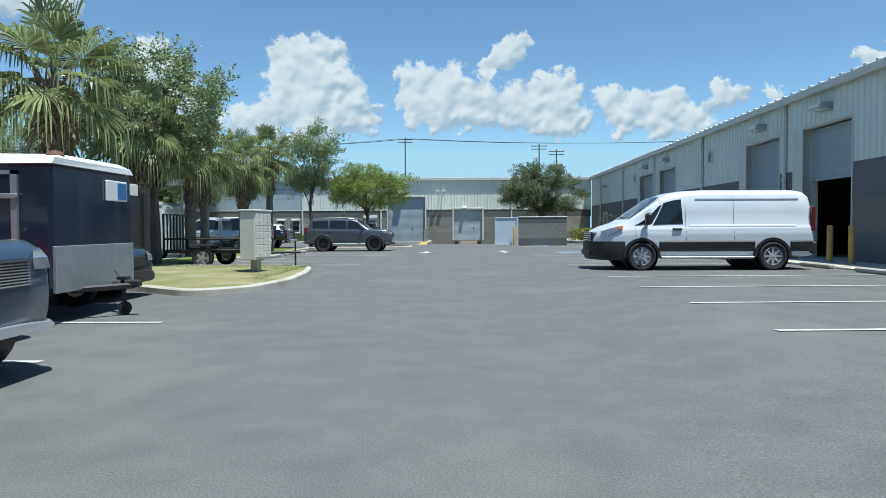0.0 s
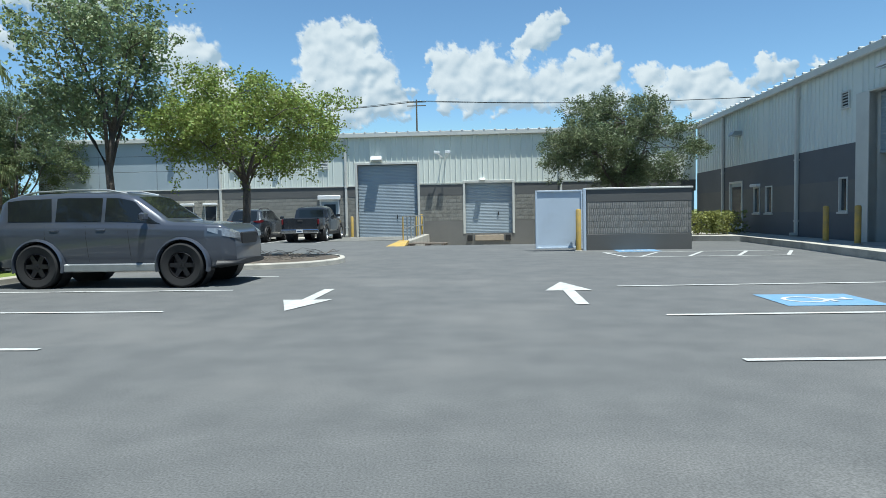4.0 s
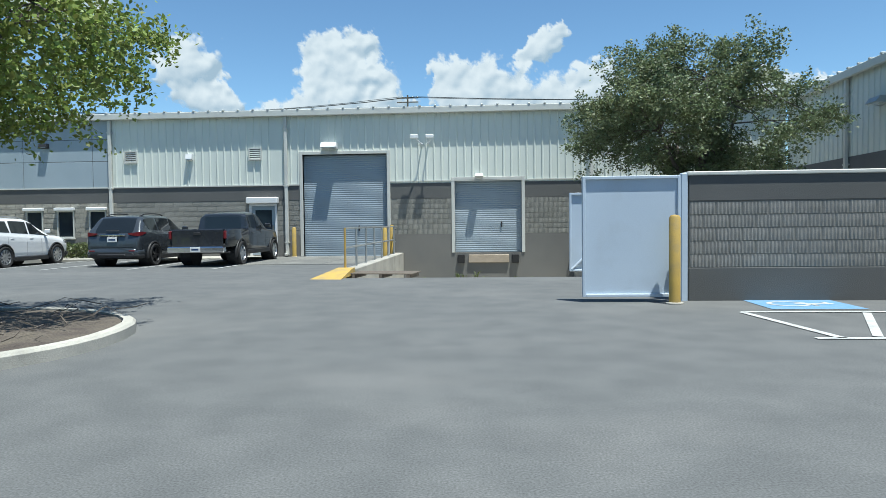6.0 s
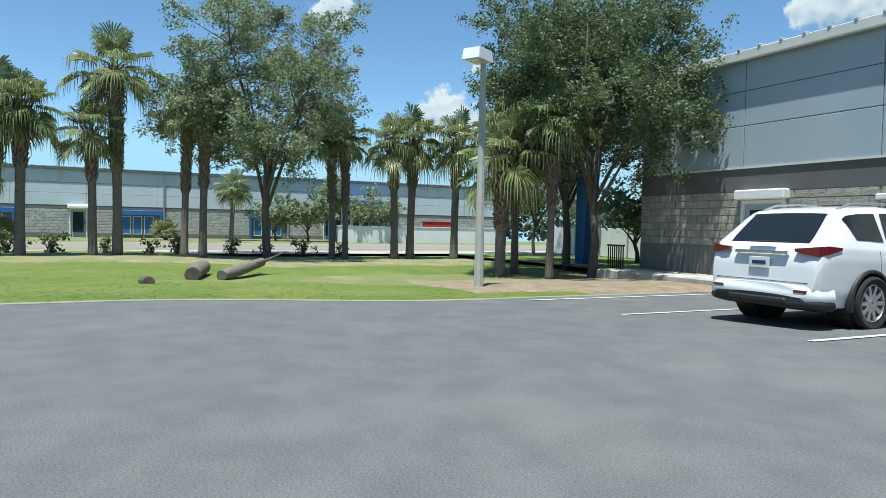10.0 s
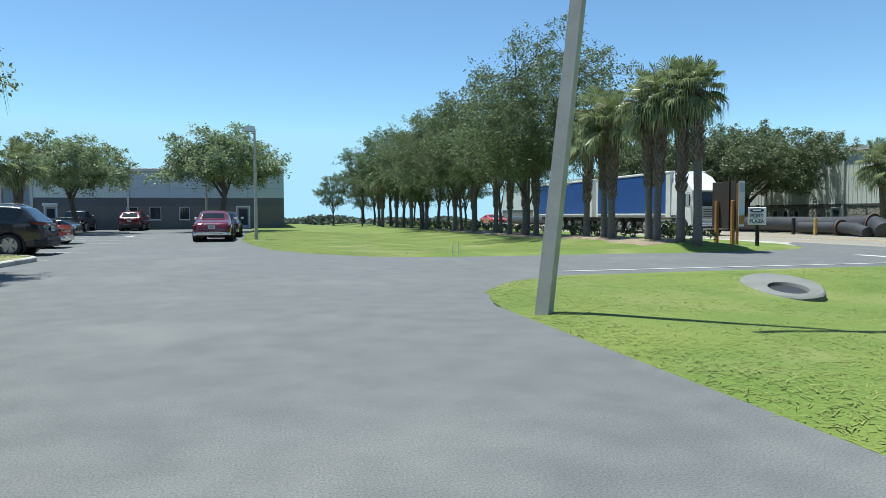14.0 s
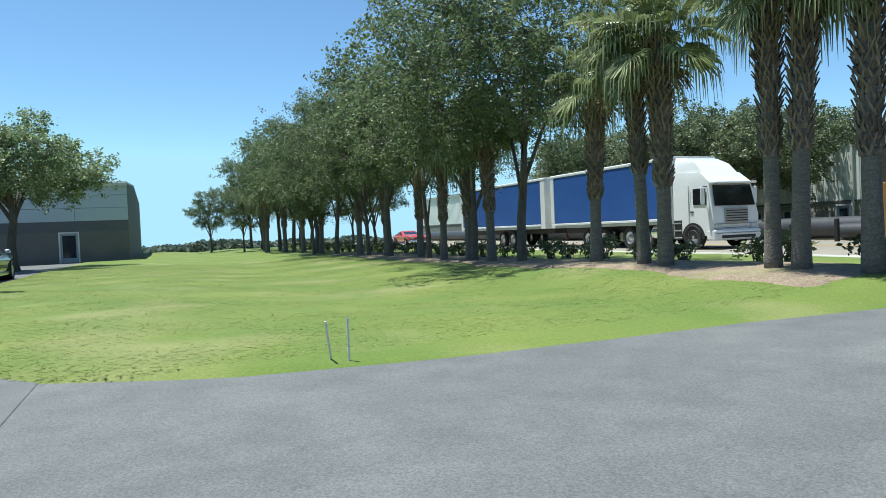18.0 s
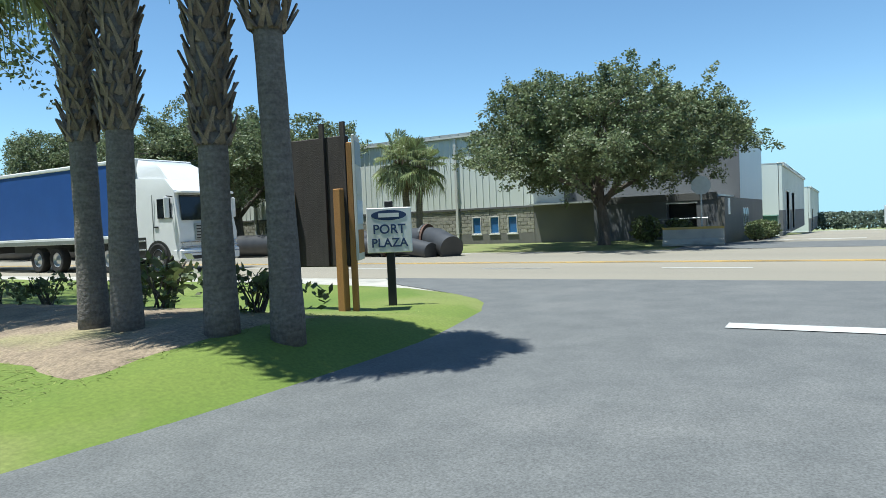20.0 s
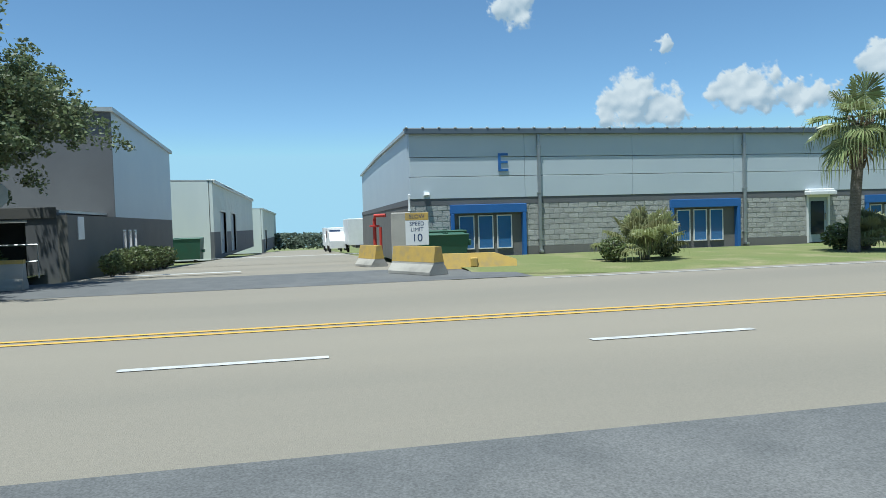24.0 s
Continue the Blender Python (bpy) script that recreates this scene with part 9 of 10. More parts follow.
# ---- big pipe across the road ----
pp = thing("dredge_pipe", -50.3, 0, 0, 0, "long black dredge pipe lying beside the road", "pipe")
part("run", MB().tube([(-0.4, -60, 0.55), (-0.4, 4.0, 0.55), (-0.2, 7.6, 0.6), (0.25, 8.2, 0.58), (1.0, 9.3, 0.28)], [0.52, 0.52, 0.52, 0.5, 0.48], 20), M_PIPE, pp, smooth=40)
part("branch", MB().tube([(0.55, 3.0, 0.4), (0.6, 6.2, 0.42), (0.8, 7.2, 0.4), (1.35, 8.6, 0.2)], [0.36, 0.36, 0.36, 0.33], 18), M_PIPE, pp, smooth=40)
for y, r, x, z in ((-20, 0.52, -0.4, 0.55), (-8, 0.52, -0.4, 0.55), (7.4, 0.52, -0.22, 0.6), (6.0, 0.36, 0.6, 0.42)):
    for d, m in ((0.0, M_PIPE), (0.11, M_RUST)):
        part("flange", MB().lathe([(r * 0.9, y + d - 0.045), (r + 0.13, y + d - 0.045), (r + 0.13, y + d + 0.045), (r * 0.9, y + d + 0.045)], 22), m, pp, loc=(x, 0, z))
for k, y in enumerate((3.2, 4.9)):
    part("stake", MB().box(1.25, y, -0.1, 1.4, y + 0.16, 1.0, 0.01), M_YELLOW if k else M_BLACK, pp)

# ---- culvert, stakes, debris ----
cu = thing("culvert", -26.3, 27.7, -0.15, 69, "concrete mitred culvert mouth in the lawn", "culvert")
o, i2 = [], []
for k in range(22):
    a = 2 * math.pi * k / 22
    wob = 1 + 0.05 * noise.noise((math.cos(a) * 2, math.sin(a) * 2, 3))
    o.append((1.45 * wob * math.cos(a), 0.5 * wob * math.sin(a)))
    i2.append((0.66 * math.cos(a) + 0.5, 0.24 * math.sin(a) - 0.04))
zt = lambda a, b: 0.24 - 0.10 * (a + 1.45) / 2.9 + 0.16 * b
part("apron", MB().loft([[(a, b, -0.2) for a, b in o], [(a, b, zt(a, b) - 0.03) for a, b in o], [(a * 0.97, b * 0.96, zt(a, b)) for a, b in o], [(a, b, zt(a, b) + 0.01) for a, b in i2], [(a * 0.97, b * 0.95, zt(a, b) - 0.02) for a, b in i2], [(a * 0.95 - 0.04, b * 0.9, 0.06) for a, b in i2]], caps=False), M_APRON, cu, smooth=30)
# flat black sheet under the rim stands in for the dark inside the pipe
part("dark_mouth_sheet", MB().add([(a * 0.97 - 0.02, b * 0.95, zt(a, b) - 0.05) for a, b in i2], [tuple(range(22))]), M_BLACK, cu)
for dx, tilt in ((0.0, 0), (0.14, 18)):
    s = thing("marker_stake", -22.9 + dx, 18.0 - dx * 2, 0, 30, "white plastic marker stake in the grass", "stake", "marker stakes")
    s.matrix_basis = pose(-23.3 + dx, 17.6 - dx, 0.0, 0, tilt, 60)
    part("tube", MB().tube([(0, 0, -0.1), (0, 0, 0.44)], 0.011, 8), M_WHITE, s)
lg = thing("fallen_log", -26.6, 50.3, NZ(-26.6, 50.3), 0, "grey cut palm log with a dark end on the lawn", "log", "logs on the lawn")
part("log", MB().tube([(0.75, -0.62, 0.14), (0.2, -0.5, 0.19), (-0.9, -0.2, 0.22)], [0.185, 0.2, 0.19], 14), M_PALMBARK, lg, smooth=40)
part("cut_end", MB().tube([(0.756, -0.621, 0.14), (0.768, -0.624, 0.14)], [0.165, 0.15], 14), M_DARKMULCH, lg, "dark rotten cut end")
lg = thing("fallen_log", -26.9, 50.9, NZ(-26.9, 50.9), 0, "weathered log lying across the other one", "log", "logs on the lawn")
part("log", MB().tube([(0.9, -0.55, 0.12), (0.1, 0.0, 0.2), (-0.9, 0.75, 0.34)], [0.13, 0.15, 0.12], 12), M_PALMBARK, lg, smooth=40)
part("branch", MB().tube([(-0.3, 0.35, 0.3), (-0.8, 0.9, 0.42), (-1.3, 1.5, 0.62)], [0.05, 0.035, 0.012], 6), M_BARK, lg)
st = thing("tree_stump", -24.0, 48.6, -0.14, 0, "dark cut stump in the grass", "stump")
part("wood", MB().tube([(-0.2, 0, 0.12), (0.2, 0.05, 0.14)], [0.14, 0.12], 9), M_BARK, st)

# ---- road and lot markings ----
def stripe(name, x0, y0, x1, y1, w, material, label, group="", z=0.010):
    d = Vector((x1 - x0, y1 - y0, 0))
    n = Vector((-d.y, d.x, 0)).normalized() * w / 2
    mb = MB()
    k = max(1, int(d.length / 0.5)) if d.length < 30 else int(d.length / 10)
    rows = []
    for i in range(k + 1):
        p = Vector((x0, y0, 0)) + d * i / k
        rows.append([(p.x + n.x, p.y + n.y, gz(p.x + n.x, p.y + n.y) + z), (p.x - n.x, p.y - n.y, gz(p.x - n.x, p.y - n.y) + z)])
    mb.loft(rows, caps=False, closed=False)
    return whole(name, mb, material, label, "marking", group, "structure")


G1 = "parking stall lines"
for y in (23.2, 25.8, 28.35, 30.95, 33.5, 36.05, 38.6):
    stripe("stall_line", -8.2, y, -3.2, y, 0.10, M_PAINT, "worn white parking stall line", G1)
for y in (9.1, 6.4, 3.7, 1.0, -1.7):
    stripe("stall_line", -9.0, y, -4.0, y, 0.10, M_PAINT, "worn white parking stall line", G1)
for y in (-3.2, -0.6, 2.0, 4.6, 7.2, 9.83, 12.42, 15.05, 17.6, 20.3, 22.9, 25.4, 27.9, 30.4, 32.9, 36.1):
    stripe("stall_line", 3.42, y, 9.5, y + 0.25, 0.10, M_PAINT, "worn white parking stall line", G1)
for x in (-20.0, -17.4, -14.2, -12.2, -9.45, -6.85):
    stripe("stall_line", x, 55.2, x + 0.1, 60.8, 0.10, M_PAINT, "worn white parking stall line", G1)
for y in (16.0, 11.4, 7.2, 3.4, -0.6, -4.6, -8.6):
    stripe("stall_line", -11.4, y, -6.6, y, 0.10, M_PAINT, "worn white parking stall line", G1)
for a, b, c, d in ((4.72, 45.3, 10.0, 45.3), (4.72, 43.2, 9.4, 43.2), (4.72, 45.3, 5.0, 43.2)):
    stripe("hatch_line", a, b, c, d, 0.10, M_PAINT, "white no-parking hatch outline", "no-parking hatch")
for x in (5.4, 6.7, 8.0, 9.3):
    stripe("hatch_line", x, 43.3, x + 0.9, 45.2, 0.10, M_PAINT, "white diagonal hatch stripe", "no-parking hatch")
for a, b in ((5.8, 34.2), (5.9, 46.2)):
    stripe("accessible_square", a - 0.65, b, a + 0.65, b, 1.2, M_BLUEPAINT, "faded blue accessible parking square", "accessible squares", 0.007)
    mb = MB()                                      # a wheel ring with a bent stroke
    ring = [2 * math.pi * k / 24 for k in range(24)]
    base = len(mb.v)
    for r in (0.30, 0.23):
        mb.v += [(a - 0.18 + r * math.cos(t), b + r * math.sin(t), gz(a, b) + 0.011) for t in ring]
    mb.f += [(base + k, base + (k + 1) % 24, base + 24 + (k + 1) % 24, base + 24 + k) for k in range(24)]
    for x0, y0, x1, y1 in ((-0.1, -0.05, 0.46, 0.03), (0.1, -0.24, 0.17, -0.05), (0.36, 0.03, 0.43, 0.2)):
        n = len(mb.v)
        mb.v += [(a + x0, b + y0, gz(a, b) + 0.012), (a + x1, b + y0, gz(a, b) + 0.012), (a + x1, b + y1, gz(a, b) + 0.012), (a + x0, b + y1, gz(a, b) + 0.012)]
        mb.f.append((n, n + 1, n + 2, n + 3))
    whole("accessible_mark", mb, M_PAINT, "white accessible parking symbol on the blue square", "road marking", "accessible marks")


def arrow(x, y, rz, L, bent=0):
    mb = MB()
    c, s = math.cos(radians(rz)), math.sin(radians(rz))

    def p(u, v):
        X, Y = x + u * c - v * s, y + u * s + v * c
        return (X, Y, gz(X, Y) + 0.009)
    mb.add([p(-L / 2, -0.09), p(L * 0.05, -0.09), p(L * 0.05, 0.09), p(-L / 2, 0.09)], [(0, 1, 2, 3)])
    mb.add([p(L * 0.05, -0.38), p(L / 2, 0), p(L * 0.05, 0.38)], [(0, 1, 2)])
    whole("lane_arrow", mb, M_PAINT, "white painted lane arrow", "marking", "lane arrows", "structure")


arrow(2.55, 35.4, 90, 3.0)
arrow(-1.5, 34.8, -90, 2.6)
arrow(-9.5, -8.0, 90, 2.4)
stripe("stop_bar", -35.2, 20.9, -35.2, 24.0, 0.35, M_PAINT, "white stop bar at the road", "", 0.004)
stripe("edge_line", -33.5, 23.9, -24.0, 23.7, 0.12, M_PAINT, "faint white driveway edge line", "", 0.004)
for x in (-45.4, -45.68):
    stripe("centre_line", x, -150, x, 200, 0.11, M_YPAINT, "double yellow centre line", "road lines", -0.004)
for k in range(-12, 24):
    y = 18.35 + k * 4.72
    stripe("lane_dash", -43.4, y, -43.4, y + 1.95, 0.12, M_PAINT, "white dotted lane line", "road lines", -0.004)
stripe("edge_line", -51.0, -150, -51.0, 17, 0.1, M_PAINT, "white road edge line", "road lines", -0.004)
stripe("edge_line", -51.0, 30, -51.0, 200, 0.1, M_PAINT, "white road edge line", "road lines", -0.004)
stripe("stop_bar", -58.0, 19.2, -58.0, 22.8, 0.3, M_PAINT, "white stop bar of the side street", "", -0.004)
stripe("stop_bar", -68.0, 18.6, -68.0, 27.6, 0.3, M_PAINT, "white stripe across the side street", "", -0.004)
def wheel_stop(x, y, rz):
    w = thing("wheel_stop", x, y, gz(x, y), rz, "weathered concrete wheel stop", "wheel stop", "wheel stops")
    part("body", MB().box(-0.75, -0.09, 0, 0.75, 0.09, 0.12, 0.03), M_CONCRETE, w)
for y in (34.8, 32.2, 29.6, 27.1):
    wheel_stop(-7.95, y, 90)
for y in (21.0, 18.3, 15.7, 13.1, 10.5, 26.3, 28.9):
    wheel_stop(9.75, y, 90)

# ---- clouds: a far curved sheet of sky ----
def cloud_sheet(clouds, dist=1900):
    """Each cloud is a heap of round lobes (bearing, height, radius in degrees); the sheet carries how dense it is and how much sun the billows catch."""
    az, el = np.arange(-44, 88, 0.15), np.arange(1.5, 23, 0.15)
    A, E = np.meshgrid(az, el)
    wob = [np.array([noise.fractal((a * 0.7, e * 0.7, s), 0.6, 2.1, 7) for a, e in zip(A.ravel(), E.ravel())]).reshape(A.shape) for s in (3.1, 9.7)]
    X, Y = A + 0.8 * wob[0], E + 0.7 * wob[1]
    D, Z = np.full(A.shape, -1.0), np.zeros(A.shape)
    for lobes in clouds:
        low = min(e - r * 0.75 for _, e, r in lobes)
        for a, e, r in lobes:
            d2 = ((X - a) ** 2 + (Y - e) ** 2) / (r * 1.12) ** 2
            D = np.maximum(D, (1 - d2) - 0.35 * np.clip((low + 0.4 - Y) / 0.8, 0, 2))
            Z = np.maximum(Z, r * np.sqrt(np.clip(1.15 - d2, 0, None)))
    Z = Z + 0.35 * wob[0] + 0.35 * wob[1]
    for _ in range(2):
        Z = (Z + np.roll(Z, 1, 0) + np.roll(Z, -1, 0) + np.roll(Z, 1, 1) + np.roll(Z, -1, 1)) / 5
    gy, gx = np.gradient(Z, 0.15)
    lit = np.clip(0.50 - 0.30 * gy - 0.12 * gx, 0, 1)
    ar, er = np.radians(A), np.radians(E)
    P = np.stack([-np.sin(ar) * np.cos(er), np.cos(ar) * np.cos(er), np.sin(er)], 2).reshape(-1, 3) * dist
    nc, nr = len(az), len(el)
    near = D > -0.9
    me = bpy.data.meshes.new("clouds")
    me.from_pydata(P.tolist(), [], [(j * nc + i, j * nc + i + 1, (j + 1) * nc + i + 1, (j + 1) * nc + i) for j in range(nr - 1) for i in range(nc - 1) if near[j:j + 2, i:i + 2].any()])
    me.attributes.new("cover", "FLOAT", "POINT").data.foreach_set("value", D.ravel().astype(np.float32))
    me.attributes.new("lit", "FLOAT", "POINT").data.foreach_set("value", lit.ravel().astype(np.float32))
    whole("clouds_backdrop", me, M_CLOUD, "white fair-weather cumulus clouds low over the horizon", "clouds", kind="structure")


CLOUDS = (
    ((14.2, 14, 1.3), (12.3, 13.9, 1.8), (10.3, 14.2, 1.5), (13.5, 12, 1.9), (11.2, 11.7, 2.3), (9.3, 11.8, 1.6), (14.4, 9.8, 2), (11.7, 9.4, 2.6), (8.8, 9.7, 2.1), (7.4, 9.3, 1.4), (17.6, 8.5, 1.4), (15.8, 8.6, 1.8)),
    ((3.8, 12.3, 1.2), (2.4, 11.9, 1.6), (0.2, 11.4, 2), (-1.7, 10.5, 2.2), (1.2, 9.8, 2.2), (4.1, 11.4, 1.1), (-3.1, 10, 1.9), (2.9, 10.1, 1.7)),
    ((-5, 14.7, 1.1), (-5.8, 15.1, 0.7), (-3.8, 13.6, 1.2), (-2.7, 13, 0.9)),
    ((-7.4, 11.3, 1.6), (-8.8, 11.7, 1.4), (-6.7, 9.5, 2.1), (-8.8, 9.4, 2.1), (-10.2, 8.9, 1.3), (-5.3, 10.2, 1.9), (-9.7, 11, 1)),
    ((-12.7, 10.2, 1.1), (-15.6, 9.6, 1.5), (-17.8, 9.7, 1.3), (-21.2, 9.9, 1.2), (-21, 10.9, 0.7), (-22.4, 10, 0.8), (-13.9, 8.6, 1.3), (-19.5, 8.2, 1.5), (-17, 8.4, 1.5), (-25, 9.8, 0.8), (-31.4, 11.8, 1)),
    ((23.3, 12.2, 1.5), (22.2, 11.9, 1.1), (24.3, 10.8, 1.4), (22.6, 10.1, 1.7), (20.9, 9.2, 1.3)),
    ((23.7, 12.5, 2), (25.2, 12, 1.3), (22.2, 11.8, 0.9), (33.4, 16.3, 2.1), (30.8, 15.7, 1), (36.2, 12.2, 0.9)),
    ((32.4, 16.6, 2.6), (35.2, 16.1, 1.4), (30.1, 15.7, 1.2)),
    ((62.9, 9.3, 2), (60.3, 8.4, 1.5), (64.3, 8.7, 1.1), (55.7, 9.6, 1.4), (53.7, 9, 1.8), (51.4, 8.4, 1.1), (49.5, 8.6, 1.1), (46, 10.2, 1.2), (71.9, 17.1, 1.7), (60.1, 12.9, 0.7)),
)
cloud_sheet(CLOUDS)


# ---- north end, past the warehouse corner ----
ww = thing("low_wall", -53.0, 0, 0, 0, "white painted low wall across the road", "wall")
part("wall", MB().box(-0.12, 61.6, -0.3, 0.12, 74.0, 1.12, 0.01), M_WHITE, ww)
part("coping", MB().box(-0.16, 61.55, 1.12, 0.16, 74.0, 1.18, 0.01), M_TRIM, ww)
rb = thing("red_container", -55.4, 70.2, 0, 0, "red steel container behind the white wall", "container")
part("body", MB().box(-0.8, -0.9, 0, 0.8, 0.9, 1.55, 0.03), M_RED, rb)
part("lid", MB().box(-0.84, -0.94, 1.55, 0.84, 0.94, 1.62, 0.02), M_RED, rb)
pt = thing("portico", -60.2, 65.2, 0, 90, "blue entrance portico with white window frames", "portico")
for a in (-1.9, 1.9):
    part("column", MB().box(a - 0.2, -0.2, -0.1, a + 0.2, 0.2, 2.85, 0.02), M_BLUE, pt)
part("beam", MB().box(-2.3, -0.3, 2.85, 2.3, 0.9, 3.2, 0.02), M_BLUE, pt)
part("back_wall", MB().box(-1.7, 0.75, -0.1, 1.7, 0.9, 2.85), M_EPANEL, pt)
for k in range(4):
    win = thing("window")
    win.parent = pt
    part("window_frame", MB().box(-1.5 + k * 0.78, 0.66, 0.9, -0.86 + k * 0.78, 0.74, 2.6, 0.01), M_WHITE, win)
    part("pane", MB().box(-1.44 + k * 0.78, 0.64, 0.96, -0.92 + k * 0.78, 0.66, 2.54), M_GLASS, win)
pil = thing("blue_pillar", -28.3, 62.9, 0, 0, "tall tapering blue steel pillar", "pillar")
part("shaft", MB().loft([[(-0.22, -0.18, -0.1), (0.22, -0.18, -0.1), (0.22, 0.18, -0.1), (-0.22, 0.18, -0.1)], [(-0.12, -0.25, 3.5), (0.55, -0.25, 3.5), (0.55, 0.25, 3.5), (-0.12, 0.25, 3.5)], [(-0.08, -0.27, 5.4), (0.72, -0.27, 5.4), (0.72, 0.27, 5.4), (-0.08, 0.27, 5.4)]]), M_BLUE, pil)
part("base_plate", MB().box(-0.4, -0.35, -0.1, 0.4, 0.35, 0.02, 0.01), M_GALV, pil)
fw = thing("panel_fence", 0, 68.5, 0, 0, "white panel fence beyond the warehouse corner", "fence")
for k in range(7):
    part("panel", MB().box(-38.0 + k * 1.9, 0, 0.0, -36.16 + k * 1.9, 0.05, 1.3, 0.01), M_WHITE, fw)
    part("post", MB().box(-38.08 + k * 1.9, -0.03, -0.1, -38.0 + k * 1.9, 0.08, 1.4, 0.01), M_GALV, fw)
ut = thing("steel_gate_unit", -26.0, 62.4, 0, 0, "dark steel rack at the warehouse corner", "rack")
for k in range(8):
    part("bar", MB().box(-0.35 + k * 0.1, -0.02, 0.0, -0.32 + k * 0.1, 0.01, 0.75), M_DARKMETAL, ut)
part("top_bar", MB().box(-0.38, -0.03, 0.72, 0.42, 0.02, 0.77), M_DARKMETAL, ut)

# ---- vehicles far down the side street ----
def box_truck(x, y, z, label, cab, L=6.0, H=2.75, marks=False):
    v = thing("box_truck", x, y, z, 0, label, "truck", "trucks on the side street")
    part("cargo_box", MB().box(-L, -1.2, 0.75, 0, 1.2, H, 0.04), M_WHITE, v)
    part("chassis", MB().box(-L, -0.5, 0.5, 0.3, 0.5, 0.75), M_DARKMETAL, v)
    for s in (-1.22, 1.205):
        if marks:
            part("mark", MB().box(-L * 0.9, s, 1.6, -L * 0.5, s + 0.015, 2.4), M_NAVY, v, "navy plain mark")
            part("mark", MB().box(-L * 0.46, s, 1.6, -L * 0.16, s + 0.015, 2.4), M_AMBER, v, "orange plain mark")
    if marks:
        part("mark", MB().box(0.0, -0.95, 1.75, 0.015, 0.25, 2.5), M_NAVY, v, "navy plain mark")
    if cab:
        part("cab", MB().loft([[(0, -1.1, 0.6), (0, 1.1, 0.6), (0, 1.1, 2.3), (0, -1.1, 2.3)], [(1.1, -1.1, 0.6), (1.1, 1.1, 0.6), (1.1, 1.05, 2.2), (1.1, -1.05, 2.2)], [(1.9, -1.0, 0.5), (1.9, 1.0, 0.5), (1.9, 1.0, 1.3), (1.9, -1.0, 1.3)]]), M_WHITE, v)
        part("windshield", MB().loft([[(1.14, -0.95, 2.12), (1.14, 0.95, 2.12), (1.84, 0.92, 1.36), (1.84, -0.92, 1.36)], [(1.1, -0.95, 2.1), (1.1, 0.95, 2.1), (1.8, 0.92, 1.34), (1.8, -0.92, 1.34)]]), M_CARGLASS, v)
    for px in (-L + 1.0, 1.2 if cab else -L + 2.1):
        for s in (-1, 1):
            wheel(v, px, s * 1.0, 0.42, 0.25, M_RIM, 6)
    return v


box_truck(-113.0, 28.1, fall(-114, 0), "white parcel truck with plain navy and orange marks", True, marks=True)
box_truck(-104.0, 29.9, fall(-106, 0), "white box trailer parked along the side street", False, 9.0, 3.4)
box_truck(-128.0, 28.0, fall(-130, 0), "white box truck farther down the street", True, 6.5, 3.2)

# ---- clutter in the truck dock ----
pal = thing("broken_pallet", -1.35, 52.6, -0.06, -8, "weathered broken pallet with debris under it", "pallet")
for k in range(5):
    part("board", MB().box(-0.75, -0.4 + k * 0.19, 0.1, 0.85, -0.26 + k * 0.19, 0.125, 0.004), M_WOODPOLE, pal)
for k in range(3):
    part("runner", MB().box(-0.7 + k * 0.7, -0.4, 0.0, -0.62 + k * 0.7, 0.52, 0.1, 0.006), M_WOODPOLE, pal)
rw = random.Random(3)
def weed(x, y, z, h, n):
    e = thing("weed", x, y, z, 0, "green weed in a crack of the dock", "weed", "weeds in the dock")
    q = []
    for k in range(n):
        a, l = rw.uniform(0, 6.28), h * rw.uniform(0.5, 1.0)
        d = Vector((math.cos(a), math.sin(a), 0))
        s = Vector((-d.y, d.x, 0)) * 0.02
        o = d * 0.02
        m = o + d * l * 0.3 + Vector((0, 0, l * 0.7))
        t = m + d * l * 0.35 + Vector((0, 0, l * 0.12))
        q += [[o - s * 0.5, o + s * 0.5, m + s, m - s], [m - s, m + s, t + s * 0.2, t - s * 0.2]]
    part("leaves", quads_mesh("leaves", np.array([[tuple(p) for p in f] for f in q]), M_SHRUB), None, e)


for x, y, h, n in ((0.05, 62.2, 0.4, 16), (0.3, 62.3, 0.3, 12), (0.75, 62.1, 0.45, 18), (1.1, 62.2, 0.2, 8), (2.3, 62.0, 0.22, 10), (-1.2, 61.8, 0.2, 8), (2.9, 61.4, 0.18, 8), (-0.4, 60.9, 0.12, 7), (1.6, 60.7, 0.1, 6)):
    weed(x, y, -0.98 * (y - 51.6) / 11.1 - 0.01, h, n)

# dead twigs on the tree island
tw = thing("brush_pile", -5.0, 42.6, 0.2, 0, "dry dead twigs scattered on the mulch", "brush", kind="stuff")
mb = MB()
for k in range(140):
    x, y, a, l = rw.uniform(-3.2, 1.8), rw.uniform(-1.7, 1.9), rw.uniform(0, 6.28), rw.uniform(0.15, 0.6)
    z = rw.uniform(-0.02, 0.05)
    mb.tube([(x, y, z), (x + l * 0.5 * math.cos(a), y + l * 0.5 * math.sin(a), z + rw.uniform(0.0, 0.1)), (x + l * math.cos(a + 0.3), y + l * math.sin(a + 0.3), z + rw.uniform(-0.02, 0.12))], [0.008, 0.007, 0.003], 4)
part("twigs", mb, M_WOODPOLE, tw, kind="stuff")

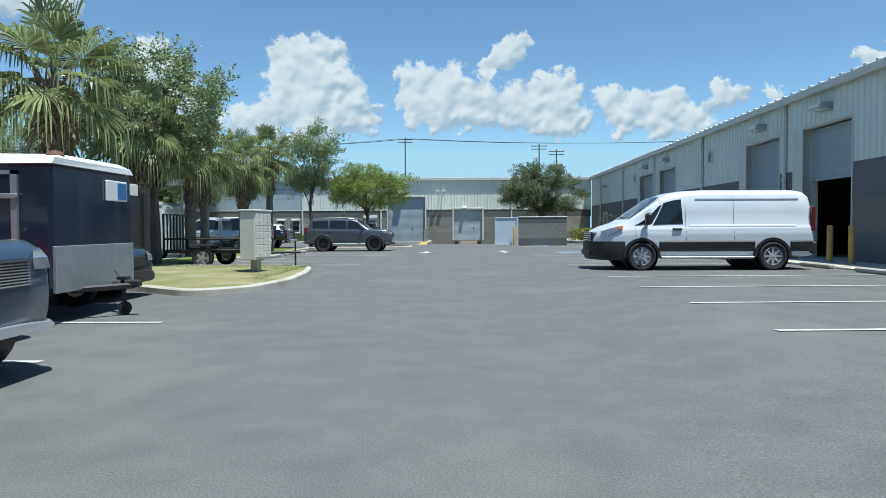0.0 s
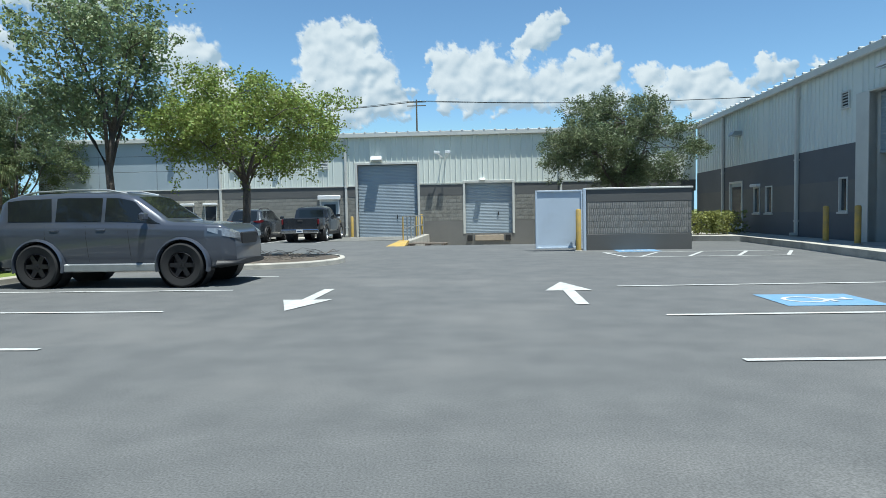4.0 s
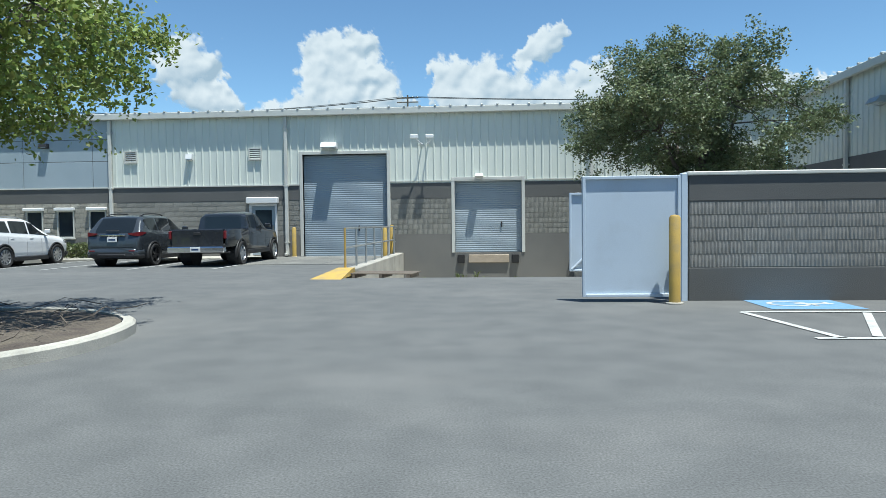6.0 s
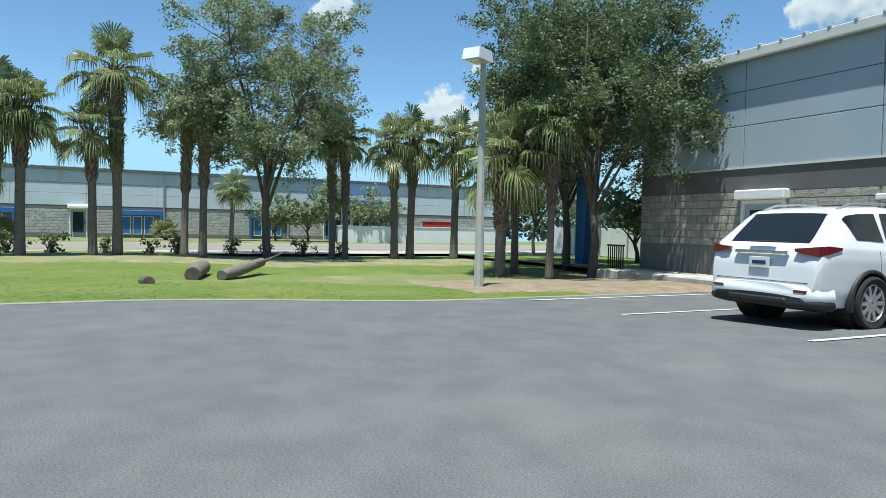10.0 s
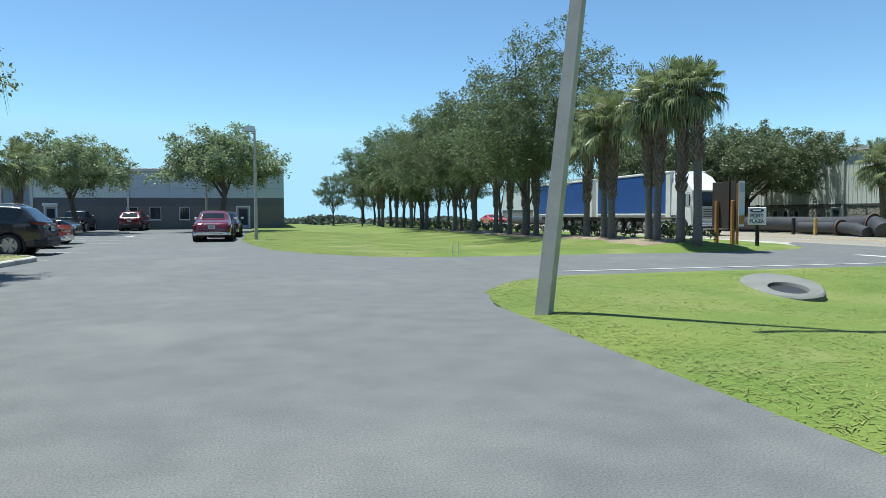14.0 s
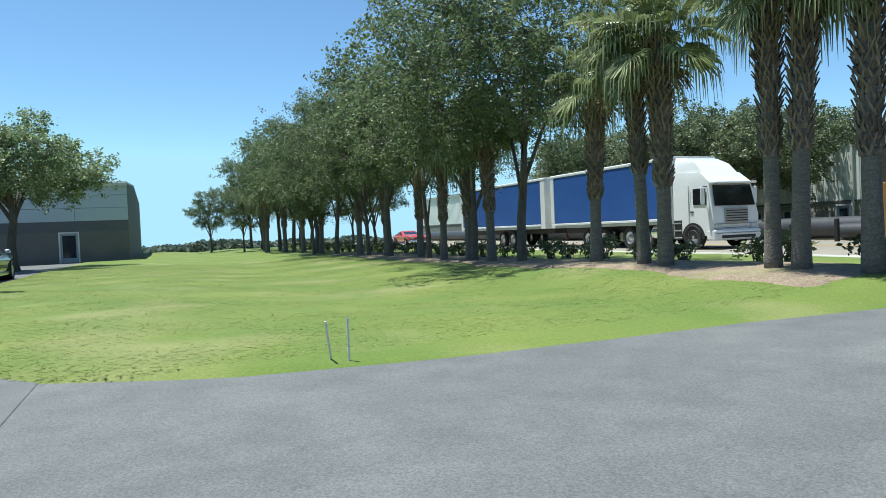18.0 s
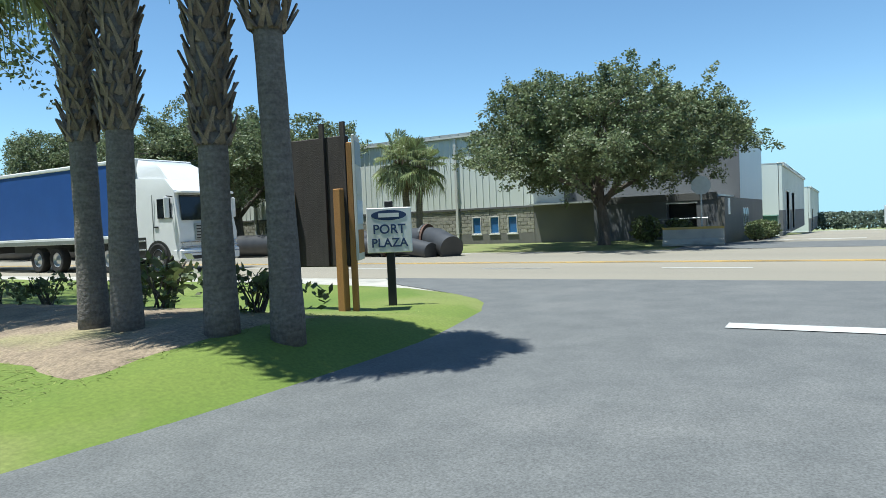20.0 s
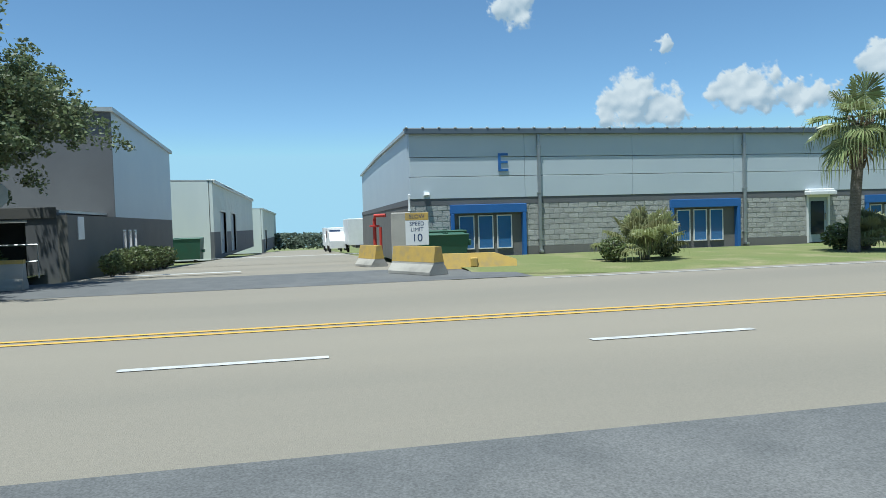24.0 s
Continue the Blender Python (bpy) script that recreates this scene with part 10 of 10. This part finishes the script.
# ---- rough block band of the north warehouse, laid last ----
def rough_block(w, h, seed, ribs):
    """One split-faced block with broken vertical ribs, its back in the mortar."""
    r = random.Random(seed)
    mb = MB()
    n = ribs * 2
    us = [w * i / n for i in range(n + 1)]
    zs = [0.0, h * 0.5, h]
    grid = {}
    for j, z in enumerate(zs):
        for i, u in enumerate(us):
            edge = i in (0, n) or j in (0, 2)
            d = (0.004 + r.uniform(0, 0.006) + (0.024 if i % 2 else 0.0)) if ribs > 2 else 0.010 + r.uniform(0, 0.006)
            grid[i, j] = len(mb.v)
            mb.v.append((min(max(u + (0 if edge else r.uniform(-.006, .006)), 0.004), w - 0.004), -d * (0.7 if edge else 1.0), min(max(z, 0.005), h - 0.005)))
    for j in range(2):
        for i in range(n):
            mb.f.append((grid[i, j], grid[i + 1, j], grid[i + 1, j + 1], grid[i, j + 1]))
    k = len(mb.v)
    mb.v += [(0, 0.03, 0), (w, 0.03, 0), (w, 0.03, h), (0, 0.03, h)]
    mb.f += [(k, k + 1) + tuple(grid[i, 0] for i in range(n, -1, -1)), (k + 3, k + 2) + tuple(grid[i, 2] for i in range(n, -1, -1)),
             (k, k + 3) + tuple(grid[0, j] for j in (2, 1, 0)), (k + 1, k + 2) + tuple(grid[n, j] for j in (2, 1, 0))]
    return mb


def block_band(front, u0, u1, z0, z1, near, rib_from):
    for a, b, c, d in cut(u0, u1, z0, z1, front.holes):
        part("mortar_bed", MB().box(a, 0.006, c, b, 0.28, d), M_MORTAR, front.e)
    kinds, rest = {}, MB()
    rnd = random.Random(11)
    rows = 7
    h = (z1 - z0) / rows
    for r in range(rows):
        u = u0 - (0.2 if r % 2 else 0.0)
        while u < u1:
            for a, b, c, d in cut(max(u + 0.005, u0), min(u + 0.395, u1), z0 + r * h + 0.005, z0 + (r + 1) * h - 0.005, front.holes):
                if b - a < 0.06 or d - c < 0.06:
                    continue
                w, hh = round(b - a, 2), round(d - c, 2)
                ribbed = 8 if a > rib_from else 2
                if near[0] < a < near[1]:
                    key = (w, hh, ribbed, rnd.randrange(4) if w == 0.39 else 0)
                    if key not in kinds:
                        kinds[key] = rough_block(w, hh, len(kinds), max(1, round(ribbed * w / 0.39))).data("block")
                        kinds[key].materials.append(M_BLOCK)
                    ob = new("block", kinds[key])
                    ob.parent = front.e
                    ob.location, ob.scale = (a, 0.002, c), (1, 0.6, 1)
                else:
                    q = rough_block(w, hh, rnd.randrange(99), 1)
                    rest.add([(x + a, y, z + c) for x, y, z in q.v], q.f)
            u += 0.4
    part("far_block", rest, M_BLOCKS, front.e, kind="stuff")


block_band(fn, -25.2, 12.3, 0.86, 2.29, (-14.1, 5.4), -2.7)

# painted fluted blocks of the enclosure's front wall
rs = random.Random(5)
enc_kinds = {}
for r in range(5):
    x = 4.43 - (0.2 if r % 2 else 0)
    while x < 7.74:
        a, b = max(x, 4.43) + 0.006, min(x + 0.4, 7.74) - 0.006
        if b - a > 0.05:
            w = round(b - a, 2)
            key = (w, rs.randrange(3))
            if key not in enc_kinds:
                enc_kinds[key] = rough_block(w, 0.196, 40 + len(enc_kinds), max(3, round(7 * w / 0.39))).data("block")
                enc_kinds[key].materials.append(M_FLUTE)
            ob = new("block", enc_kinds[key])
            ob.parent = part_enc
            ob.location, ob.scale = (a, 46.714, 0.53 + r * 0.205), (1, 0.6, 1)
        x += 0.4
